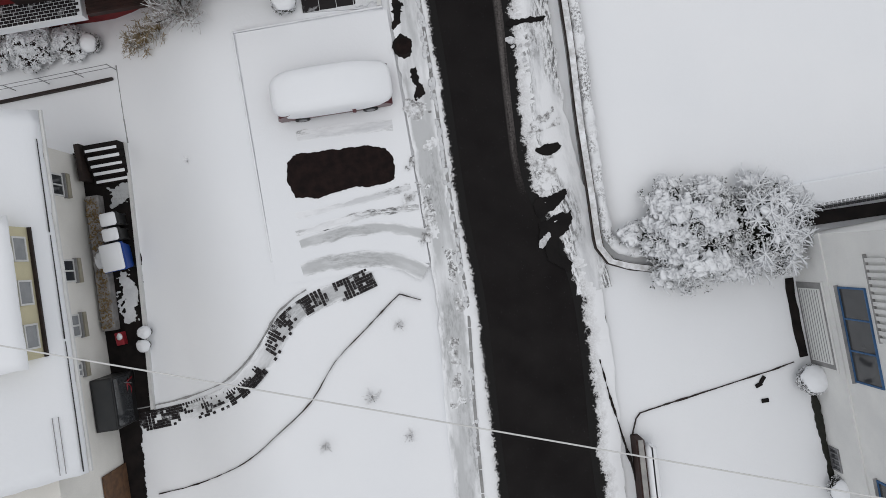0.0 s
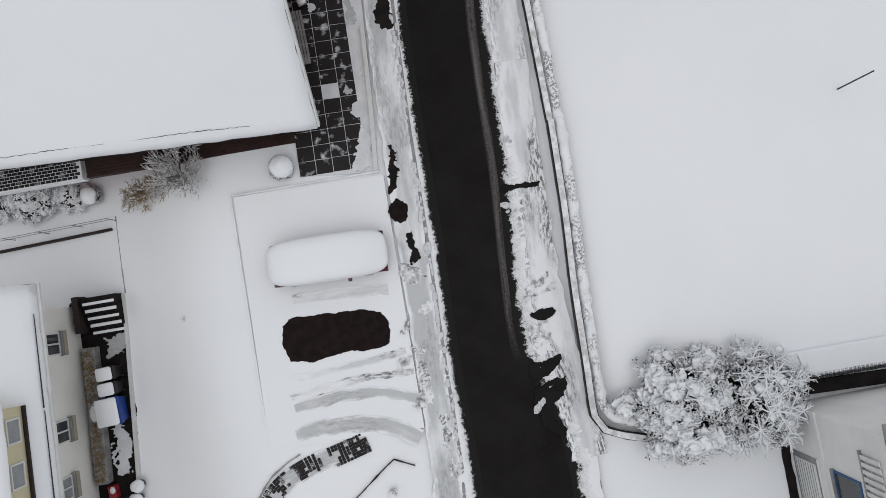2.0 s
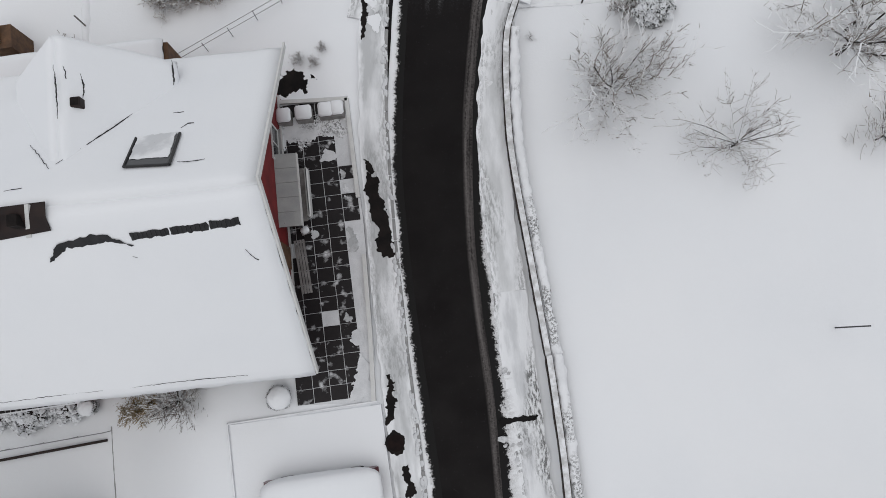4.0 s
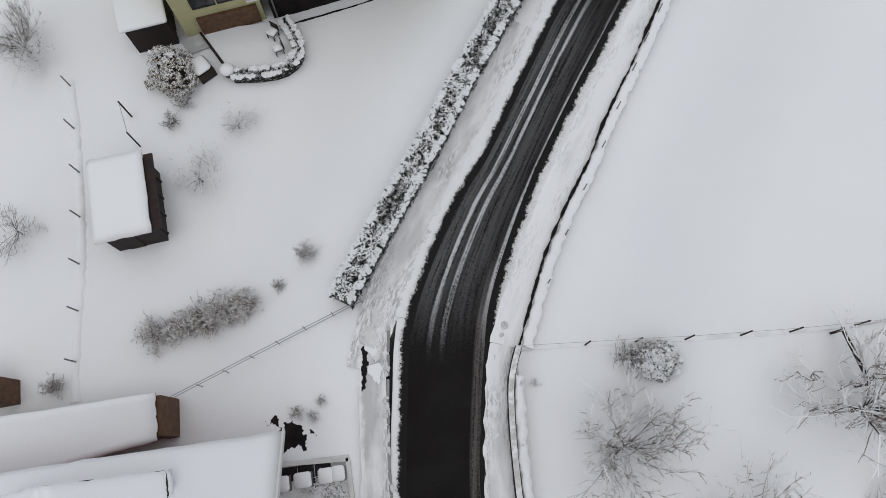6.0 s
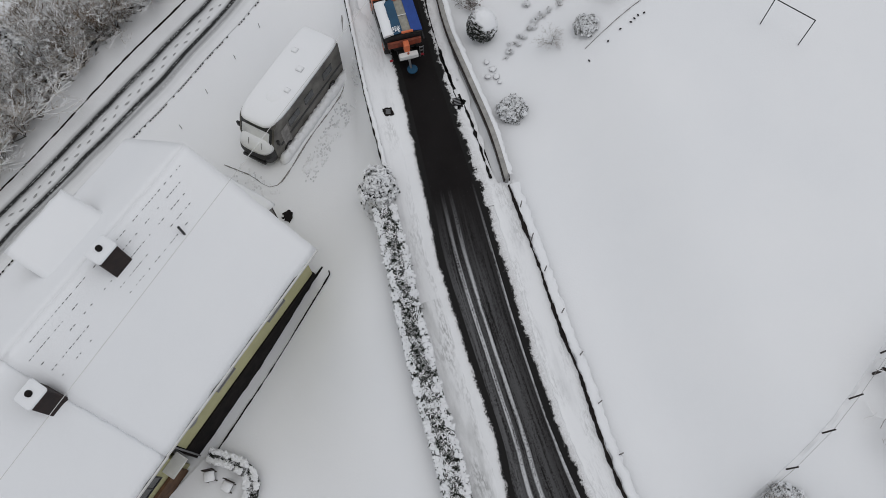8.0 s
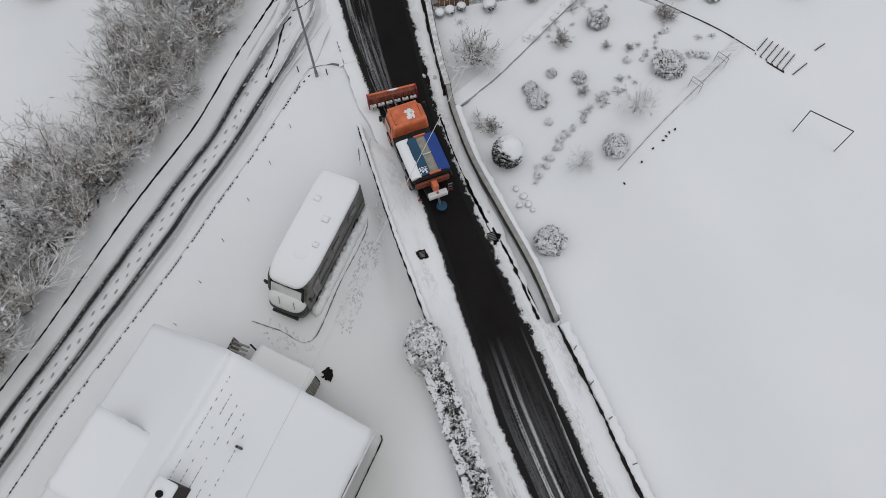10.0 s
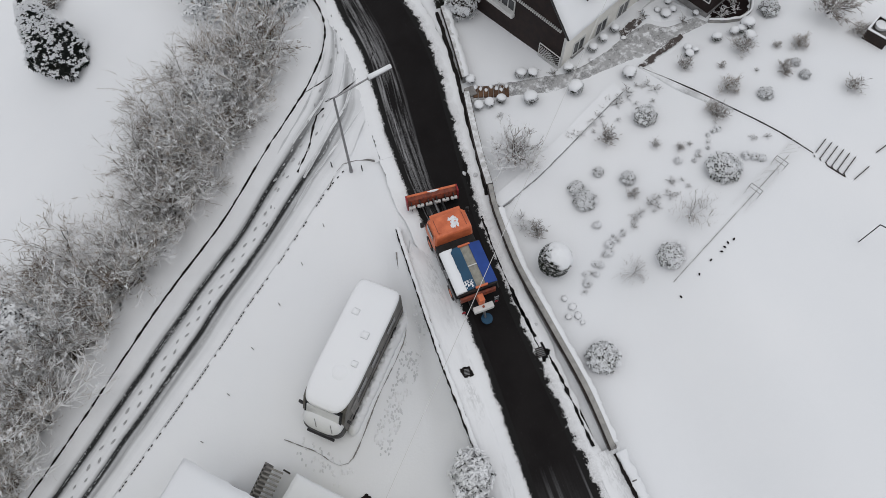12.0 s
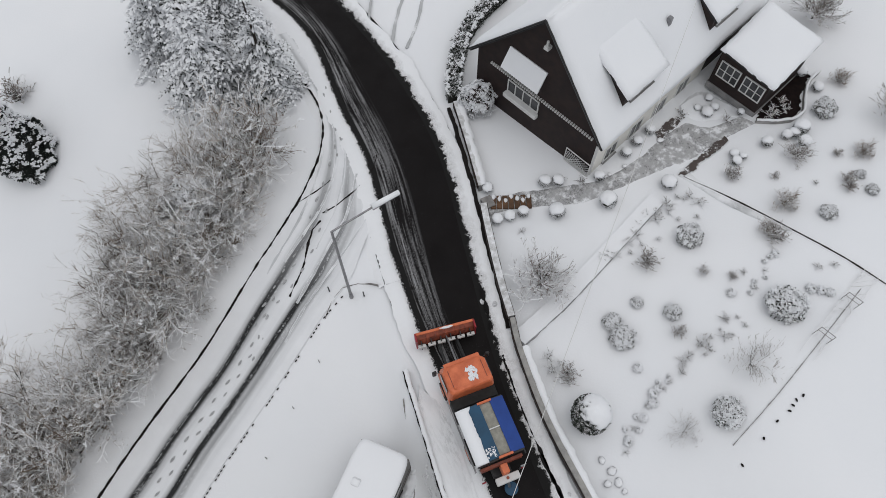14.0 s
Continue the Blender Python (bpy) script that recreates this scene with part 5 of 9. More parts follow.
                    snow.blob(tuple(q), r * rnd.uniform(0.8, 1.8), r * rnd.uniform(0.8, 1.8), r * 0.5, rnd.random() * 9, 0.4, 4, 7)
    part("stem", core, HEDGE_CORE, t)
    part("foliage", s, LEAF, t)
    tagged(part("snow_load", snow, SNOW, t, "lumps of fresh snow", smooth=True), "lumps of fresh snow", kind="stuff")


laden_bush()


# ---- small builders ----
def ragged_patch(name, outline, z, mat, label, category, seed=0, rough=0.08, cell=0.05, thick=0.02, follow=False, parent=None):
    """A thin patch whose edge frays into crumbs: small cells fitted to a noisy outline."""
    pts = [(p[0], p[1]) for p in outline]
    x0, x1 = min(p[0] for p in pts) - rough, max(p[0] for p in pts) + rough
    y0, y1 = min(p[1] for p in pts) - rough, max(p[1] for p in pts) + rough
    cell = max(cell, math.sqrt((x1 - x0) * (y1 - y0)) / 90)
    nx, ny = int((x1 - x0) / cell) + 3, int((y1 - y0) / cell) + 3
    gx, gy = np.meshgrid(x0 + cell * (np.arange(nx) - 1.0), y0 + cell * (np.arange(ny) - 1.0))
    inside, near = np.zeros(gx.shape, bool), np.full(gx.shape, 1e9)
    for (ax, ay), (bx, by) in zip(pts, pts[1:] + pts[:1]):
        cross = ((ay > gy) != (by > gy)) & (gx < (bx - ax) * (gy - ay) / ((by - ay) or 1e-9) + ax)
        inside ^= cross
        k = np.clip(((gx - ax) * (bx - ax) + (gy - ay) * (by - ay)) / max(1e-9, (bx - ax) ** 2 + (by - ay) ** 2), 0, 1)
        near = np.minimum(near, np.hypot(gx - ax - k * (bx - ax), gy - ay - k * (by - ay)))
    field = np.where(inside, near, -near)
    for j, i in zip(*np.nonzero(np.abs(field) < 2.2 * rough)):
        x, y = gx[j, i], gy[j, i]
        field[j, i] += rough * (1.3 * wobble(x, y, 1.3, seed) + 0.7 * wobble(x, y, 5.0, seed + 3) + 0.35 * wobble(x, y, 13.0, seed + 5))
    sy, sx = np.gradient(field, cell)
    s, index = Shape(), {}

    def corner(j, i):
        if (j, i) not in index:
            x, y, f = gx[j, i], gy[j, i], field[j, i]
            if f < 0:
                g = max(0.2, sx[j, i] ** 2 + sy[j, i] ** 2)
                k = min(-f / g, 0.9 * cell / math.sqrt(g))
                x, y = x + sx[j, i] * k, y + sy[j, i] * k
            index[(j, i)] = len(s.v)
            s.v.append((float(x), float(y), z + (land(float(x), float(y)) if follow else 0.0)))
        return index[(j, i)]
    for j in range(ny - 1):
        for i in range(nx - 1):
            if (field[j:j + 2, i:i + 2] > 0).sum() > 1:
                s.f.append((corner(j, i), corner(j, i + 1), corner(j + 1, i + 1), corner(j + 1, i)))
    top, n = list(s.f), len(s.v)
    s.v += [(x, y, zz - thick) for x, y, zz in s.v]
    edges = {(u, v) for f in top for u, v in zip(f, f[1:] + f[:1])}
    s.f += [(v, u, u + n, v + n) for u, v in sorted(edges) if (v, u) not in edges]
    if parent is not None:
        return part(name, s, mat, parent, label)
    return single(name, s, mat, label, category, kind="structure")


def post_row(name, spots, height, r, mat, label, category, group, lean=0.0, base=None):
    s = Shape().tube((0, 0, -0.2), (lean, 0, height), r, r * 0.9, 6)
    me = s.mesh(name, mat)
    for k, (x, y) in enumerate(spots):
        ob = new(name, me)
        ob.matrix_world = pose(x, y, land(x, y) if base is None else base, 0, 0, k * 37 % 20)
        tagged(ob, label, category, group)


def cable(name, a, b, sag, r, label, mat=METAL):
    s, n = Shape(), 24
    pts = [Vector(a).lerp(Vector(b), k / n) - Vector((0, 0, sag * 4 * (k / n) * (1 - k / n))) for k in range(n + 1)]
    rings = []
    d = (Vector(b) - Vector(a)).normalized()
    u = d.orthogonal().normalized()
    w = d.cross(u)
    for p in pts:
        rings.append([tuple(p + u * (r * math.cos(t)) + w * (r * math.sin(t))) for t in (math.pi * 2 * i / 5 for i in range(5))])
    s.loft(rings=rings)
    return single(name, s, mat, label, "cable")


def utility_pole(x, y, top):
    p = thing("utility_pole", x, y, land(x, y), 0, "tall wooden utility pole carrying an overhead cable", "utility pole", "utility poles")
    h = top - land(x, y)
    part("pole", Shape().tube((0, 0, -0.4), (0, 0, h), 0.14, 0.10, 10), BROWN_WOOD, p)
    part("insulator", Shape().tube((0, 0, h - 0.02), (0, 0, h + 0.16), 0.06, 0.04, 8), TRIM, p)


# ---- south: parking place and gardens west of the road ----
pad = tagged(new("parking_pad"), "snow-covered parking pad with a low concrete rim", "parking pad", kind="structure")
part("pad_slab", Shape().prism([(-8.95, 1.2), (-2.35, 1.0), (-2.3, 12.0), (-8.85, 12.1)], -0.2, 0.06), SNOW, pad)
part("rim", Shape().box(-9.02, 2.2, -0.3, -8.94, 12.2, 0.085, 0.02), SLUSH_CLEAN, pad, "thin concrete rim")
part("rim", Shape().box(-8.93, 12.12, -0.3, -2.45, 12.2, 0.12, 0.02), SLUSH_CLEAN, pad, "thin concrete rim")
ragged_patch("bare_patch", [(-7.62, 6.25), (-7.2, 6.55), (-5.4, 6.45), (-4.2, 6.4), (-3.35, 6.15), (-3.1, 5.6), (-3.2, 4.75), (-3.7, 4.62), (-5.2, 4.7), (-6.6, 4.55), (-7.5, 4.7), (-7.75, 5.4)], 0.075, BARE_SOIL, "bare dark brown ground where a car kept off the snow", "bare ground", 3, 0.05)
for k, (pts, half, mat) in enumerate((
        ([(-8.0, 7.3), (-5.5, 7.25), (-2.9, 7.1)], 0.26, VERGE_STRIP), ([(-8.6, 3.9), (-5.5, 4.05), (-2.6, 4.3)], 0.14, VERGE_STRIP),
        ([(-8.7, 3.1), (-6.5, 3.3), (-4.5, 3.5), (-2.4, 3.4)], 0.16, VERGE_STRIP), ([(-8.6, 2.55), (-7.2, 2.75), (-5.5, 2.9), (-3.8, 2.75), (-2.3, 2.2)], 0.27, PAVE_STRIP),
        ([(-8.7, 1.45), (-7.4, 1.65), (-6.2, 1.7), (-4.9, 1.62), (-3.6, 1.25), (-2.6, 0.6)], 0.34, PAVE_STRIP))):
    strip("tyre_track", pts[::-1], half, 0.082, 0.02, mat, "grey packed tyre track in the snow of the parking pad", "tyre track", ragged=0.09, seed=k, taper=1.3)


def parked_car():
    c = thing("parked_car", -5.12, 8.72, 0.06, -1.0, "parked dark red estate car buried under a thick smooth snow cover", "car")
    side = [(-2.35, 0.3), (2.3, 0.3), (2.42, 0.62), (2.2, 0.9), (1.2, 0.98), (0.55, 1.42), (-1.6, 1.45), (-2.3, 1.0), (-2.42, 0.62)]
    part("body", Shape().solid([(x, 0.86, z) for x, z in side], [(x, -0.86, z) for x, z in side]), CAR_PAINT, c)
    for x in (-1.45, 1.45):
        for y in (-0.8, 0.8):
            w = part("wheel", Shape().tube((x, y - 0.1, 0.32), (x, y + 0.1, 0.32), 0.32, 0.32, 16), RUBBER, c)
            part("rim", Shape().tube((x, y - 0.12, 0.32), (x, y + 0.12, 0.32), 0.19, 0.19, 12), METAL, w)
    s = Shape()
    def ring(f, z, lift=0.0):
        n, out = 28, []
        for k in range(n):
            a = 2 * math.pi * k / n
            cx, sx = math.cos(a), math.sin(a)
            x = 2.52 * f * math.copysign(abs(cx) ** 0.45, cx)
            y = 0.98 * f * math.copysign(abs(sx) ** 0.45, sx)
            top = z if lift == 0 else z - 0.32 * mix_steps(0.9, 2.2, x) - 0.08 * mix_steps(1.5, 2.4, -x)
            out.append((x, y + 0.03, top))
        return out
    s.loft(rings=[ring(0.97, 0.72), ring(1.0, 0.85), ring(1.0, 1.1), ring(0.95, 1.5, 1), ring(0.84, 1.66, 1), ring(0.5, 1.74, 1)])
    part("snow_cover", s, SNOW, c, "thick rounded blanket of snow", smooth=True)
    for x in (0.75,):
        part("mirror", Shape().box(x, -1.08, 0.95, x + 0.16, -0.86, 1.1, 0.03), CAR_PAINT, c)


parked_car()
single("manhole_cover", Shape().tube((-1.88, 10.3, 0.1), (-1.88, 10.3, 0.13), 0.36, 0.36, 24), BARE_SOIL, "round dark manhole cover melted free of snow", "manhole cover")
ragged_patch("wet_patch", [(-1.88 + 0.43 * math.cos(a), 10.3 + 0.46 * math.sin(a)) for a in np.arange(0.0, 6.2, 0.52)], 0.124, BLACK, "melted ring round the manhole cover", "wet patch", 2, 0.1, 0.03)
for k, o in enumerate(([(-2.15, 11.2), (-1.75, 11.3), (-1.65, 12.3), (-1.5, 12.9), (-1.85, 13.3), (-2.1, 12.4)], [(-1.75, 8.0), (-1.4, 8.2), (-1.5, 9.3), (-1.75, 9.4)],
                       [(-1.35, 18.3), (-0.75, 18.2), (-0.85, 20.2), (-1.1, 22.0), (-1.5, 22.3), (-1.75, 21.5), (-1.55, 20.4), (-1.5, 19.3)], [(-0.95, 28.6), (-0.75, 28.7), (-0.45, 30.6), (-0.6, 30.7)], [(-1.6, 22.4), (-1.2, 22.3), (-1.15, 23.0), (-1.6, 22.9)])):
    ragged_patch("wet_patch", o, 0.125, BLACK, "wet black patch melted into the pavement ice", "wet patch", k + 5, 0.14)
for k, o in enumerate(([(2.91, 5.07), (3.12, 5.09), (3.88, 5.1), (4.03, 4.91), (3.88, 4.73), (3.26, 4.7), (2.9, 4.8)], [(2.5, 2.9), (3.15, 2.95), (3.87, 3.12), (3.97, 2.92), (3.67, 2.61), (3.16, 2.24), (2.5, 2.2)],
                       [(2.5, 1.83), (3.27, 2.09), (3.97, 2.17), (4.01, 1.75), (3.62, 1.34), (3.13, 0.95), (3.1, 0.41), (3.64, -0.02), (3.49, -0.47), (2.66, 0.21), (2.5, 1.05)], [(2.6, 10.65), (3.54, 10.57), (4.38, 10.54), (4.28, 10.37), (3.52, 10.4), (2.6, 10.35)])):
    ragged_patch("bare_asphalt", o, 0.122, WET, "bare wet asphalt showing through the snow verge", "bare asphalt", k + 15, 0.09)
for k, o in enumerate(([(2.91, 6.07), (3.34, 6.34), (4.01, 6.6), (4.12, 6.42), (3.45, 6.14), (2.95, 5.85)], [(2.84, 5.69), (3.38, 5.78), (4.07, 6.12), (4.07, 5.92), (3.5, 5.66), (2.86, 5.58)], [(2.89, 4.55), (3.57, 4.55), (3.75, 3.99), (3.56, 3.34), (2.76, 3.06), (2.82, 4.01)])):
    ragged_patch("slush_smear", o, 0.119, SMEAR, "grey scrape of slush dragged across the verge", "slush", k + 25, 0.16, 0.04, 0.01)

for k, o in enumerate(([(-2.6, 5.2), (-1.3, 5.9), (-1.2, 6.3), (-2.5, 5.7)], [(-2.2, 7.2), (-1.2, 7.4), (-1.3, 7.9), (-2.3, 7.7)], [(-2.4, 2.0), (-1.9, 2.1), (-1.7, 4.3), (-2.1, 4.4)], [(-1.5, -1.2), (-1.2, -1.1), (-1.3, 1.4), (-1.7, 1.5)], [(-3.0, 3.6), (-2.0, 4.2), (-2.0, 4.6), (-3.0, 4.1)], [(-2.2, -5.2), (-1.9, -5.1), (-1.8, -2.4), (-2.1, -2.5)])):
    ragged_patch("slush_smear", o, 0.118, SMEAR, "grey smear of dirty slush dragged over the snow", "slush", k + 60, 0.3, 0.045, 0.01)

# curved cobbled path with its rim, and the dark garden edging
PATH_W = [(-4.9, 0.85), (-6.0, 0.55), (-7.6, 0.15), (-8.9, -0.55), (-10.2, -2.0), (-12.0, -3.2), (-14.6, -3.85), (-17.2, -4.0)]
strip("garden_path", PATH_W, 0.44, 0.03, 0.15, PAVE_STRIP, "curved cobbled garden path half covered by snow", "path", ragged=0.06, seed=4, follow=True)
strip("path_rim", [(x - 0.15, y + 0.62) for x, y in PATH_W[2:]], 0.03, 0.06, 0.2, KERB, "thin pale rim along the garden path", "rim", follow=True, broken=0.7)
strip("garden_edging", [(-3.0, -0.5), (-3.85, -0.1), (-4.2, -0.32), (-5.5, -1.3), (-7.06, -2.48), (-8.3, -3.93), (-9.76, -4.95), (-11.95, -6.29), (-14.73, -7.25), (-16.71, -7.45)], 0.018, 0.08, 0.25, DARK_WOOD, "low dark edging board across the snowy garden", "edging", follow=True, broken=0.8)
cobbles = tagged(new("cobbles"), "dark wet cobblestones swept clear on the garden path", "cobblestones", kind="structure")
cob = Shape().box(-0.066, -0.061, -0.03, 0.066, 0.061, 0.03, 0.014).mesh("cobble", PAVER)
rnd_c = random.Random(9)
for x, y, d, tx, ty in along(smooth_line(PATH_W, 0.3), 0.14):
    for off in (-0.42, -0.29, -0.16, -0.03, 0.1, 0.23, 0.36):
        patch = wobble(x + ty * off, y - tx * off, 0.8, 2) + 0.45 * wobble(x + ty * off, y - tx * off, 3.5, 4) + (0.36 if -9.4 < x < -5.4 else 0.34 if x < -12.6 else 0.1) + 0.22 * off
        if rnd_c.random() < (0.95 if patch > 0.12 else 0.02):
            px, py = x + ty * off, y - tx * off
            ob = new("cobble", cob)
            ob.parent = cobbles
            ob.matrix_world = pose(px, py, land(px, py) + 0.035 + rnd_c.uniform(-0.004, 0.006), 0, 0, math.degrees(math.atan2(ty, tx)) + rnd_c.uniform(-4, 4))
FROST_TUFT = evergreen_bush("frosted_tuft", 64, 0.2, 0.2, 0.26, 14, 0.17, LEAF_SNOW, "small evergreen tuft half buried in snow", "plant", "garden plants", lumps=12)
place(FROST_TUFT, [(29.32, 53.29, 1.0)])
TUFT = bare_plant("garden_tuft", 63, 9, 0.34, (0.2, 1.3), (0.016, 0.014), (4,), TWIG, "small dry garden plant poking through the snow", "plant", "garden plants")
place(TUFT, [(-4.1, -1.4, 0.8), (-5.75, -4.2, 1.1), (-8.05, -5.95, 0.9), (-4.45, -6.1, 0.8), (-12.2, 7.3, 0.5), (25.4, 52, 0.6), (25.99, 52.2, 0.55), (26.58, 52.2, 0.6), (27.16, 52.2, 0.55), (27.83, 52.1, 0.6), (28.29, 52, 0.5), (28.93, 51.8, 0.6), (29.39, 51.7, 0.5), (30.28, 51.5, 0.55), (31, 51.4, 0.6), (31.53, 51.3, 0.5), (32.13, 51.01, 0.5), (32.64, 50.81, 0.45), (33.28, 50.72, 0.6), (32.63, 50.24, 0.4), (33.33, 49.95, 0.6), (31.2, 50.91, 0.5), (35.51, 50.24, 0.6), (36.14, 51.01, 0.7), (36.65, 50.14, 0.6), (37.98, 48.06, 0.8), (38.45, 47.41, 0.7), (34.84, 56.29, 0.6), (35.52, 55.99, 0.6), (36.18, 55.38, 0.6), (37.76, 54.98, 0.6), (38.37, 54.18, 0.6), (6.9, 27.6, 0.8), (43.01, 49.66, 0.6)], seed=21)
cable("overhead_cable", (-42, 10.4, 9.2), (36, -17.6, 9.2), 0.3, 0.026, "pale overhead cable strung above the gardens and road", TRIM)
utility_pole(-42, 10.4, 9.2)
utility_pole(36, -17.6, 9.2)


def white_house():
    """House on the lower terrace. Local y runs north along the east eave, x to the east; 0 at the south end of that eave."""
    h = thing("white_house", -16.92, -4.77, -3.0, -1.3, "white rendered house with a snow roof and a yellow dormer", "house")
    L, eave = 14.4, 5.2
    part("wall", Shape().box(-12, -8, -0.3, -1.15, L - 0.9, eave + 0.1), WHITE_WALL, h)
    slope = 0.84
    for y0, y1, nm in ((-0.02, L, "roof"),):
        c = [(0, y0, eave), (0, y1, eave), (-6.5, y1, eave + 6.5 * slope), (-6.5, y0, eave + 6.5 * slope)]
        part("roof", slab(*c, 0.15), TILE_ROOF, h)
        roof_sheet("roof_snow", c, 0.2, SNOW, h, "thick smooth snow")
    part("gutter", Shape().box(0.02, 0, eave - 0.12, 0.14, L, eave), TRIM, h)
    for k in range(2):
        part("snow_guard", Shape().tube((-0.62 + 0.16 * k, 0.2, eave + 0.86 - 0.13 * k), (-0.62 + 0.16 * k, 2.4, eave + 0.86 - 0.13 * k), 0.018, None, 5), METAL, h)
    # gutter shadow along the eave, modelled as thin dark tubes
    for y0, y1 in ((0.1, 5.2), (5.3, 9.4), (9.5, L - 1.2)):
        part("crack_and_shade_line", Shape().tube((-0.03, y0, eave + 0.30), (-0.02, y1, eave + 0.29), 0.03, 0.02, 5), DARK_METAL, h, "dark line painted as the gutter shadow at the eave")
    # dormer with three windows
    d0, d1, fx = 4.75, 9.75, -0.6
    zb = eave + 0.75
    part("dormer", Shape().box(-5.0, d0, zb - 0.6, fx, d1, zb + 1.55), CREAM_WALL, h, "cream rendered dormer")
    roof_sheet("dormer_snow", [(fx + 0.25, d0 - 0.3, zb + 1.58), (fx + 0.25, d1 + 0.3, zb + 1.58), (-5.4, d1 + 0.3, zb + 2.4), (-5.4, d0 - 0.3, zb + 2.4)], 0.2, SNOW, h, "thick smooth snow", div=12)
    part("dormer_gutter", Shape().box(fx + 0.02, d0, zb - 0.02, fx + 0.14, d1, zb + 0.09), DARK_WOOD, h, "dark gutter full of twigs")
    for k in range(3):
        window_in(h, fx, d0 + 0.85 + k * 1.65, zb + 0.3, 0.95, 0.85, 0, TRIM, CURTAIN, 0, False)
    # east wall windows and door
    for y, z, w, hh in ((11.9, 1.95, 1.0, 1.25), (8.1, 2.0, 1.0, 1.25), (5.7, 2.2, 1.0, 1.1), (3.8, 2.5, 0.6, 0.6)):
        window_in(h, -1.15, y, z, w, hh, 0, TRIM, GLASS if y > 6 else CURTAIN, 1, True)
        part("window_ledge", Shape().box(-1.13, y - w / 2 - 0.05, z - 0.34, -0.93, y + w / 2 + 0.05, z - 0.07, 0.02), TAN_TRIM, h)
    porch = part("porch", Shape().box(-1.13, 0.9, 0.0, -0.15, 3.2, 2.1, 0.03), DARK_METAL, h, "dark glazed porch")
    part("pane", Shape().box(-0.14, 1.0, 0.5, -0.12, 3.1, 2.0), GLASS, porch)
    part("pane", Shape().box(-1.0, 0.95, 2.105, -0.2, 3.15, 2.12), GLASS, porch)
    part("door", Shape().box(-1.13, -3.4, 0.0, -1.05, -1.0, 2.2, 0.02), BROWN_WOOD, h, "brown wooden garage door")
    return h


white_house()
yard = [(-18.7, -9), (-18.6, -4.2), (-18.3, 3), (-18.1, 8.9), (-15.5, 8.9), (-15.75, 4), (-16.05, 0), (-16.35, -3.6), (-17.0, -4.0), (-17.4, -9)]
ragged_patch("sunken_yard", yard, -2.96, BLACK, "dark wet paving of a sunken yard swept free of snow", "yard", 4, 0.08, 0.1, 0.1)
ragged_patch("yard_snow", [(-16.95, 0.7), (-16.35, 0.6), (-16.15, 1.6), (-16.2, 2.9), (-16.8, 3.1), (-16.9, 2.0)], -2.92, BANK, "leftover snow on the yard paving", "snow", 6, 0.25, 0.05, 0.04)
ragged_patch("yard_snow", [(-16.6, 6.3), (-15.8, 6.2), (-15.75, 7.0), (-16.7, 7.1)], -2.92, SLUSH_GREY, "thin grey snow on the yard paving", "snow", 7, 0.2, 0.05, 0.04)
strip("yard_wall", [(-15.5, 9.0), (-15.6, 7), (-15.95, 1.4), (-16.3, -3.5)], 0.07, -2.78, 0.4, TRIM, "low white wall holding the lawn above the yard", "wall")


def yard_stairs():
    st = thing("stairs", -16.35, 7.25, -2.95, 0, "outdoor stairs with dark risers and snow on every tread", "stairs")
    for k in range(5):
        step = part("step", Shape().box(-0.85, k * 0.34, 0, 0.78, k * 0.34 + 0.42, 0.16 * (k + 1), 0.01), BLACK, st)
        part("tread_snow", Shape().box(-0.75, k * 0.34 + 0.06, 0.16 * (k + 1) + 0.004, 0.72, k * 0.34 + 0.06 + 0.13 + 0.02 * (k % 2), 0.16 * (k + 1) + 0.05, 0.02), SNOW, step, "strip of snow")
    part("stair_post", Shape().box(-1.2, 0.2, 0, -0.95, 1.9, 0.9, 0.02), DARK_WOOD, st, "dark timber cheek")


yard_stairs()


def long_planter():
    p = thing("planter", -17.5, 0.45, -2.95, -2.0, "long raised planter with withered brown plants beside the house wall", "planter")
    part("trough", Shape().box(-0.3, 0, 0, 0.3, 6.3, 0.55, 0.03), GREY_WOOD, p)
    s, rnd = Shape(), random.Random(3)
    for _ in range(700):
        y = rnd.uniform(0.1, 6.2)
        if 2.9 < y < 3.7:
            continue
        a = Vector((rnd.uniform(-0.24, 0.24), y, 0.53))
        leaf(s, a, rnd_dir(rnd, 0.0, 0.8), rnd.uniform(0.08, 0.2), 0.035, rnd)
    tagged(part("withered_growth", s, DRY_LEAF, p, "withered brown leaves"), kind="stuff")
    part("snow_patch", Shape().blob((0, 3.3, 0.55), 0.24, 0.45, 0.08, 2, 0.2, 4, 9), SNOW, p, smooth=True)


long_planter()


def wheelie_bin(x, y, w, d, mat, label):
    b = thing("wheelie_bin", x, y, -2.95, 3, label, "bin", "yard bins")
    part("body", Shape().loft(rings=[Shape._rect(-d * 0.42, -w * 0.42, d * 0.42, w * 0.42, 0.04, 0.06, 0), Shape._rect(-d / 2, -w / 2, d / 2, w / 2, 0.04, 0.98, 0)]), mat, b)
    part("lid", Shape().box(-d / 2 - 0.03, -w / 2 - 0.02, 0.98, d / 2 + 0.03, w / 2 + 0.02, 1.05, 0.02), mat, b)
    part("snow_cap", Shape().box(-d / 2 - 0.02, -w / 2, 1.055, d / 2 - 0.02, w / 2, 1.24, 0.07), SNOW, b, "square cushion of snow", smooth=True)
    for sgn in (-1, 1):
        part("wheel", Shape().tube((d * 0.4, sgn * w * 0.4 - 0.03, 0.1), (d * 0.4, sgn * w * 0.4 + 0.03, 0.1), 0.1, 0.1, 10), RUBBER, b)


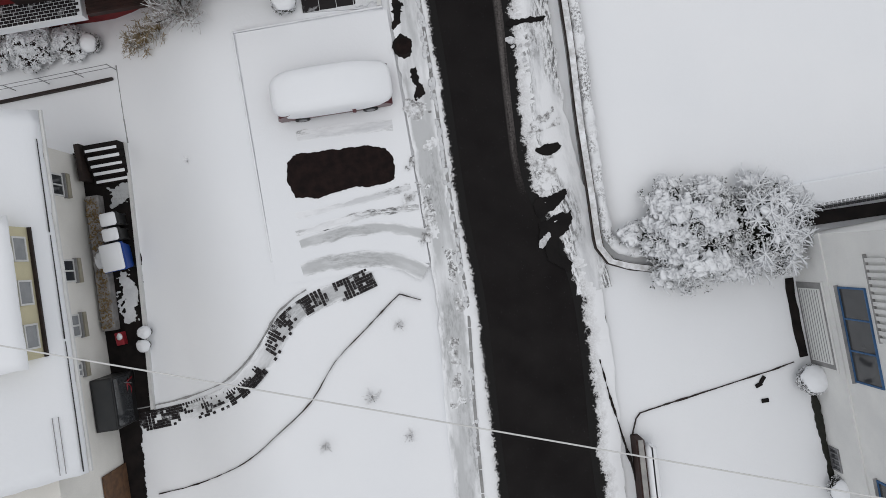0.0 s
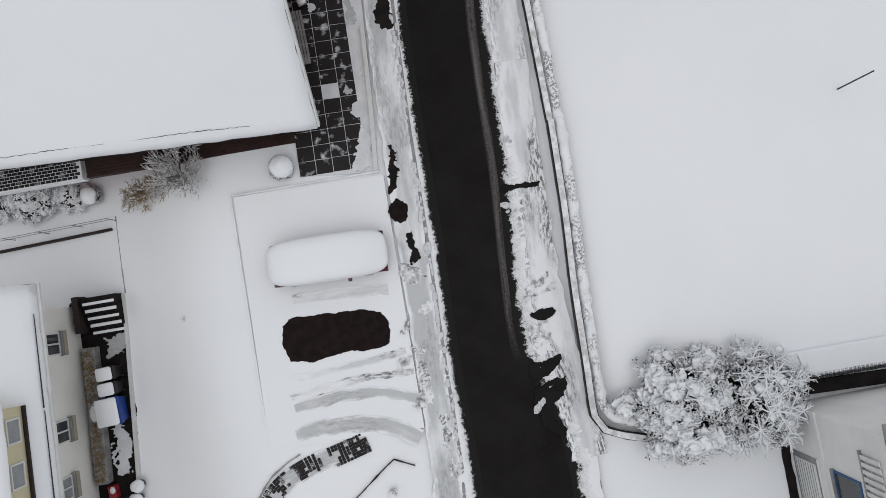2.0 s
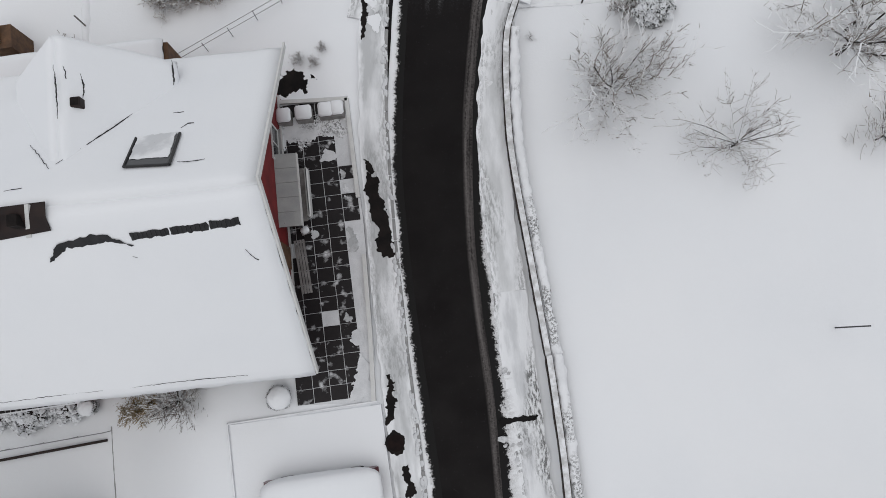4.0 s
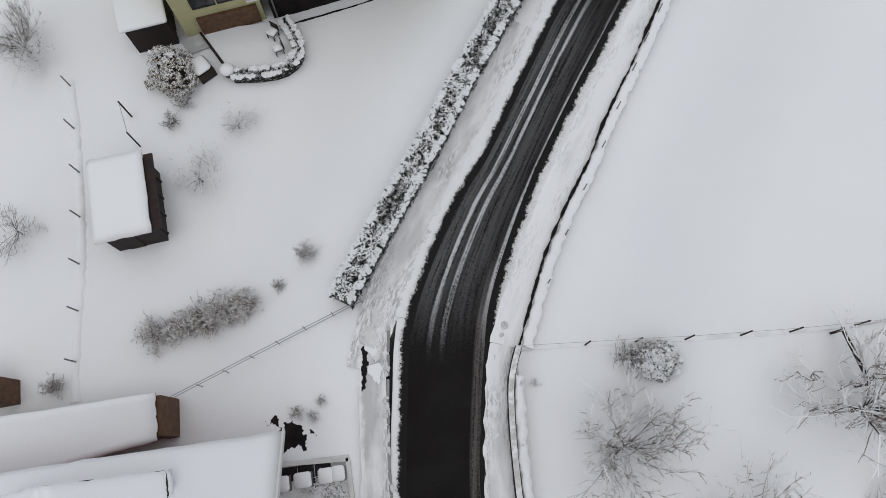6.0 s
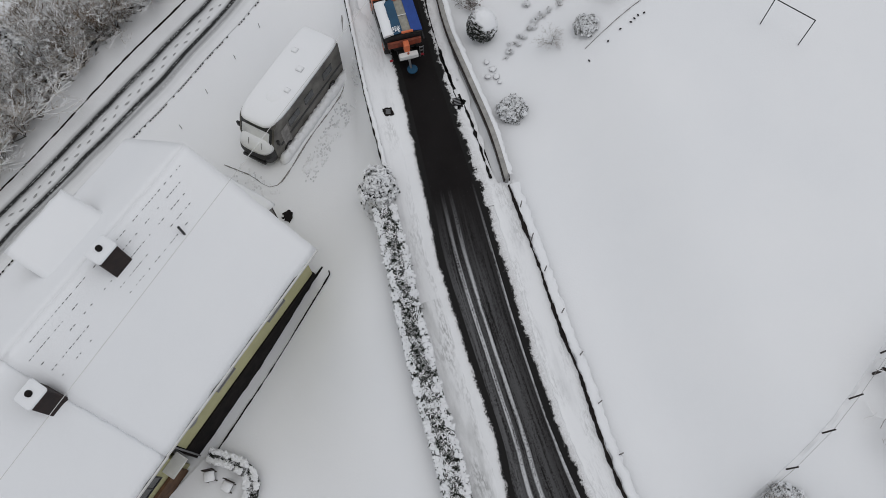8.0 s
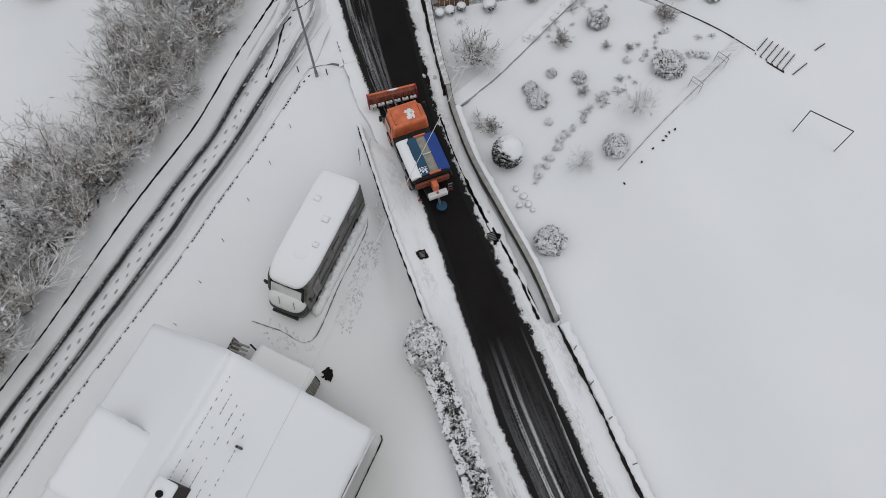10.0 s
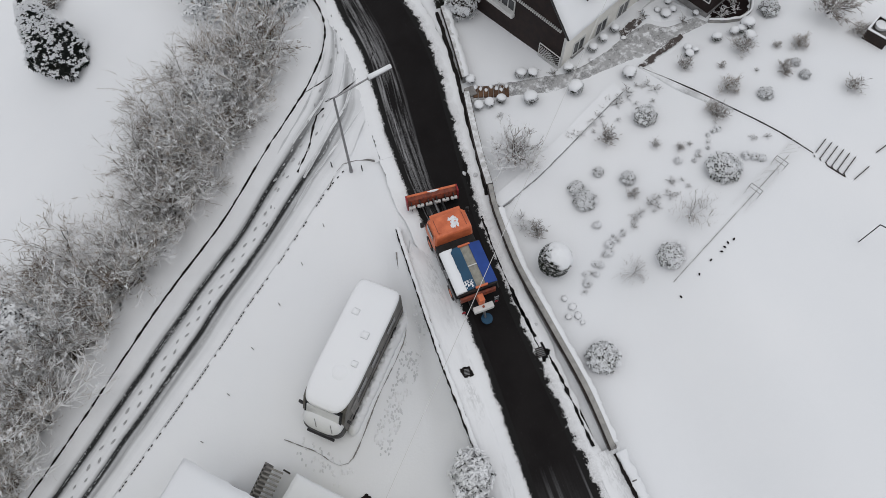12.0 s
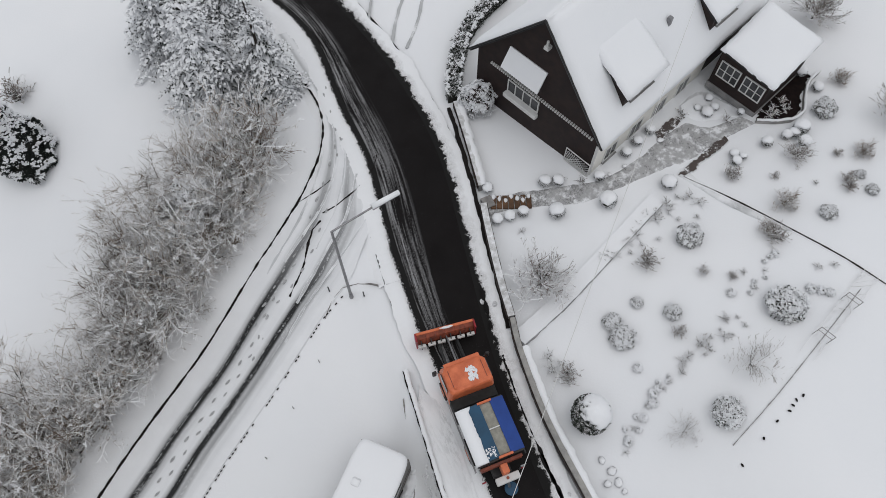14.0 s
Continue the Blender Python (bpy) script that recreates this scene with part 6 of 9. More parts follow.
wheelie_bin(-16.4, 5.45, 0.6, 0.72, DARK_METAL, "dark wheeled bin under a cushion of snow")
wheelie_bin(-16.4, 4.75, 0.58, 0.72, DARK_METAL, "dark wheeled bin under a cushion of snow")
wheelie_bin(-16.5, 3.72, 1.25, 1.0, BLUE_TARP, "large blue wheeled bin under a square cushion of snow")
for k, (x, y) in enumerate(((-15.95, 0.1), (-16.1, -0.5))):
    pot = thing("flower_pot", x, y, -2.95, 0, "round flower pot heaped with snow in the yard", "flower pot", "yard pots")
    part("pot", Shape().tube((0, 0, 0), (0, 0, 0.4), 0.2, 0.27, 12), DARK_METAL, pot)
    part("snow_cap", Shape().blob((0, 0, 0.45), 0.33, 0.3, 0.2, k, 0.1, 6, 12), SNOW, pot, smooth=True)
crate = thing("red_crate", -17.15, 0.0, -2.95, 4, "red plastic crate with some snow beside the planter", "crate")
part("box", Shape().box(-0.18, -0.3, 0, 0.18, 0.3, 0.42, 0.03), RED, crate)
part("snow_cap", Shape().blob((0.02, 0.1, 0.42), 0.14, 0.15, 0.06, 4, 0.3, 4, 8), SNOW, crate, smooth=True)
bike = thing("bicycle", -17.0, -2.3, -2.95, 80, "red bicycle leaning in the dark yard", "bicycle")
for x in (-0.5, 0.5):
    s = Shape()
    for k in range(14):
        a, b = 2 * math.pi * k / 14, 2 * math.pi * (k + 1) / 14
        s.tube((x + 0.31 * math.cos(a), 0, 0.33 + 0.31 * math.sin(a)), (x + 0.31 * math.cos(b), 0, 0.33 + 0.31 * math.sin(b)), 0.022, None, 5)
    part("wheel", s, RUBBER, bike)
part("frame", Shape().tube((-0.5, 0, 0.33), (-0.15, 0, 0.75), 0.03).tube((-0.15, 0, 0.75), (0.35, 0, 0.78), 0.03).tube((0.35, 0, 0.78), (0.0, 0, 0.35), 0.03).tube((0.0, 0, 0.35), (-0.5, 0, 0.33), 0.03).tube((0.35, 0, 0.78), (0.5, 0, 0.33), 0.03), RED, bike)
part("handlebar", Shape().tube((0.33, -0.28, 0.98), (0.33, 0.28, 0.98), 0.02).tube((0.35, 0, 0.75), (0.33, 0, 0.98), 0.02), METAL, bike)
part("saddle", Shape().box(-0.28, -0.07, 0.86, 0.0, 0.07, 0.93, 0.03), RUBBER, bike)


def rail_fence(line, height, gap, label, posts_mat=METAL, rails=2):
    f = tagged(new("rail_fence"), label, "fence", kind="structure")
    for a, b in zip(line, line[1:]):
        for k in range(rails):
            z = height * (k + 1) / rails
            part("rail", Shape().tube((*a, land(*a) + z), (*b, land(*b) + z), 0.015, None, 5), posts_mat, f)
    for x, y, d, tx, ty in along(line, gap):
        part("post", Shape().tube((x, y, land(x, y) - 0.2), (x, y, land(x, y) + height + 0.05), 0.022, None, 6), posts_mat, f)


rail_fence([(-23.5, 12.3), (-15.4, 12.5)], 0.95, 1.5, "thin metal railing above the sunken yard")
strip("lawn_edge", [(-15.36, 12.7), (-15.39, 11.4), (-15.41, 9.0)], 0.02, 0.05, 0.2, KERB, "thin edging between lawn and sunken yard", "edging", follow=True, broken=0.8)
strip("yard_edge", [(-21.5, 11.9), (-15.6, 12.1)], 0.06, -2.8, 0.3, DARK_WOOD, "dark edge board under the railing", "edging")


# ---- south-east: grey house and forecourt ----
def grey_house():
    """Local x to the east from the west wall; y north, 0 at the north wall."""
    h = thing("grey_house", 12.9, -0.55, 0.0, 0.6, "pale grey rendered house with blue window frames and a garage door", "house")
    part("wall", Shape().box(0, -16, -0.3, 9, 0, 6.7), GREY_WALL, h)
    part("recess", Shape().box(-0.02, -5.5, -0.1, 0.03, -1.95, 1.95), CONCRETE, h)
    gar = part("garage_door", Shape().box(-0.05, -5.3, 0.15, 0.0, -2.2, 1.75, 0.01), GREY_WALL, h, "pale ribbed garage door")
    for k in range(8):
        part("rib", Shape().box(-0.065, -5.25, 0.25 + k * 0.19, -0.052, -2.25, 0.27 + k * 0.19), METAL, gar)
    part("lintel", Shape().box(-0.06, -5.6, 1.95, 0.0, -1.9, 2.05, 0.01), GREY_WALL, h)
    window_in(h, 0, -3.9, 3.1, 3.7, 1.7, 180, BLUE_PAINT, GLASS, 2, True)
    window_in(h, 0, -10.8, 3.2, 2.6, 1.5, 180, BLUE_PAINT, GLASS, 2, True)
    window_in(h, 0, -9.5, 0.1, 1.0, 0.7, 180, METAL, GLASS, 3, False)
    part("band", Shape().box(-0.06, -16, 2.42, 0, 0.05, 2.50), GREY_WALL, h)
    part("roof", Shape().box(0.02, -16.3, 6.7, 9.3, 0.4, 6.85, 0.02), CONCRETE, h)
    part("roof_snow", Shape().box(0.1, -16.2, 6.85, 9.2, 0.3, 7.05, 0.08), SNOW, h, "thick smooth snow")
    bal = part("balcony", Shape().box(-0.12, -4.0, 5.15, 0.0, -0.8, 5.22, 0.01), CONCRETE, h, "grey balcony")
    for k in range(12):
        part("slat", Shape().box(-0.1, -3.95 + k * 0.26, 5.22, -0.06, -3.8 + k * 0.26, 6.3), TRIM, bal)


grey_house()
strip("dark_trench", [(13.2, 0.05), (18.5, -0.1)], 0.28, 0.66, 0.6, BLACK, "dark gap beside the house wall", "gap")
ledge = tagged(new("tile_ledge"), "snowy wall top edged with small dark tiles", "wall", kind="structure")
part("ledge_snow", Shape().box(11.5, 0.45, 0.4, 18.6, 1.6, 0.85, 0.1), SNOW, ledge)
tile_me = Shape().box(-0.075, -0.06, 0, 0.075, 0.06, 0.05, 0.01).mesh("edge_tile", TILE_ROOF)
for k in range(30):
    for row in range(2):
        ob = new("edge_tile", tile_me)
        ob.parent = ledge
        ob.matrix_world = pose(13.3 + k * 0.175, 0.42 + row * 0.15, 0.80, 0, 0, 0)
strip("forecourt_edge", [(4.85, -7.8), (5.15, -7.05), (5.35, -6.85), (6.95, -6.62), (8.6, -6.4), (10.2, -6.17), (11.3, -6.02), (12.2, -5.85)], 0.018, 0.05, 0.2, DARK_WOOD, "thin dark drain line across the snowy forecourt", "edging", broken=0.9)
# shadow at the garage wall foot, laid as a black strip
strip("wall_foot", [(12.62, -2.3), (12.6, -4.0), (12.66, -5.7)], 0.17, 0.05, 0.2, BLACK, "black strip painting the shadow at the foot of the garage wall", "gap", ragged=0.05, seed=3)
strip("wall_foot", [(12.78, -7.4), (12.85, -9.5), (12.95, -12.5), (12.95, -15.5)], 0.11, 0.06, 0.2, HEDGE_CORE, "dark ivy creeping along the foot of the house wall", "ivy", broken=0.6, seed=6)
strip("verge_line", [(4.05, -4.3), (4.2, -5.9), (4.4, -7.4), (4.7, -9.6), (5.0, -13)], 0.03, 0.14, 0.2, BLACK, "broken dark line of a buried kerb beside the forecourt", "kerb", broken=1.2, seed=4)
gp = thing("gate_pillar", 4.9, -9.2, 0, -4, "low brown gate wall with pale coping and snow", "gate wall")
part("pillar_body", Shape().box(-0.22, -1.6, -0.1, 0.12, 1.5, 0.9, 0.03), DECK, gp)
part("coping", Shape().box(-0.16, -1.62, 0.9, 0.05, 1.5, 0.97, 0.01), PALE_STONE, gp)
part("snow_cap", Shape().box(0.14, -1.5, 0.3, 0.62, 1.25, 0.95, 0.15), SNOW, gp, "long cushion of snow", smooth=True)
for x, y, r in ((10.55, -6.55, 20), (10.75, -6.35, 50), (10.7, -7.25, 0)):
    single("stepping_stone", Shape().box(-0.16, -0.09, 0, 0.16, 0.09, 0.04, 0.02), BLACK, "dark stepping stone bare of snow", "stone", "forecourt stones", at=pose(x, y, land(x, y), 0, 0, r))

# trodden snow fraying across the joints of pavement and verge at the bend
rnd_j = random.Random(77)
for k in range(6):
    x, y = rnd_j.choice([(-0.35, 29.9), (0.1, 31.0)])
    x, y = x + rnd_j.uniform(-0.35, 0.35), y + rnd_j.uniform(-0.9, 0.9)
    r = rnd_j.uniform(0.18, 0.45)
    o = [(x + r * rnd_j.uniform(0.6, 1.3) * math.cos(a), y + 1.5 * r * rnd_j.uniform(0.6, 1.3) * math.sin(a)) for a in (0.1, 1.1, 2.2, 3.2, 4.3, 5.3)]
    ragged_patch("trodden_snow", o, 0.121 + 0.004 * k, (SLUSH_WHITE, PAVE_SNOW, SNOW)[k % 3], "trodden grey snow scuffed across the pavement", "snow", 80 + k, 0.12)


# ---- red house: roof openings, terrace ----
def on_red_roof(x, y, lift=0.0):
    """Height of the snow on the red house's roof at its own x, y."""
    return 9.05 - (0.823 if y > -0.55 else 0.968) * abs(y + 0.55) + 0.31 + lift


def on_red_wing(x, y, lift=0.0):
    return 7.72 - 1.02 * abs(x + 6.75) + 0.33 + lift


def roof_mark(name, outline, mat, lift, label="", height=on_red_roof, parent=RED_HOUSE, thick=0.05):
    s = Shape().loft(rings=[[(x, y, height(x, y, lift - thick)) for x, y in outline], [(x, y, height(x, y, lift)) for x, y in outline]])
    return part(name, s, mat, parent, label)


def ragged_outline(pts, rough, seed):
    out = []
    for x, y, d, tx, ty in along(list(pts) + [pts[0]], 0.07)[:-1]:
        o = rough * wobble(x, y, 4.0, seed)
        out.append((x + ty * o, y - tx * o))
    return out


# bare tiles where the snow has slid below the ridge
for k, (x0, x1, y0, y1) in enumerate(((-4.16, -2.9, -1.74, -1.52), (-2.86, -1.63, -1.72, -1.49), (-1.55, -0.55, -1.68, -1.44))):
    bare = roof_mark("bare_tiles", ragged_outline([(x0, y0), (x1, y0 + 0.02), (x1, y1), (x0, y1 - 0.02)], 0.06, k), TILE_ROOF, 0.03, "dark ribbed tiles bared by a snow slide")
    for i in range(int((x1 - x0) / 0.15)):
        xx = x0 + 0.08 + i * 0.15
        part("tile_rib", Shape().tube((xx, y0 + 0.03, on_red_roof(xx, y0 + 0.03, 0.035)), (xx, y1 - 0.03, on_red_roof(xx, y1 - 0.03, 0.035)), 0.022, None, 5), DARK_METAL, bare)
roof_mark("bare_tiles", ragged_outline([(-7.06, -2.11), (-6.71, -1.97), (-6.3, -1.76), (-5.76, -1.78), (-5.02, -1.70), (-4.47, -1.82), (-4.2, -1.92), (-4.93, -1.5), (-5.53, -1.49), (-6.55, -1.66)], 0.07, 5), TILE_ROOF, 0.03, "dark ribbed tiles bared by a snow slide")
# dark chimney well below the ridge
well = roof_mark("chimney", [(-9.2, -1.42), (-6.5, -1.25), (-6.45, -0.85), (-6.34, -0.44), (-9.0, -0.5)], BROWN_WALL, 0.10, "low dark chimney block with a white bar")
for x in (-7.36, -8.2):
    part("flue", Shape().box(x - 0.16, -1.12, 8.9, x + 0.16, -0.74, 9.42, 0.02), BLACK, well)
part("cap_bar", Shape().solid([(-7.36, -1.38, 8.6), (-7.22, -1.38, 8.6), (-6.78, -0.5, 9.2), (-6.9, -0.5, 9.2)], [(-7.36, -1.38, 8.64), (-7.22, -1.38, 8.64), (-6.78, -0.5, 9.5), (-6.9, -0.5, 9.5)]), TRIM, well)
# roof window, its low end cleared
sky_o = [(-4.27, 0.72), (-2.72, 0.6), (-2.74, 2.07), (-4.28, 2.07)]
skyl = roof_mark("roof_window", sky_o, GLASS, 0.03, "roof window half covered by grey snow")
for a, b, r in ((0, 1, 0.05), (1, 2, 0.06), (3, 0, 0.045)):
    pa, pb = sky_o[a], sky_o[b]
    part("frame", Shape().tube((*pa, on_red_roof(*pa, 0.05)), (*pb, on_red_roof(*pb, 0.05)), r, None, 6), DARK_METAL, skyl)
part("snow_patch", Shape().loft(rings=[[(x, y, on_red_roof(x, y, z)) for x, y in ragged_outline([(-4.18, 1.05), (-2.84, 0.95), (-2.86, 2.14), (-4.2, 2.14)], 0.05, 4)] for z in (0.0, 0.055)]), SLUSH, skyl, "thin grey snow")
vent = part("roof_vent", Shape().box(-6.38, 3.3, 6.7, -6.0, 3.67, 7.62, 0.03), BROWN_WALL, RED_HOUSE, "small dark roof vent")
part("vent_mouth", Shape().box(-6.32, 3.36, 7.62, -6.06, 3.61, 7.64), BLACK, vent)
# cracks in the snow along hidden edges
for pts, height, r in (([(-8.12, 2.32), (-7.6, 1.8), (-6.9, 1.02)], on_red_roof, 0.02), ([(-6.76, 1.21), (-6.4, 1.6), (-5.93, 2.1), (-5.31, 2.81), (-4.69, 3.67)], on_red_roof, 0.035), ([(-6.68, 4.73), (-6.62, 3.78), (-6.63, 2.8)], on_red_wing, 0.03), ([(-6.44, 4.79), (-6.41, 4.3)], on_red_wing, 0.03), ([(-6.08, 4.6), (-6.0, 4.2), (-6.03, 3.7)], on_red_wing, 0.035),
                       ([(-3.29, 3.23), (-2.93, 3.22)], on_red_roof, 0.02), ([(-2.78, 2.38), (-2.6, 2.56), (-2.38, 2.57)], on_red_roof, 0.03), ([(-2.5, 0.73), (-2.1, 0.66), (-1.59, 0.69)], on_red_roof, 0.02), ([(-8.0, 0.24), (-7.46, 0.28)], on_red_roof, 0.025), ([(-4.38, -2.22), (-4.23, -2.26)], on_red_roof, 0.03), ([(-0.66, -2.37), (-0.5, -2.6), (-0.32, -2.72)], on_red_roof, 0.025), ([(-3.72, 5.9), (-3.68, 4.9)], on_red_wing, 0.04), ([(-12.5, -6.55), (-9.0, -6.5), (-7.6, -6.52)], on_red_roof, 0.015), ([(-6.6, -6.52), (-4.2, -6.5), (-2.0, -6.55)], on_red_roof, 0.015)):
    s = Shape()
    run = along(pts, 0.11)
    for k, (a, b) in enumerate(zip(run, run[1:])):
        ja, jb = 0.03 * wobble(a[0], a[1], 6.0, 1), 0.03 * wobble(b[0], b[1], 6.0, 1)
        ra = r * max(0.15, min(1.0, 4 * min(k, len(run) - 1 - k) / len(run))) * (0.75 + 0.6 * wobble(a[0], a[1], 5.0, 8))
        pa, pb = (a[0] + ja, a[1] + ja), (b[0] + jb, b[1] + jb)
        s.tube((*pa, height(*pa, 0.0)), (*pb, height(*pb, 0.0)), max(0.008, ra), max(0.008, ra), 4)
    part("crack_and_shade_line", s, TILE_ROOF, RED_HOUSE, "dark crack in the roof snow")
part("skirting", Shape().box(-0.74, -5.9, -0.1, -0.66, 5.9, 0.25), TRIM, RED_HOUSE)
door = part("door", Shape().box(-0.74, -2.2, 0.06, -0.68, -1.2, 2.1, 0.01), BROWN_WOOD, RED_HOUSE, "brown terrace door")
part("door_handle", Shape().tube((-0.66, -1.35, 1.05), (-0.6, -1.35, 1.05), 0.02), METAL, door)
window_in(RED_HOUSE, -0.74, -3.9, 0.9, 1.6, 1.2, 0, TRIM, GLASS, 1)
window_in(RED_HOUSE, -0.74, 3.2, 0.9, 1.6, 1.2, 0, TRIM, GLASS, 1)
part("south_boarding", Shape().box(-13, -6.14, -0.1, -0.8, -6.06, 2.6), BROWN_WALL, RED_HOUSE, "dark brown boarded south wall")

# brick strip south of the house
brick_court = tagged(new("brick_court"), "dark brick paving with snow in its joints beneath the eave", "paving", kind="structure")
part("bed", Shape().box(-20, 14.0, -0.5, -15.2, 16.3, 0.03), SNOW, brick_court)
brick_me = Shape().box(-0.105, -0.06, 0.0, 0.105, 0.06, 0.06, 0.01).mesh("brick", PAVER)
for j in range(9):
    for i in range(18):
        ob = new("brick", brick_me)
        ob.parent = brick_court
        ob.matrix_world = pose(-19.5 + i * 0.235 + (j % 2) * 0.117, 14.12 + j * 0.145, -0.012 + 0.003 * ((i * 7 + j * 3) % 4), 0, 0, 0)
deck = tagged(new("wooden_deck"), "dark wet wooden deck boards under the south eave", "deck", kind="structure")
for j in range(11):
    part("plank", Shape().box(-15.0, 14.02 + j * 0.15, -0.3, -5.75, 14.16 + j * 0.15, 0.05 - 0.004 * (j % 3), 0.008), DECK, deck)


def terrace():
    """Square dark slabs with snow in the joints, on a plinth."""
    base = tagged(new("terrace"), "terrace of dark wet square slabs with snow in the joints", "terrace", kind="structure")
    part("bed", Shape().prism([(-5.55, 12.45), (-2.55, 12.15), (-2.3, 14), (-1.98, 20), (-1.93, 26.05), (-5.4, 26.3)], -0.4, 0.045), BANK, base, "snow-filled joints")
    me = Shape().box(-0.358, -0.312, 0, 0.358, 0.312, 0.05, 0.008).mesh("slab", PAVER)
    rnd = random.Random(5)
    for j in range(21):
        y = 12.78 + j * 0.645
        for i in range(5):
            x = -5.5 + i * 0.74 + (y - 12.5) * 0.012
            edge = -2.62 + (y - 12.2) * 0.045 if y < 20 else -2.12
            if x + 0.3 > edge:
                continue
            if rnd.random() < 0.04 or (y < 14 and i > 3):
                continue
            ob = new("slab", me)
            ob.parent = base
            ob.matrix_world = pose(x, y, 0.012 + rnd.uniform(-0.004, 0.004), rnd.uniform(-0.3, 0.3), rnd.uniform(-0.3, 0.3), -1.6 + rnd.uniform(-0.5, 0.5))
    for pts in ([(-5.4, 26.2), (-1.95, 25.85)], [(-1.98, 25.9), (-2.06, 21.2)], [(-2.14, 18.6), (-2.35, 15), (-2.58, 12.2)]):
        strip("border", pts, 0.09, 0.22, 0.5, TRIM, "low white border wall", "", parent=base)


terrace()
ragged_patch("terrace_snow", [(-3.6, 12.35), (-2.6, 12.25), (-2.5, 13.6), (-2.9, 14.4), (-3.3, 13.4)], 0.12, BANK, "heap of shovelled snow at the terrace corner", "snow", 3, 0.2, 0.05, 0.1)
ragged_patch("terrace_snow", [(-5.0, 24.0), (-2.3, 24.3), (-2.2, 25.4), (-5.1, 25.3)], 0.068, SLUSH_VERGE, "thin patchy snow on the terrace slabs", "snow", 5, 0.4, 0.05, 0.01)


for k, (x, y, rx, ry) in enumerate(((-3.0, 23.3, 0.5, 0.25), (-2.6, 21.9, 0.18, 0.5), (-4.2, 19.8, 0.12, 0.3), (-2.55, 19.2, 0.2, 0.5), (-2.6, 17.0, 0.16, 0.7), (-3.3, 15.9, 0.12, 0.25), (-2.9, 14.9, 0.2, 0.3))):
    o = [(x + rx * f * math.cos(a), y + ry * f * math.sin(a)) for a, f in ((0.2, 1.1), (1.0, 0.7), (1.9, 1.2), (2.8, 0.8), (3.7, 1.1), (4.6, 0.7), (5.5, 1.0))]
    ragged_patch("terrace_snow", o, 0.072 + 0.001 * (k % 3), SLUSH_GREY if k % 2 else BANK, "thin crust of trodden snow on the terrace slabs", "snow", 90 + k, 0.22, 0.04, 0.008)


def planter_box(x, y, w):
    p = thing("planter_box", x, y, 0.05, -2, "planter box under a square cushion of snow on the terrace", "planter", "terrace planters")
    part("box", Shape().box(-w / 2, -0.35, 0, w / 2, 0.3, 0.5, 0.03), GREY_WOOD, p)
    part("snow_cap", Shape().box(-w / 2 - 0.02, -0.34, 0.5, w / 2 + 0.02, 0.32, 0.72, 0.09), SNOW, p, "square cushion of snow", smooth=True)


for x, w in ((-4.85, 0.62), (-3.95, 0.72), (-2.95, 0.62), (-2.42, 0.55)):
    planter_box(x, 25.35, w)


def garden_swing():
    g = thing("garden_swing", -5.0, 21.6, 0.06, -2, "garden swing seat under a pale fabric canopy beside the red wall", "garden swing")
    for y in (-1.45, 1.45):
        part("leg", Shape().tube((-0.55, y, 0), (-0.1, y, 1.75), 0.035).tube((-0.1, y, 1.75), (0.6, y, 0), 0.035), DARK_METAL, g)
    s = Shape()
    for k in range(5):
        y0, y1 = -1.6 + k * 0.64, -1.6 + (k + 1) * 0.64
        s.solid([(-0.72, y0, 1.78), (0.62, y0, 1.62), (0.62, y1, 1.62), (-0.72, y1, 1.78)], [(-0.72, y0, 1.84), (0.62, y0, 1.67), (0.62, y1 - 0.012, 1.67), (-0.72, y1 - 0.012, 1.84)])
    part("canopy", s, grainy("pale_canopy_cloth", (0.45, 0.46, 0.45), (0.36, 0.37, 0.37), 1.2), g, "pale grey striped canopy")
    part("valance", Shape().box(0.60, -1.6, 1.4, 0.66, 1.6, 1.66), TRIM, g)
    part("seat", Shape().box(0.1, -1.2, 0.45, 0.75, 1.2, 0.62, 0.06), GREY_WOOD, g)
    part("backrest", Shape().box(0.78, -1.1, 0.5, 0.95, 1.1, 1.05, 0.06), TRIM, g, "snowy white backrest")


garden_swing()


def slat_bench():
    b = thing("slat_bench", -4.82, 18.4, 0.06, 2, "grey slatted wooden bench on the terrace", "bench")
    for k in range(4):
        part("slat", Shape().box(-0.24 + k * 0.125, -1.2, 0.42, -0.14 + k * 0.125, 1.2, 0.46, 0.008), GREY_WOOD, b)
    for y in (-1.0, 1.0):
        for x in (-0.2, 0.2):
            part("leg", Shape().box(x - 0.03, y - 0.03, 0, x + 0.03, y + 0.03, 0.42), DARK_METAL, b)


slat_bench()
st = thing("terrace_stool", -4.55, 20.0, 0.06, 15, "small stool with a lump of snow on the terrace", "stool")
part("seat", Shape().box(-0.2, -0.2, 0.38, 0.2, 0.2, 0.42, 0.02), GREY_WOOD, st)
for x in (-0.16, 0.16):
    for y in (-0.16, 0.16):
        part("leg", Shape().tube((x, y, 0), (x, y, 0.38), 0.02), DARK_METAL, st)
part("snow_cap", Shape().blob((0, 0, 0.45), 0.2, 0.18, 0.1, 3, 0.2, 5, 9), SNOW, st, smooth=True)
ragged_patch("bare_bed", [(-5.3, 26.6), (-4.0, 26.7), (-3.5, 27.2), (-4.2, 27.8), (-5.2, 28.2)], -0.02, BLACK, "dark flower bed under the eave free of snow", "flower bed", 8, 0.3, 0.05, 0.05, follow=True)
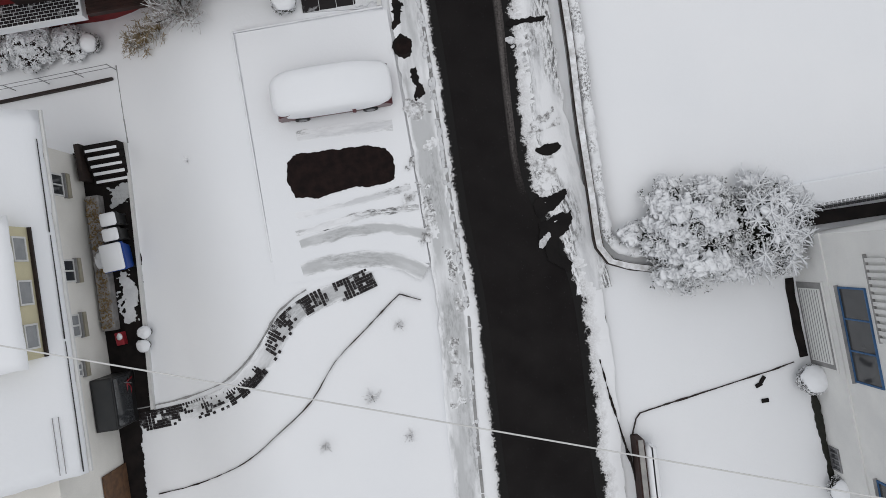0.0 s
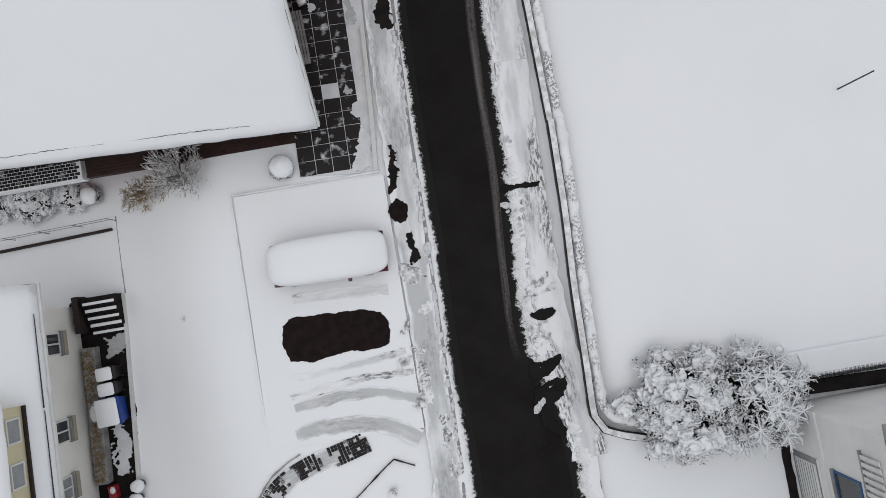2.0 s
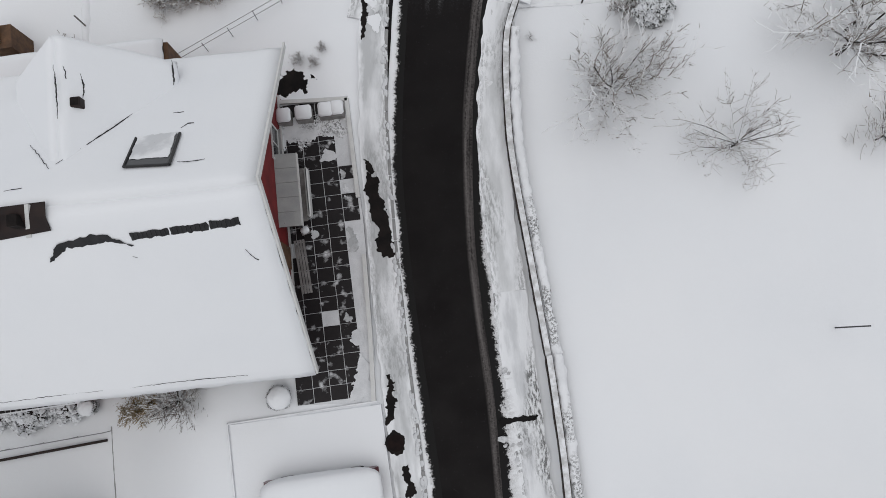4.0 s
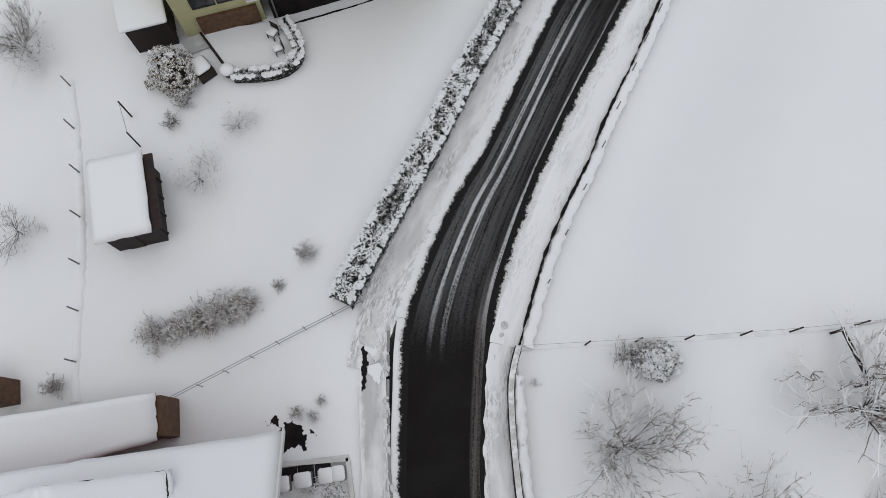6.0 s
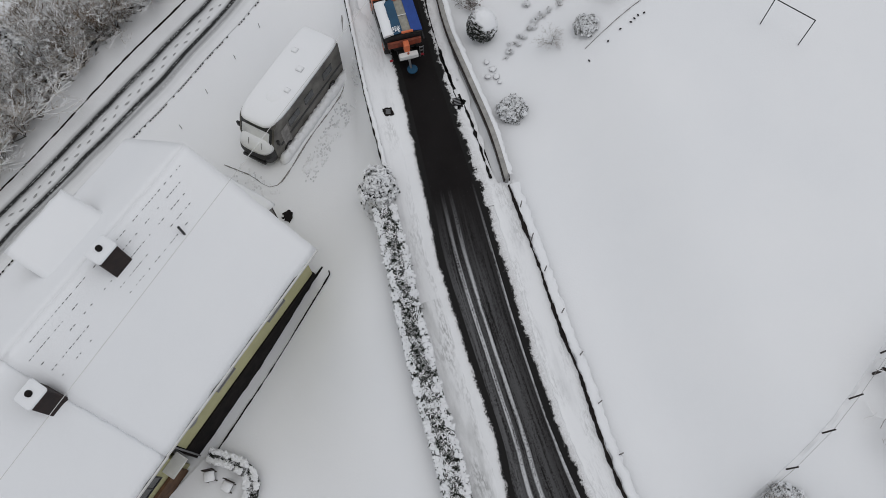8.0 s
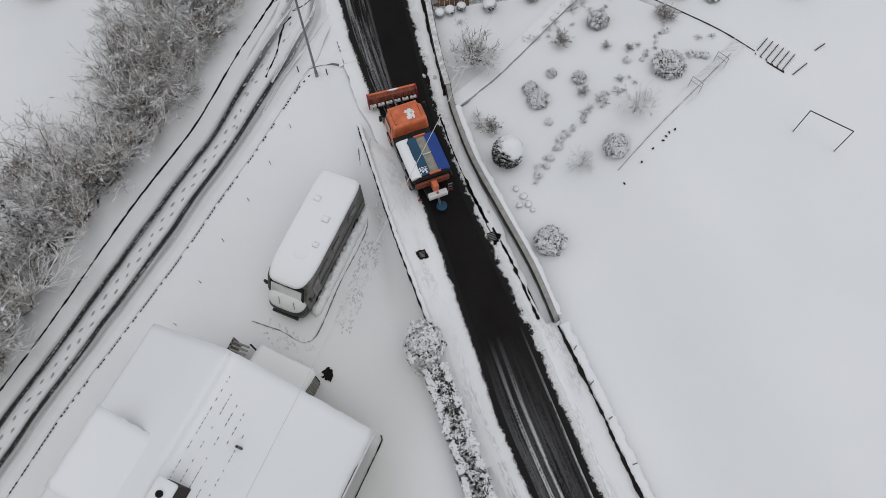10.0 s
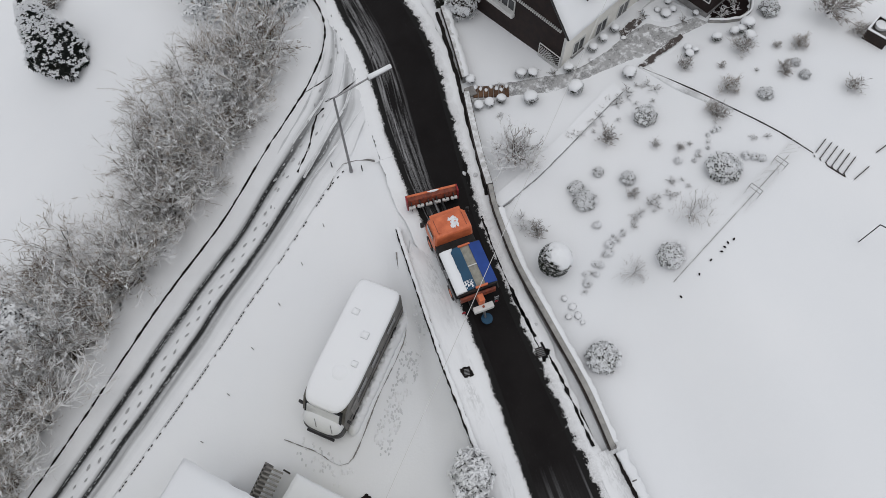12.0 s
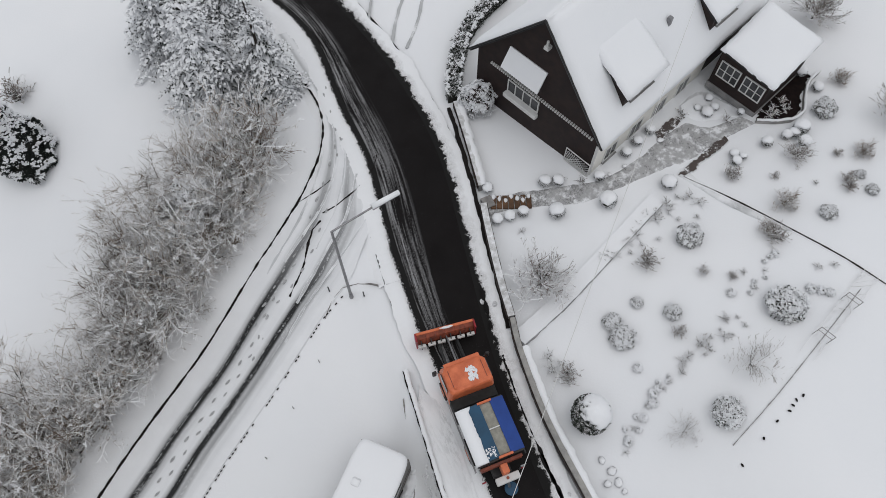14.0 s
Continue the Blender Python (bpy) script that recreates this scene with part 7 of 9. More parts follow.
place(copy_thing(BUSHY, Matrix.Identity(4)), [(-4.0, 28.3, 0.55), (-3.3, 28.0, 0.45), (-2.8, 28.6, 0.4)], seed=33)


# ---- west gardens: garage, sheds, fences ----
def garage():
    g = thing("garage", -10.4, 28.3, -3.0, -1.0, "low garage with brown boards under a flat snow roof", "garage")
    part("wall", Shape().box(-8.5, 0.15, -0.2, -0.3, 2.0, 2.5), BROWN_WOOD, g)
    part("side_cladding", Shape().box(-0.3, 0.1, 0, 0.25, 1.95, 2.45, 0.02), BROWN_WOOD, g, "weathered brown side boards")
    part("roof", Shape().box(-8.6, 0, 2.5, 0.05, 2.05, 2.62), TILE_ROOF, g)
    roof_sheet("roof_snow", [(-8.7, -1.2, 2.62), (0.06, -0.05, 2.62), (0.06, 2.05, 2.62), (-8.7, 2.15, 2.66)], 0.22, SNOW, g, "thick smooth snow", div=14)


garage()


def garden_shed():
    s = thing("garden_shed", -11.5, 40.5, -3.0, 3.0, "dark timber garden shed under a snow roof", "shed")
    part("wall", Shape().box(-1.2, -2.0, -0.2, 1.35, 1.95, 2.05), BROWN_WALL, s)
    for y in (-1.6, -0.6, 0.4, 1.4):
        part("batten", Shape().box(1.36, y - 0.05, 0, 1.42, y + 0.05, 2.0), DARK_WOOD, s)
    part("eave_beam", Shape().box(1.3, -2.1, 1.95, 1.75, 2.1, 2.1), DARK_WOOD, s)
    roof_sheet("roof_snow", [(-1.5, -2.25, 2.2), (1.3, -2.25, 2.25), (1.3, 2.3, 2.25), (-1.5, 2.3, 2.2)], 0.2, SNOW, s, "thick smooth snow", div=12)
    part("roof", Shape().box(-1.45, -2.2, 2.1, 1.28, 2.25, 2.2), TILE_ROOF, s)
    part("door", Shape().box(-0.6, -2.05, 0, 0.2, -2.0, 1.85, 0.01), DARK_WOOD, s)


garden_shed()
fs = thing("tool_shed", -18.6, 31.9, -3.0, 0, "small brown tool shed under snow", "shed")
part("wall", Shape().box(-1.2, -0.5, -0.1, 0.8, 0.7, 1.9), BROWN_WOOD, fs)
part("roof_snow", Shape().box(-1.4, -0.3, 1.9, 0.3, 1.3, 2.15, 0.08), SNOW, fs, "thick smooth snow", smooth=True)
post_row("clothes_post", [(-11.55, 46.2), (-11.2, 44.3)], 1.7, 0.05, DARK_WOOD, "dark wooden clothes-line post in the snow", "post", "clothes-line posts")
single("clothes_line", Shape().tube((-11.55, 46.2, -1.35), (-11.2, 44.3, -1.35), 0.012, None, 5), METAL, "thin clothes line between two posts", "line")
post_row("fence_post", [(-14.7, 46.0), (-14.5, 43.3), (-14.55, 40.7), (-14.7, 38.1), (-14.85, 35.6), (-15.05, 33.0), (-14.8, 48.7)], 1.15, 0.045, GREY_WOOD, "grey wooden fence post at the garden edge", "post", "west fence posts")
snow_ridge([(-14.8, 49), (-14.55, 43.3), (-14.6, 38), (-15.1, 33), (-15.2, 31)], 0.22, -0.02, 0.10, 12, "low strip of snow along the garden fence", follow=True)
rail_fence([(-10.35, 30.25), (-6.0, 31.35), (-0.3, 32.7)], 0.9, 1.5, "thin metal railing stepping down beside the garden")
WIRE = [(6.6, 29.25), (9.54, 28.85), (11.65, 28.5), (13.57, 28.11), (15.71, 27.78), (17.81, 27.53), (20.68, 27.29), (23.66, 27.06), (26.88, 26.78)]
post_row("field_post", WIRE[1:], 1.15, 0.04, DARK_WOOD, "dark wooden post of the field fence", "post", "field fence posts")
for k in range(len(WIRE) - 1):
    a, b = WIRE[k], WIRE[k + 1]
    single("fence_wire", Shape().tube((*a, land(*a) + 0.95), (*b, land(*b) + 0.95), 0.009, None, 4), PALE_STONE, "snow-rimed wire of the field fence", "wire", "field fence wires")
strip("fence_shadow_bank", WIRE, 0.08, 0.02, 0.1, SLUSH_CLEAN, "thin ridge of crusted snow under the field fence", "snow", ragged=0.04, follow=True)


def field_frame():
    f = thing("climbing_frame", 19.91, 25.95, land(19.91, 25.95), 0, "dark open timber frame standing in the snow", "frame")
    for x, y in ((-0.35, 1.2), (2.2, 1.25), (0.0, -1.15), (2.35, -1.1)):
        part("upright", Shape().box(x - 0.05, y - 0.05, -0.2, x + 0.05, y + 0.05, 0.88), DARK_WOOD, f)
    part("beam", Shape().solid([(-0.42, 1.3, 0.88), (-0.29, 1.3, 0.88), (0.07, -1.25, 0.88), (-0.06, -1.25, 0.88)], [(-0.42, 1.3, 1.0), (-0.29, 1.3, 1.0), (0.07, -1.25, 1.0), (-0.06, -1.25, 1.0)]), DARK_WOOD, f)
    part("beam", Shape().box(2.2, -1.2, 0.88, 2.3, 1.3, 0.98), DARK_WOOD, f)
    for y in (1.2, -1.05):
        part("cross_rail", Shape().box(-0.28 if y > 0 else 0.08, y, 0.9, 2.18, y + 0.07, 0.97), SNOWY_STONE, f, "thin rail white with snow")


field_frame()
post_row("field_pole", [(17.7, 12.3)], 2.5, 0.035, DARK_METAL, "lone thin dark pole in the snowy field", "pole", "")

# retaining edge, black for its own shadow, and fence beside the field along the road
FIELD_EDGE = [(6.55, 29.4), (8.5, 33.1), (10.2, 35.6), (12.0, 37.9), (13.1, 39.6), (14.3, 41.2), (15.75, 43.1), (18.4, 46.8)]
strip("field_edge", FIELD_EDGE, 0.055, 0.30, 0.5, BLACK, "low retaining edge between verge and field, its shadow painted black", "edging", ragged=0.03, broken=0.9)
snow_ridge(offset_line(FIELD_EDGE, 0.32), 0.26, 0.22, 0.14, 14, "snow lying on the field edge")
post_row("edge_post", [(x - 0.12, y + 0.1) for x, y in ((18.7, 46.9), (17.78, 45.38), (16.6, 43.8), (15.5, 42.2), (14.14, 40.2), (12.86, 38.24), (11.41, 36.2), (9.98, 34.1), (8.6, 31.9))], 0.75, 0.035, GREY_WOOD, "thin grey fence post at the field edge", "post", "edge fence posts", base=0.3)
garden_wall([(18.5, 47.0), (20.5, 49.5), (22.6, 52.7), (24.7, 55.9), (27.0, 58.6), (28.3, 59.8)], 0.62, "low grey garden wall with a coping above the road", 0.10, cap_mat=PALE_STONE)
garden_wall([(28.4, 59.9), (29.95, 61.45), (32.0, 63.3), (33.4, 64.5)], 0.5, "low garden wall under snow above the road", 0.14)
snow_ridge(offset_line([(18.9, 47.0), (21.0, 49.6), (23.0, 52.7), (25.1, 55.8), (27.4, 58.5)], -0.12), 0.2, 0.55, 0.12, 17, "snow along the garden wall top")
strip("bare_gutter", [(27.9, 59.75), (30.0, 61.7), (32.05, 63.65), (34.2, 65.6), (36.4, 67.8), (38.3, 69.75)], 0.11, 0.14, 0.2, BLACK, "dark wet gutter at the foot of the garden wall", "gutter", ragged=0.09, seed=4)
hedge([(38.9, 69.7), (39.7, 70.3), (41.1, 71.0), (43.1, 71.7), (45.1, 71.8), (47.5, 71.3)], 0.5, 0.8, "dark roadside hedge clotted with snow beside the brown house", 9, 150, 60)
garden_wall([(34.35, 65.2), (36.7, 67.5), (38.65, 69.5)], 0.5, "low garden wall under snow above the road", 0.12)
snow_ridge([(34.45, 65.05), (36.8, 67.35), (38.75, 69.3)], 0.2, 0.5, 0.12, 18, "snow along the low garden wall")


# ---- yellow house details ----
def on_yellow(x, y):
    return 5.5 + 0.758 * min(y, 12.4 - y) + 0.16


def yellow_details():
    h = YELLOW_HOUSE
    for x, w, z, hh in ((-3.3, 1.3, 3.1, 1.1), (-7.5, 1.3, 3.1, 1.1)):
        window_in(h, x, 0.8, z, w, hh, -90, TRIM, GLASS if x < -5 else CURTAIN, 1)
    for x in (-14.9, -13.5):
        window_in(h, x, 0.8, 2.2, 1.3, 1.7, -90, DARK_METAL, GLASS, 1, False)
    part("awning_box", Shape().box(-12.6, 0.1, 2.5, -11.5, 0.8, 2.62, 0.02), TRIM, h)
    part("downpipe", Shape().tube((-11.3, 0.6, 0.0), (-11.3, 0.6, 5.3), 0.05), METAL, h)
    dish = part("satellite_dish", Shape().blob((-9.95, 0.55, 3.9), 0.42, 0.12, 0.42, 3, 0.0, 6, 14), METAL, h, "grey satellite dish")
    part("bracket", Shape().tube((-9.95, 0.8, 3.7), (-9.95, 0.6, 3.9), 0.025), METAL, dish)
    part("base_cladding", Shape().box(-15.6, 0.62, 0.0, -12.2, 0.78, 1.5), BROWN_WOOD, h, "brown boarded base")
    for x, y, w in ((-6.0, 5.4, 1.0), (-12.0, 4.2, 0.9)):
        zb = on_yellow(x, y)
        c = part("chimney", Shape().box(x - w / 2, y - 0.4, zb - 0.6, x + w / 2, y + 0.4, zb + 1.25, 0.02), BROWN_WALL, h, "dark clad chimney")
        part("snow_cap", Shape().box(x - w / 2 - 0.06, y - 0.46, zb + 1.25, x + w / 2 + 0.06, y + 0.46, zb + 1.45, 0.08), SNOW, c, "cap of snow", smooth=True)
        part("flue", Shape().tube((x, y, zb + 1.4), (x, y, zb + 1.56), 0.14, 0.14, 10), BLACK, c)
    v = part("roof_vent", Shape().tube((-3.3, 4.2, on_yellow(-3.3, 4.2) - 0.2), (-3.3, 4.2, on_yellow(-3.3, 4.2) + 0.75), 0.06, 0.06, 8), DARK_METAL, h, "thin vent pipe")
    # rows of tile edges poking through the thin snow near the ridge
    rnd = random.Random(4)
    for row in range(5):
        y = 4.36 + row * 0.36
        x = -11.2 + 0.3 * rnd.random()
        s = Shape()
        while x < -0.9 - 0.35 * (4 - row):
            ln = rnd.uniform(0.06, 0.15)
            if rnd.random() < 0.42 + 0.09 * row + 0.4 * wobble(x, y, 0.5, 3):
                s.tube((x, y, on_yellow(x, y) + 0.035), (x + ln, y, on_yellow(x + ln, y) + 0.03), 0.015, 0.012, 4)
            x += 0.21
        tagged(part("tile_edge", s, TILE_ROOF, h, "row of dark tile edges showing through thin snow"), kind="stuff")
    n = part("north_dormer", Shape().box(-8.0, 8.3, 5.5, -4.6, 11.0, 8.0), WHITE_WALL, h, "white dormer on the north slope")
    roof_sheet("north_dormer_snow", [(-4.4, 11.2, 8.02), (-8.2, 11.2, 8.02), (-8.2, 7.2, 9.2), (-4.4, 7.2, 9.2)], 0.18, SNOW, h, "thick smooth snow", div=10)


yellow_details()
strip("wall_gap", [(8.75, 52.5), (5.0, 52.15), (-2.6, 51.25)], 0.08, 0.03, 0.1, BLACK, "ragged black strip along the foot of the yellow house", "gap", ragged=0.12, follow=True)
strip("garden_edging", [(8.75, 51.95), (8.6, 51.75), (5.2, 51.4), (1.5, 51.0), (-2.3, 50.5)], 0.02, 0.08, 0.3, BLACK, "thin edging below the yellow house", "edging", follow=True, broken=1.1)
single("cellar_slab", Shape().prism([(-8.8, 51.2), (-7.2, 51.3), (-6.4, 49.9), (-8.0, 49.5)], -2.95, -2.86), SLUSH_GREY, "grey snowy patio slab beside the yellow house", "slab", kind="structure")
patio = tagged(new("patio"), "raised patio under smooth snow beside the yellow house", "patio", kind="structure")
part("patio_slab", Shape().prism([(-7.3, 50.9), (-5.7, 47.6), (-2.7, 47.6), (-2.2, 48.6), (-2.6, 50.7)], -3.1, -2.80), SNOW, patio)
part("border", Shape().prism([(-7.42, 50.9), (-7.3, 50.95), (-5.65, 47.6), (-5.77, 47.52)], -3.1, -2.72), DARK_WOOD, patio, "dark edging board")
hedge([(-2.45, 50.5), (-2.0, 49.5), (-1.8, 48.3), (-2.6, 47.45), (-4.0, 47.3), (-5.6, 47.5)], 0.3, 0.7, "low patio hedge wholly white with rime", 6, 300, 420, 0.16)


def garden_table(x, y, rz):
    t = thing("garden_chair", x, y, -2.8, rz, "garden chair with a cushion of snow on the patio", "chair", "patio chairs")
    part("seat", Shape().box(-0.27, -0.27, 0.4, 0.27, 0.27, 0.45, 0.01), GREY_WOOD, t)
    part("backrest", Shape().box(0.27, -0.27, 0.42, 0.32, 0.27, 0.95, 0.01), DARK_WOOD, t)
    for a in (-0.22, 0.22):
        for b in (-0.22, 0.22):
            part("leg", Shape().box(a - 0.025, b - 0.025, 0, a + 0.025, b + 0.025, 0.4), DARK_WOOD, t)
    part("snow_cap", Shape().box(-0.27, -0.27, 0.45, 0.25, 0.27, 0.62, 0.06), SNOW, t, "cushion of snow", smooth=True)


garden_table(-3.15, 49.75, 50)
garden_table(-2.95, 48.7, 15)
barrel = thing("rain_barrel", -6.85, 51.0, -2.95, 0, "dark rain barrel ringed with snow beside the house", "barrel")
part("barrel", Shape().tube((0, 0, 0), (0, 0, 0.9), 0.33, 0.33, 16), BROWN_WOOD, barrel)
ringp = Shape()
for k in range(16):
    a, b = 2 * math.pi * k / 16, 2 * math.pi * (k + 1) / 16
    ringp.tube((0.27 * math.cos(a), 0.27 * math.sin(a), 0.93), (0.27 * math.cos(b), 0.27 * math.sin(b), 0.93), 0.09, None, 6)
part("snow_ring", ringp, SNOW, barrel, smooth=True)
pot = thing("snowy_pot", -5.9, 47.75, -2.8, 0, "two round pots under snow balls at the patio corner", "flower pot")
part("pot", Shape().tube((0, 0, 0), (0, 0, 0.45), 0.25, 0.32, 12), DARK_METAL, pot)
part("snow_cap", Shape().blob((0, 0, 0.55), 0.42, 0.4, 0.28, 2, 0.06, 6, 12), SNOW, pot, smooth=True)
box = thing("storage_box", -7.3, 48.2, -3.0, 30, "garden storage box under a thick cushion of snow", "box")
part("box", Shape().box(-0.5, -0.55, 0, 0.5, 0.55, 0.7, 0.02), DARK_WOOD, box)
part("snow_cap", Shape().box(-0.55, -0.5, 0.7, 0.45, 0.55, 1.0, 0.14), SNOW, box, "thick cushion of snow", smooth=True)
ls = thing("lean_to", -9.6, 51.6, -3.0, 6, "low lean-to shed under a smooth snow roof", "shed")
part("wall", Shape().box(-1.4, -1.3, -0.1, 0.9, 1.5, 2.2), BROWN_WALL, ls)
part("roof_snow", Shape().box(-1.6, -1.5, 2.2, 1.0, 1.7, 2.45, 0.08), SNOW, ls, "thick smooth snow", smooth=True)
def gable_porch():
    """A boarded porch against the east gable, its lean-to roof under snow."""
    p = thing("porch", 9.3, 58.0, -2.3, 6.6, "boarded porch with a snowy lean-to roof against the yellow gable", "porch")
    part("wall", Shape().box(-1.75, -1.5, -0.2, -0.15, 1.5, 2.3), CREAM_WALL, p)
    for k in range(9):
        part("board", Shape().box(-1.7 + k * 0.18, -1.54, 0.0, -1.55 + k * 0.18, -1.50, 2.35, 0.01), GREY_WOOD, p)
    part("roof", slab((-1.9, -1.65, 2.95), (0.1, -1.65, 2.45), (0.1, 1.7, 2.45), (-1.9, 1.7, 2.95), 0.1), TILE_ROOF, p)
    roof_sheet("roof_snow", [(-1.95, -1.7, 3.0), (0.14, -1.7, 2.48), (0.14, 1.75, 2.48), (-1.95, 1.75, 3.0)], 0.16, SNOW, p, "thick smooth snow", div=12)
    for y in (-1.4, 1.4):
        part("post", Shape().box(-0.12, y - 0.06, -0.2, 0.0, y + 0.06, 2.42, 0.01), DARK_WOOD, p)


gable_porch()
ragged_patch("bare_bed", [(9.75, 56.0), (10.15, 56.1), (10.35, 56.6), (10.05, 56.75), (9.8, 56.5)], 0.03, BLACK, "dark bare soil beside the porch", "flower bed", 12, 0.14, 0.04, 0.02, follow=True)
por = thing("wood_store", 8.05, 61.15, -2.6, 10, "slatted wood store with snow on its boards", "wood store")
part("back", Shape().box(-1.0, 0.4, 0, 0.9, 0.5, 1.5), GREY_WOOD, por)
for k in range(8):
    part("slat", Shape().box(-0.95 + k * 0.23, -0.6, 1.42, -0.85 + k * 0.23, 0.5, 1.5), GREY_WOOD, por)
for x in (-0.95, 0.85):
    part("post", Shape().box(x, -0.6, 0, x + 0.08, -0.52, 1.42), DARK_WOOD, por)
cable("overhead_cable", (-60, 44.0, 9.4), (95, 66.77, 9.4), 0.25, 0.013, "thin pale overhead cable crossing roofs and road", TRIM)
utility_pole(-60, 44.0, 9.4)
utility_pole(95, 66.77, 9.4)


# ---- lane and yard in the north-west ----
def lane():
    """Snowy lane with dark wheel tracks, following the slope."""
    left = [(-30, 69.6), (-10, 71.2), (2.6, 72.1), (13.9, 73.4), (23.2, 73.4), (26.25, 73.4), (28.3, 73.62), (29.9, 74.0), (31.5, 74.5), (32.95, 75.25), (34.2, 76.5), (35.2, 78.2), (37.2, 82.5)]
    right = [(-30, 64.6), (-10, 66.6), (0.4, 68.0), (15.1, 68.7), (23.4, 68.6), (26.2, 68.4), (29.5, 69.2), (32.6, 72.0), (35.1, 75.6), (37.2, 78.8), (38.6, 81.5)]
    a, b = resample(left, 160), resample(right, 160)
    s, uv, d = Shape(), [], 0.0
    for k, (p, q) in enumerate(zip(a, b)):
        if k:
            d += math.hypot(p[0] - a[k - 1][0], p[1] - a[k - 1][1])
        for i in range(9):
            u = i / 8
            x, y = p[0] + (q[0] - p[0]) * u, p[1] + (q[1] - p[1]) * u
            s.v.append((x, y, land(x, y) + 0.035 + 0.01 * wobble(x, y, 1.2, 3)))
            uv.append((u, d))
    for k in range(159):
        s.f += [(k * 9 + i, (k + 1) * 9 + i, (k + 1) * 9 + i + 1, k * 9 + i + 1)[::-1] for i in range(8)]
    m, nt, bs = material("lane_snow_with_tracks", 0.7, 0.25)
    sep = nt.nodes.new("ShaderNodeSeparateXYZ")
    nt.links.new(coords(nt, "UV"), sep.inputs[0])
    v = world_coords(nt)
    wav = calc(nt, "ADD", sep.outputs[0], calc(nt, "MULTIPLY", calc(nt, "SUBTRACT", noise_tex(nt, v, 0.35, 3), 0.5), 0.05))
    lines = ramp(nt, wav, [(0.22, 0.0), (0.27, 0.35), (0.30, 1.0), (0.345, 1.0), (0.38, 0.3), (0.43, 0.0), (0.58, 0.0), (0.62, 0.4), (0.645, 1.0), (0.69, 1.0), (0.72, 0.35), (0.77, 0.5), (0.82, 0.0)])
    rough_n = noise_tex(nt, coords(nt, "UV", (34, 0.3, 1)), 1.0, 5, 0.65)
    f = calc(nt, "MULTIPLY", lines, ramp(nt, calc(nt, "ADD", calc(nt, "MULTIPLY", rough_n, 0.55), calc(nt, "MULTIPLY", noise_tex(nt, v, 7, 6, 0.7), 0.45)), [(0.33, 0.0), (0.47, 1.0)]))
    f = calc(nt, "MULTIPLY", f, ramp(nt, calc(nt, "MULTIPLY", sep.outputs[1], 0.01), [(0.52, 1.0), (0.60, 0.35), (0.68, 0.22)]))
    soft = calc(nt, "MULTIPLY", ramp(nt, wav, [(0.20, 0.0), (0.30, 1.0), (0.36, 1.0), (0.50, 0.12), (0.60, 0.3), (0.66, 1.0), (0.72, 0.8), (0.86, 0.5), (0.92, 0.0)]), calc(nt, "MULTIPLY", rough_n, 0.7))
    c = mix_col(nt, f, mix_col(nt, soft, mix_col(nt, noise_tex(nt, v, 0.8, 4), SNOW_A, (0.70, 0.71, 0.73)), (0.34, 0.35, 0.36)), (0.02, 0.02, 0.021))
    nt.links.new(c, bs.inputs["Base Color"])
    bump(nt, bs, noise_tex(nt, v, 5, 5), 0.4, 0.05)
    ob = new("lane", s.mesh("lane", m, True, uv))
    tagged(ob, "side lane under snow with dark wheel tracks and footprints", "lane", kind="structure")
    strip("lane_kerb", left, 0.045, 0.06, 0.2, BLACK, "dark kerb line between lane and thicket", "kerb", ragged=0.05, seed=5, follow=True, broken=0.9)
    return left, right


LANE_L, LANE_R = lane()
LANE_TRACK = slush_material("grey_wheel_track", 0.15, 0.15, 1.2, grey=(0.55, 0.56, 0.58), white=0.62, speck=0.3, dragged=True)
# undergrowth below the thicket: dead leaves and stalks showing through the snow, darkened for inner shade
LITTER = slush_material("leaf_litter_and_thicket_shade", 0.44, 0.3, 1.6, wet=(0.035, 0.028, 0.022), grey=(0.26, 0.24, 0.22), white=0.62, speck=0.5)
for k, o in enumerate(([(-8, 73.6), (2, 74.0), (8.7, 75.1), (12, 75.2), (12, 78.6), (6, 79.0), (-8, 78.4)], [(11.5, 75.2), (16, 75.7), (21.2, 76.0), (25.3, 76.0), (27.4, 76.5), (28.0, 78.6), (24.0, 79.0), (18, 78.2), (11.5, 78.6)])):
    ragged_patch("undergrowth", o, 0.03, LITTER, "dead brown stalks and leaf litter, darkened as shade inside the thicket", "undergrowth", k + 51, 0.5, follow=True)
# footprints along the lane
foot = Shape().blob((0, 0, 0), 0.19, 0.07, 0.03, 2, 0.1, 4, 8).mesh("footprint", grainy("grey_trodden_snow", (0.33, 0.335, 0.34), (0.5, 0.505, 0.51), 9))
# yard prints: shading of the hollows is put into grey blobs
foot_soft = Shape().blob((0, 0, 0), 0.085, 0.05, 0.025, 3, 0.15, 4, 8).mesh("footprint", SLUSH)
prints = tagged(new("footprints"), "line of footprints trodden along the snowy lane", "footprints", kind="structure")
steps_l = [((p[0] + q[0]) / 2, (p[1] + q[1]) / 2) for p, q in zip(resample(LANE_L, 130), resample(LANE_R, 130)) if -14 < p[0] < 20]
steps_l += [(22.1, 71.6), (24.1, 71.65), (26.1, 71.8), (28.5, 72.45), (30.5, 73.1), (31.9, 73.6), (32.9, 74.1), (34.0, 75.1), (34.8, 76.15), (35.5, 77.1)]
rnd_p = random.Random(19)
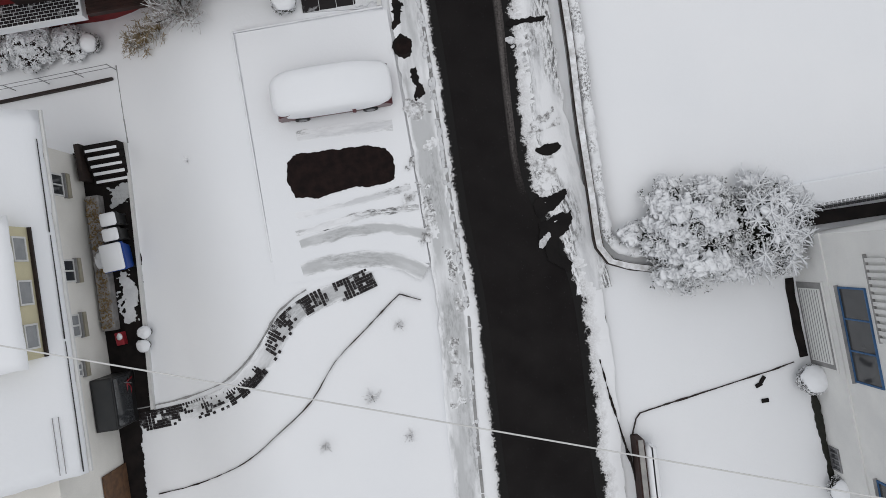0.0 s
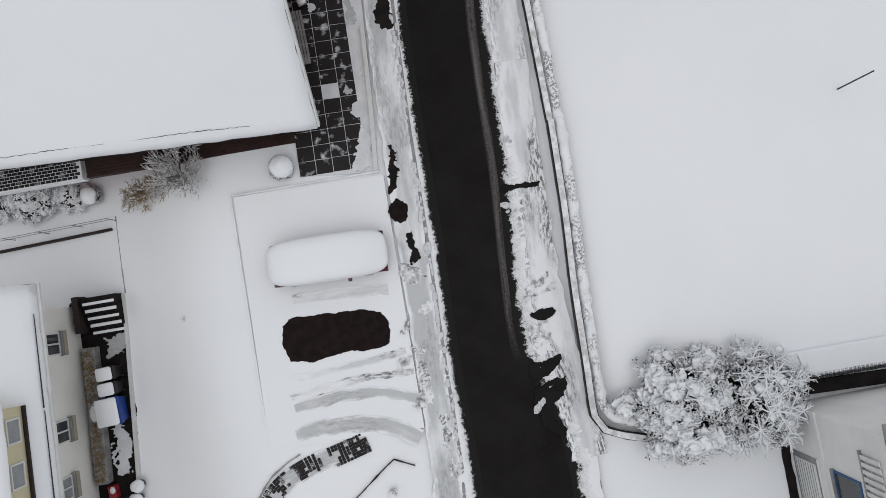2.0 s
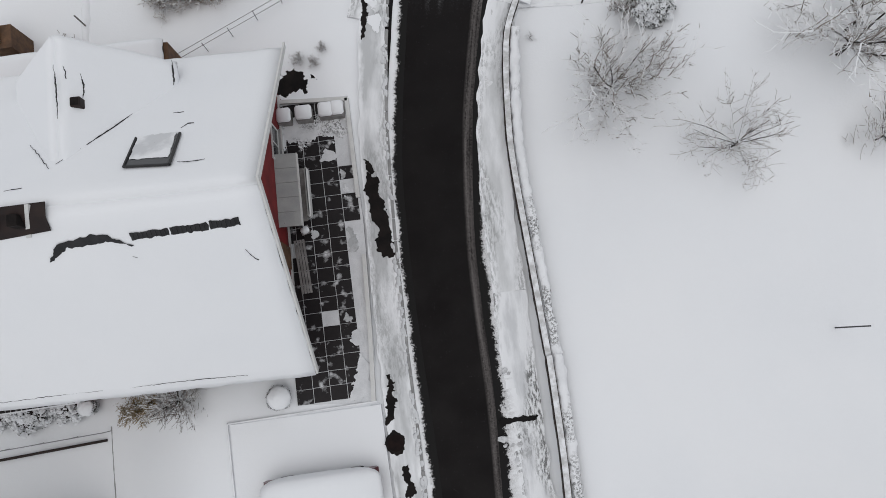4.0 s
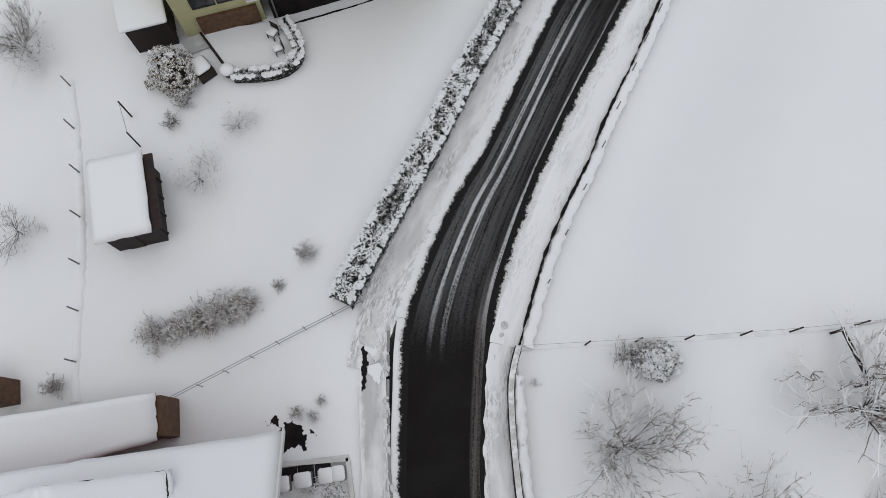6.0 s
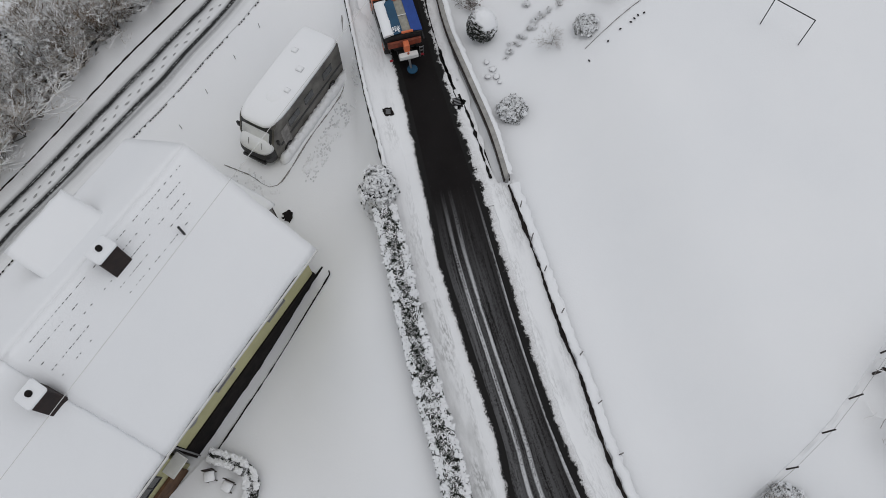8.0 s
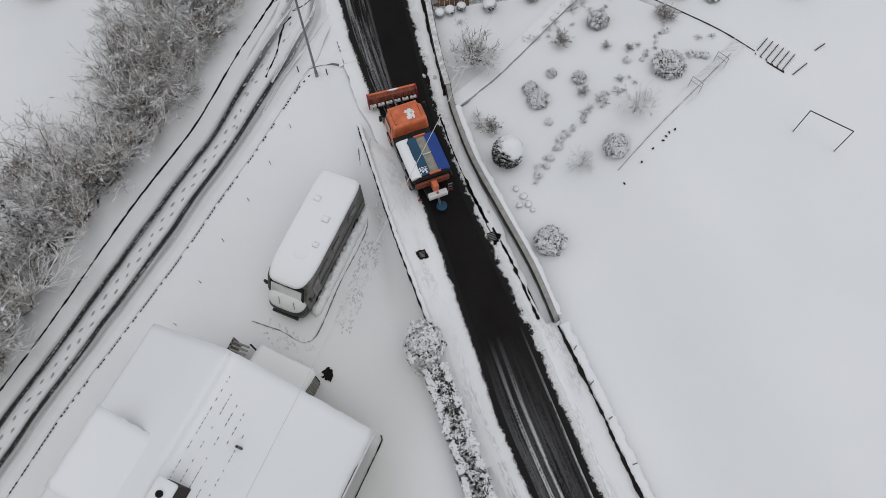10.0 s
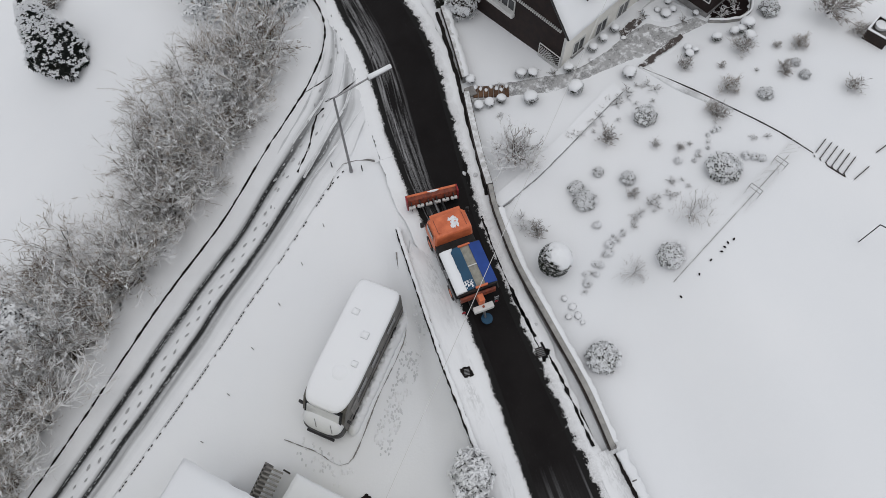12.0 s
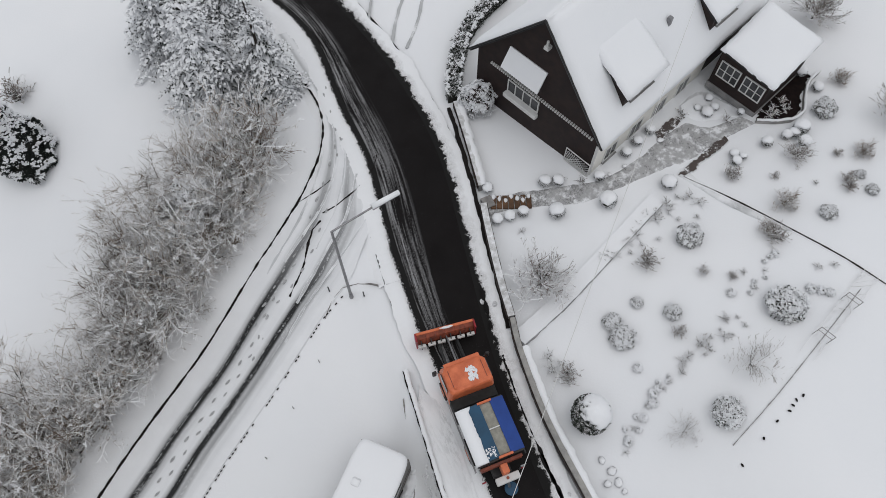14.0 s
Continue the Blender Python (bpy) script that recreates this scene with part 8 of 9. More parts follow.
for k, (x, y, d, tx, ty) in enumerate(along(smooth_line(steps_l, 0.5), 0.56)):
    for o in ((0.15 if k % 2 else -0.15), (0.5 + rnd_p.uniform(-0.2, 0.2)) if 18 < x < 29 and k % 2 else None):
        if o is None:
            continue
        o += rnd_p.uniform(-0.05, 0.05)
        ob = new("footprint", foot)
        ob.parent = prints
        sc = rnd_p.uniform(0.75, 1.1)
        ob.matrix_world = pose(x + ty * o, y - tx * o, land(x, y) + 0.07, 0, 0, math.degrees(math.atan2(ty, tx)) + rnd_p.uniform(-14, 14)) @ Matrix.Diagonal((sc, sc, 1, 1))
# small dark chips marking the lane's south edge
chips = tagged(new("edge_stones"), "row of small dark edge stones along the lane", "edge stones", kind="structure")
chip = Shape().box(-0.07, -0.026, 0, 0.07, 0.026, 0.07, 0.012).mesh("edge_stone", BLACK)
rnd_e = random.Random(8)
for x, y, d, tx, ty in along([(-4, 67.4), (0.4, 67.9), (15.1, 68.6), (23.4, 68.5), (25.2, 68.2)], 0.24):
    if rnd_e.random() < 0.62:
        ob = new("edge_stone", chip)
        ob.parent = chips
        ob.matrix_world = pose(x, y, land(x, y) + 0.0, 0, 0, math.degrees(math.atan2(ty, tx)) + rnd_e.uniform(-6, 6))
post_row("marker_post", [(16.3, 66.9), (13.4, 66.7), (10.6, 66.3), (7.8, 65.9), (4.75, 65.5), (19.0, 67.2), (21.6, 67.4), (1.5, 65.2), (-1.5, 64.8)], 0.4, 0.025, GREY_WOOD, "short grey marker post in the snow beside the lane", "post", "lane marker posts")
post_row("kerb_tick", [(24.9, 69.0), (25.6, 67.2)], 0.6, 0.04, DARK_METAL, "short dark post at the lane corner", "post", "corner posts")
strip("corner_kerb", [(23.6, 68.4), (24.6, 68.6), (25.4, 68.5), (26.0, 67.9), (26.4, 66.8)], 0.018, 0.035, 0.2, GREY_WOOD, "curved dark kerb at the lane corner", "kerb", follow=True, broken=1)
for pts, half, mat in (
        ([(28.35, 73.55), (29.3, 73.2), (30.4, 72.9)], 0.022, BLACK), ([(28.45, 72.0), (29.3, 71.6), (30.6, 71.2), (32.4, 71.2), (33.2, 71.55)], 0.03, BLACK),
        ([(23.6, 70.75), (25.5, 71.1), (26.0, 71.35), (27.3, 71.85), (28.0, 71.8)], 0.05, BLACK),
        ([(21.5, 69.6), (23.5, 69.7), (25.2, 69.6), (27.4, 69.55), (29.3, 69.6)], 0.06, LANE_TRACK), ([(23.5, 70.2), (26.2, 70.4), (29.2, 70.8), (31.5, 71.8)], 0.08, LANE_TRACK),
        ([(24.0, 72.6), (27.0, 72.8), (29.6, 73.5), (31.8, 74.4)], 0.08, LANE_TRACK), ([(25.0, 72.1), (28.0, 72.2), (30.8, 72.9), (33.0, 74.4), (35.0, 76.6)], 0.07, LANE_TRACK), ([(26.5, 71.0), (29.5, 71.7), (32.3, 73.2), (34.6, 75.8)], 0.06, LANE_TRACK)):
    strip("tyre_track", pts, half, 0.06, 0.03, mat, "dark curved tyre track at the lane mouth", "tyre track", ragged=half * 0.7, seed=int(pts[0][0] * 7), follow=True, broken=1.0 if mat is BLACK else 0.0)

# low wall between pavement and yard
WALL_N = [(14.2, 51.8), (16.3, 54.5), (18.4, 57.2), (20.9, 60.2), (23.25, 63.0)]
yw = tagged(new("yard_wall"), "low retaining wall with snow on top between pavement and yard", "wall", kind="structure")
strip("wall_body", WALL_N, 0.10, 0.18, 2.6, CONCRETE, "", "", parent=yw)
strip("dark_line", offset_line(WALL_N, -0.13), 0.03, 0.16, 0.4, BLACK, "", "", parent=yw, broken=1.1)
snow_ridge(WALL_N, 0.11, 0.18, 0.07, 22, "thin snow on the retaining wall")
def drain(x, y, rz, size, label):
    d = thing("drain_grate", x, y, 0.10, rz, label, "drain", "drains")
    part("frame", Shape().box(-size, -size * 0.8, 0, size, size * 0.8, 0.03, 0.01), BLACK, d)
    for k in range(5):
        part("bar", Shape().box(-size * 0.85 + k * size * 0.36, -size * 0.7, 0.03, -size * 0.72 + k * size * 0.36, size * 0.7, 0.05), METAL, d)


ragged_patch("wet_patch", [(17.78, 55.2), (18.05, 55.6), (18.42, 55.3), (18.15, 54.9)], 0.122, BLACK, "melted square round the drain", "wet patch", 4, 0.08, 0.03)
drain(18.1, 55.25, 40, 0.2, "square iron drain grate bare of snow on the pavement")
drain(21.1, 52.45, 50, 0.28, "iron drain grate at the road edge bare of snow")
for k, (line, half) in enumerate((([(18.2, 47.85), (19.3, 49.35), (20.8, 51.4), (21.6, 52.7)], 0.07), ([(21.7, 53.1), (22.6, 54.4), (23.7, 55.95), (25.0, 57.6), (26.5, 59.3)], 0.045), ([(20.6, 51.9), (21.3, 52.7), (22.4, 54.2), (23.2, 55.4)], 0.06), ([(27.4, 60.5), (28.2, 61.2), (29.2, 62.2)], 0.07))):
    strip("bare_asphalt", line, half, 0.13, 0.03, WET, "bare wet asphalt showing along the snow ridge", "bare asphalt", ragged=half * 1.1, seed=k + 31, broken=1.0)
ragged_patch("bare_asphalt", [(20.8, 52.0), (21.4, 52.25), (21.45, 52.75), (20.95, 52.6)], 0.13, WET, "bare wet asphalt round the drain", "bare asphalt", 31, 0.2, 0.04)
rnd_s = random.Random(12)
for k in range(16):
    x, y = rnd_s.choice([(22.3, 53.4), (23.3, 55.0), (28.8, 61.3), (3.0, 9.3), (3.2, 4.7), (2.7, 1.0), (5.7, 30.4), (3.4, 12.6)])
    x, y = x + rnd_s.uniform(-0.4, 0.4), y + rnd_s.uniform(-0.5, 0.5)
    r = rnd_s.uniform(0.07, 0.17)
    single("snow_lump", Shape().blob((0, 0, 0), r * 1.3, r, r * 0.8, k, 0.3, 5, 8), CRUMB, "dirty lump of ploughed snow on the road edge", "snow lump", "snow lumps", at=pose(x, y, 0.08 + r * 0.3, 0, 0, rnd_s.uniform(0, 90)))


def street_lamp():
    l = thing("street_lamp", 25.25, 67.8, land(25.25, 67.8), 0, "grey street lamp with a long arm and snow on its head", "street lamp")
    h = 6.75 - land(25.25, 67.8)
    part("pole", Shape().tube((0, 0, -0.3), (0, 0, h), 0.085, 0.06, 10), METAL, l)
    part("arm", Shape().tube((0, 0, h), (2.05, -0.92, h + 0.12), 0.05, 0.045, 8), METAL, l)
    d = Vector((0.91, -0.42, 0))
    a = Vector((1.9, -0.86, h + 0.1))
    head = part("lamp_head", Shape().tube(a, a + d * 1.35, 0.13, 0.10, 10), METAL, l)
    part("diffuser", Shape().tube(a + d * 0.3 - Vector((0, 0, 0.09)), a + d * 1.25 - Vector((0, 0, 0.08)), 0.07, 0.06, 8), TRIM, head)
    part("snow_cap", Shape().tube(a + Vector((0, 0, 0.08)), a + d * 1.4 + Vector((0, 0, 0.08)), 0.14, 0.12, 10), SNOW, head, "ridge of snow", smooth=True)
    part("base_collar", Shape().tube((0, 0, -0.1), (0, 0, 0.5), 0.12, 0.10, 10), METAL, l)


street_lamp()


def motorhome():
    """Local x to the east (rear), front at -x."""
    m = thing("motorhome", 16.1, 61.02, -2.0, 9.3, "grey motorhome parked under thick snow in the yard", "motorhome")
    side = [(-3.95, 0.35), (3.35, 0.35), (3.4, 0.8), (3.4, 2.85), (3.2, 2.98), (-3.1, 2.98), (-3.45, 2.75), (-3.9, 1.8), (-3.95, 1.2), (-3.95, 0.7)]
    part("body", Shape().solid([(x, 1.2, z) for x, z in side], [(x, -1.2, z) for x, z in side]), grainy("grey_van_paint", (0.19, 0.18, 0.165), (0.075, 0.07, 0.062), 1.1, 0.45, 0.4), m, "dark grey body")
    part("stripe", Shape().box(-3.4, -1.215, 1.0, 3.38, -1.205, 1.18), DARK_METAL, m)
    for x0, x1 in ((-2.3, -1.2), (-0.6, 0.3), (1.4, 2.4)):
        part("window", Shape().box(x0, -1.225, 1.55, x1, -1.2, 2.15, 0.01), GLASS, m)
    part("door", Shape().box(-3.1, -1.222, 0.5, -2.45, -1.2, 2.1, 0.01), GREY_WOOD, m)
    part("windscreen", slab((-3.98, -1.05, 1.78), (-3.52, -1.05, 2.72), (-3.52, 1.05, 2.72), (-3.98, 1.05, 1.78), 0.03), GLASS, m)
    for x in (-2.9, 2.0):
        for y in (-1.12, 1.12):
            w = part("wheel", Shape().tube((x, y - 0.12, 0.34), (x, y + 0.12, 0.34), 0.36, 0.36, 18), RUBBER, m)
            part("rim", Shape().tube((x, y - 0.13, 0.34), (x, y + 0.13, 0.34), 0.2, 0.2, 12), METAL, w)
    part("bumper", Shape().box(-4.75, -0.8, 0.4, -4.6, 0.8, 0.62, 0.03), DARK_METAL, m)
    for y in (-0.55, 0.35):
        part("wiper", Shape().tube((-4.2, y, 1.9), (-4.55, y - 0.3, 2.0), 0.022, None, 5), METAL, m)
    def ring(x0, x1, w, z, nose, back):
        n, out = 32, []
        for k in range(n):
            t = 2 * math.pi * k / n
            c, q = math.cos(t), math.sin(t)
            pw = nose if c < 0 else back
            half = (x1 - x0) / 2
            out.append(((x0 + x1) / 2 + half * math.copysign(abs(c) ** pw, c), w * math.copysign(abs(q) ** pw, q), z))
        return out
    part("roof_snow", Shape().loft(rings=[ring(-3.72, 3.5, 1.27, 2.92, 0.42, 0.2), ring(-3.76, 3.5, 1.28, 3.04, 0.42, 0.2), ring(-3.66, 3.44, 1.22, 3.15, 0.42, 0.22), ring(-3.4, 3.3, 1.1, 3.2, 0.42, 0.25), ring(-2.5, 2.6, 0.6, 3.23, 0.5, 0.4)]), SNOW, m, "thick smooth snow", smooth=True)
    part("nose_snow", Shape().loft(rings=[ring(-4.62, -2.9, 1.12, 1.25, 0.6, 0.2), ring(-4.6, -2.9, 1.15, 1.45, 0.6, 0.2), ring(-4.3, -2.95, 1.05, 1.75, 0.6, 0.2), ring(-4.05, -3.0, 0.9, 1.95, 0.6, 0.3)]), SNOW, m, "snow heaped on the rounded nose", smooth=True)
    part("nose", Shape().loft(rings=[ring(-4.62, -2.9, 1.16, 0.4, 0.55, 0.15), ring(-4.68, -2.9, 1.18, 0.9, 0.55, 0.15), ring(-4.58, -2.9, 1.16, 1.26, 0.55, 0.15)]), DARK_METAL, m, "dark rounded nose", smooth=False)
    part("screen_snow", slab((-3.98, -0.9, 1.9), (-3.7, -0.9, 2.45), (-3.7, 0.95, 2.45), (-3.98, 0.95, 1.9), 0.05), SLUSH, m, "thin grey snow on the windscreen")
    for x, y, r in ((1.55, 0.55, 0.22), (0.55, -0.45, 0.24), (-1.05, -0.62, 0.2)):
        hh = part("roof_hatch", Shape().box(x - r, y - r, 3.1, x + r, y + r, 3.25, 0.05), SLUSH, m, "grey roof hatch")
        part("snow_cap", Shape().box(x - r + 0.05, y - r + 0.05, 3.27, x + r - 0.09, y + r - 0.03, 3.32, 0.03), SNOW, hh, smooth=True)
    part("roof_dome", Shape().blob((-1.75, -0.1, 3.12), 0.55, 0.55, 0.17, 2, 0.02, 7, 18), SNOW, m, "round satellite dome under snow", smooth=True)
    drift = Shape()
    for k in range(15):
        x = -3.6 + k * 0.5
        drift.blob((x, -1.42, 0.1), 0.5, 0.3, 0.42 + 0.12 * noise.noise(Vector((x, 2, 0))), k, 0.12, 6, 10)
    part("snow_drift", drift, SNOW, m, "snow drifted against the wheels", smooth=True)
    for y in (-1.4, 1.4):
        part("mirror", Shape().box(-3.75, y - 0.1, 1.7, -3.6, y + 0.1, 2.1, 0.03), DARK_METAL, m)


motorhome()
prints2 = tagged(new("footprints"), "many footprints trodden beside the motorhome", "footprints", kind="structure")
rnd_p = random.Random(17)
for k in range(290):
    if k < 235:
        u = rnd_p.random()
        x, y = 12.6 + 7.6 * u + rnd_p.uniform(-0.3, 0.3), 57.3 + 2.0 * u + rnd_p.uniform(-0.7, 0.5)
    else:
        x, y = rnd_p.uniform(9.8, 11.0), rnd_p.uniform(57.8, 61.2)
    ob = new("footprint", foot_soft)
    ob.parent = prints2
    ob.matrix_world = pose(x, y, land(x, y) + 0.0, 0, 0, rnd_p.uniform(0, 70))
strip("bay_edging", [(10.29, 62.07), (10.65, 60.3), (11.1, 58.29), (14.8, 58.9), (18.61, 59.56), (20.4, 61.0), (22.09, 62.4)], 0.022, 0.05, 0.15, GREY_WOOD, "thin edging around the parking bay", "edging", follow=True, broken=1.2)


# ---- brown house ----
def brown_house():
    """Local x along the ridge away from the west gable, y north along that gable, 0 at its south corner."""
    h = thing("brown_house", 38.0, 60.0, 0.3, -14.0, "dark brown boarded house with a steep snow-covered roof", "house")
    W, L, eave, ridge = 9.8, 15.0, 3.3, 8.9
    mid = W / 2
    pts = [(0.45, -0.6), (W - 0.45, -0.6), (W - 0.45, eave + 0.2), (mid, ridge - 0.35), (0.45, eave + 0.2)]
    part("wall", Shape().solid([(0.05, y, z) for y, z in pts][::-1], [(L, y, z) for y, z in pts][::-1]), BROWN_WALL, h)
    part("south_wall", Shape().box(0.1, 0.38, -0.6, 10.2, 0.44, 2.9), WHITE_WALL, h, "pale rendered south wall")
    for c in ([(-0.25, 0, eave), (L, 0, eave), (L, mid, ridge), (-0.25, mid, ridge)], [(L, W, eave), (-0.25, W, eave), (-0.25, mid, ridge), (L, mid, ridge)]):
        part("roof", slab(*c, 0.16), TILE_ROOF, h)
        roof_sheet("roof_snow", c, 0.2, SNOW, h, "thick smooth snow", rough=0.025)
    for a, b in (((0.0, eave), (mid, ridge)), ((W, eave), (mid, ridge))):
        part("barge_board", Shape().tube((-0.27, a[0], a[1]), (-0.27, b[0], b[1]), 0.07, None, 5), DARK_METAL, h)
    # gable openings and trim; they face west
    window_in(h, 0.05, 5.75, 1.95, 2.35, 0.95, 180, TRIM, GLASS, 3, False)
    part("window_ledge", Shape().box(-0.28, 4.5, 1.62, 0.04, 7.0, 1.93, 0.05), TRIM, h, "broad white snowy ledge")
    part("awning", slab((-0.5, 4.45, 4.15), (-0.5, 7.12, 4.15), (0.04, 7.02, 5.4), (0.04, 4.4, 5.4), 0.08), SNOW, h, "white snowy window awning")
    for k in range(47):
        y = 0.8 + k * 0.16
        part("dentil", Shape().box(-0.1, y, 3.18, 0.04, y + 0.085, 3.3), TRIM, h)
    part("small_vent", Shape().box(-0.3, 4.45, 7.15, 0.04, 4.75, 7.35, 0.02), TRIM, h, "small white vent")
    part("vent_pipe", Shape().tube((-0.18, 4.6, 7.35), (-0.18, 4.6, 7.7), 0.07, None, 8), TRIM, h)
    lat = new("lattice")
    lat.parent = h
    lat.matrix_basis = pose(0, -0.3, 0.55, 0, 0, 0)
    for k in range(9):
        part("lath", Shape().tube((-0.14, 0.75 + k * 0.2, -0.3), (-0.14, min(2.35, 0.75 + k * 0.2 + 0.9), min(0.75, -0.3 + (2.35 - 0.75 - k * 0.2) if k * 0.2 + 0.9 > 1.6 else 0.6)), 0.018, None, 4), TRIM, lat)
        part("lath", Shape().tube((-0.15, 2.35 - k * 0.2, -0.3), (-0.15, max(0.75, 2.35 - k * 0.2 - 0.9), min(0.75, -0.3 + (1.6 - k * 0.2) if k * 0.2 + 0.9 > 1.6 else 0.6)), 0.018, None, 4), TRIM, lat)
    for a, b in (((-0.15, 0.7, -0.32), (-0.15, 2.4, -0.32)), ((-0.15, 0.7, 0.78), (-0.15, 2.4, 0.78)), ((-0.15, 0.7, -0.32), (-0.15, 0.7, 0.78)), ((-0.15, 2.4, -0.32), (-0.15, 2.4, 0.78))):
        part("lattice_frame", Shape().tube(a, b, 0.035, None, 4), TRIM, lat)
    part("corner_board", Shape().box(0.02, 0.36, -0.5, 0.12, 0.5, 2.9), TRIM, h)
    # dormers on the south slope
    slope = (ridge - eave) / mid
    for x0, x1, y0, top in ((1.8, 5.0, 0.7, 1.25), (9.4, 12.6, 0.7, 1.25)):
        zf = eave + slope * y0
        yb = 3.25
        zt = zf + top
        cheek = [(y0, zf - 0.2), (yb, eave + slope * yb - 0.1), (yb, zt + 0.66 * (yb - y0) - 0.1), (y0, zt)]
        d = part("dormer", Shape().solid([(x0 + 0.1, y, z) for y, z in cheek][::-1], [(x1 - 0.1, y, z) for y, z in cheek][::-1]), BROWN_WALL, h, "dark boarded dormer")
        c = [(x0 - 0.1, y0 - 0.3, zt - 0.05), (x1 + 0.1, y0 - 0.3, zt - 0.05), (x1 + 0.1, yb + 0.3, zt + 0.66 * (yb - y0) + 0.1), (x0 - 0.1, yb + 0.3, zt + 0.66 * (yb - y0) + 0.1)]
        part("dormer_roof", slab(*c, 0.1), TILE_ROOF, h)
        roof_sheet("dormer_snow", c, 0.18, SNOW, h, "thick smooth snow", div=10)
        window_in(h, (x0 + x1) / 2, y0, zf + 0.35, (x1 - x0) * 0.6, top * 0.6, -90, TRIM, GLASS, 1, True)
    part("chimney", Shape().box(6.7, 1.9, 5.0, 6.95, 2.15, 6.3, 0.02), METAL, h, "thin metal flue with a frame")
    for k in range(4):
        window_in(h, 1.6 + k * 2.2, 0.38, 0.5, 1.1, 1.2, -90, TRIM, GLASS, 1, True)
    return h


brown_house()


def annex():
    a = thing("garden_room", 45.95, 53.84, 1.3, -15.0, "dark garden room with white-framed windows under a snow roof", "annex")
    part("wall", Shape().box(0.35, 0.3, -0.3, 4.6, 3.6, 2.5), BROWN_WALL, a)
    roof_sheet("roof_snow", [(-0.1, -0.05, 2.75), (4.9, 0.1, 2.75), (4.9, 3.9, 3.1), (-0.1, 3.6, 3.1)], 0.22, SNOW, a, "thick smooth snow", div=14)
    part("roof", slab((-0.1, 0, 2.75), (4.9, 0.1, 2.75), (4.9, 3.9, 3.1), (-0.1, 3.6, 3.1), 0.12), TILE_ROOF, a)
    for y in (1.1, 2.7):
        window_in(a, 0.35, y, 0.9, 1.35, 1.2, 180, TRIM, GLASS, 2, False)
    for y in (1.1, 2.7):
        part("glazing_bar", Shape().box(0.285, y - 0.6, 1.47, 0.30, y + 0.6, 1.52), TRIM, a)
    part("plinth", Shape().box(0.3, 0.25, -0.3, 4.65, 3.65, 0.15), CONCRETE, a)


annex()
WET_PAVING = slush_material("wet_garden_paving", 0.53, 0.3, 2.4, wet=(0.075, 0.06, 0.055), grey=(0.36, 0.36, 0.36), white=0.68)
PATH_N = [(33.9, 64.6), (34.9, 63.7), (35.6, 62.95), (36.9, 61.25), (38.15, 59.65), (40.2, 58.55), (42.25, 57.95), (44.1, 57.2), (44.5, 55.9), (46.05, 54.65)]
PATH_S = [(33.2, 63.9), (34.2, 63.0), (34.95, 61.95), (36.3, 60.0), (37.5, 58.95), (38.95, 57.95), (40.9, 56.6), (41.5, 56.0), (44.0, 54.85), (45.9, 53.75)]
single("garden_path", follow_sheet(PATH_N, PATH_S, 0.05), SLUSH_PATH, "grey trodden garden path widening to a paved court beside the brown house", "path", kind="structure")
single("garden_path", follow_sheet([(40.5, 56.1), (40.25, 54.9), (39.8, 53.05), (39.5, 51.4), (39.35, 50.0)], [(41.0, 55.6), (40.55, 54.4), (40.2, 52.6), (39.85, 50.9), (39.6, 49.7)], 0.045), PAVE_SNOW, "narrow trodden path between garden beds", "path", kind="structure")
ragged_patch("wet_paving", [(40.45, 56.15), (41.1, 55.95), (44.25, 54.87), (44.05, 54.55), (41.2, 55.5), (40.5, 55.7)], 0.07, WET_PAVING, "dark wet paving where the garden paths cross", "paving", 3, 0.12, 0.05, follow=True)
ragged_patch("wet_paving", [(42.45, 58.35), (44.5, 57.8), (44.4, 57.4), (42.15, 57.9)], 0.07, WET_PAVING, "wet reddish paving at the foot of the house", "paving", 5, 0.12, 0.05, follow=True)
single("snow_sheet", follow_sheet([(45.1, 57.95), (46.8, 57.35), (46.7, 55.4)], [(44.6, 57.6), (44.75, 56.4), (45.75, 55.2)], 0.12), SNOW, "crusted snow on the small court before the garden room", "snow", kind="structure")
bed_kerb = [(45.98, 53.75), (46.35, 52.75), (46.75, 52.1), (47.6, 51.72), (48.6, 51.95), (49.5, 52.15), (50.4, 52.1), (51.0, 51.9)]
strip("bed_wall", bed_kerb, 0.07, 0.26, 0.4, PALE_STONE, "low curved pale wall round the dark bed", "wall", ragged=0.01, follow=True)
snow_ridge(bed_kerb, 0.08, 0.26, 0.09, 33, "snow on the low curved wall", follow=True)
strip("bed_edging", [(40.55, 55.79), (40.29, 52.97), (39.57, 49.57), (39, 46.48), (38.69, 44.8)], 0.014, 0.05, 0.3, DARK_WOOD, "dark edging board along the garden bed", "edging", follow=True, broken=0.9)
gate_steps = thing("wooden_steps", 34.5, 63.3, 0.0, -57, "brown wooden steps patched with snow at the garden gate", "steps")
for k in range(7):
    part("plank", Shape().box(-1.15 + k * 0.33, -0.42, 0.05, -0.86 + k * 0.33, 0.42, 0.16 + 0.01 * k, 0.02), BROWN_WOOD, gate_steps)
    part("snow_patch", Shape().blob((-1.0 + k * 0.33, 0.34 - 0.13 * (k % 3), 0.17 + 0.01 * k), 0.12, 0.16, 0.035, k, 0.3, 4, 8), SNOW, gate_steps, smooth=True)
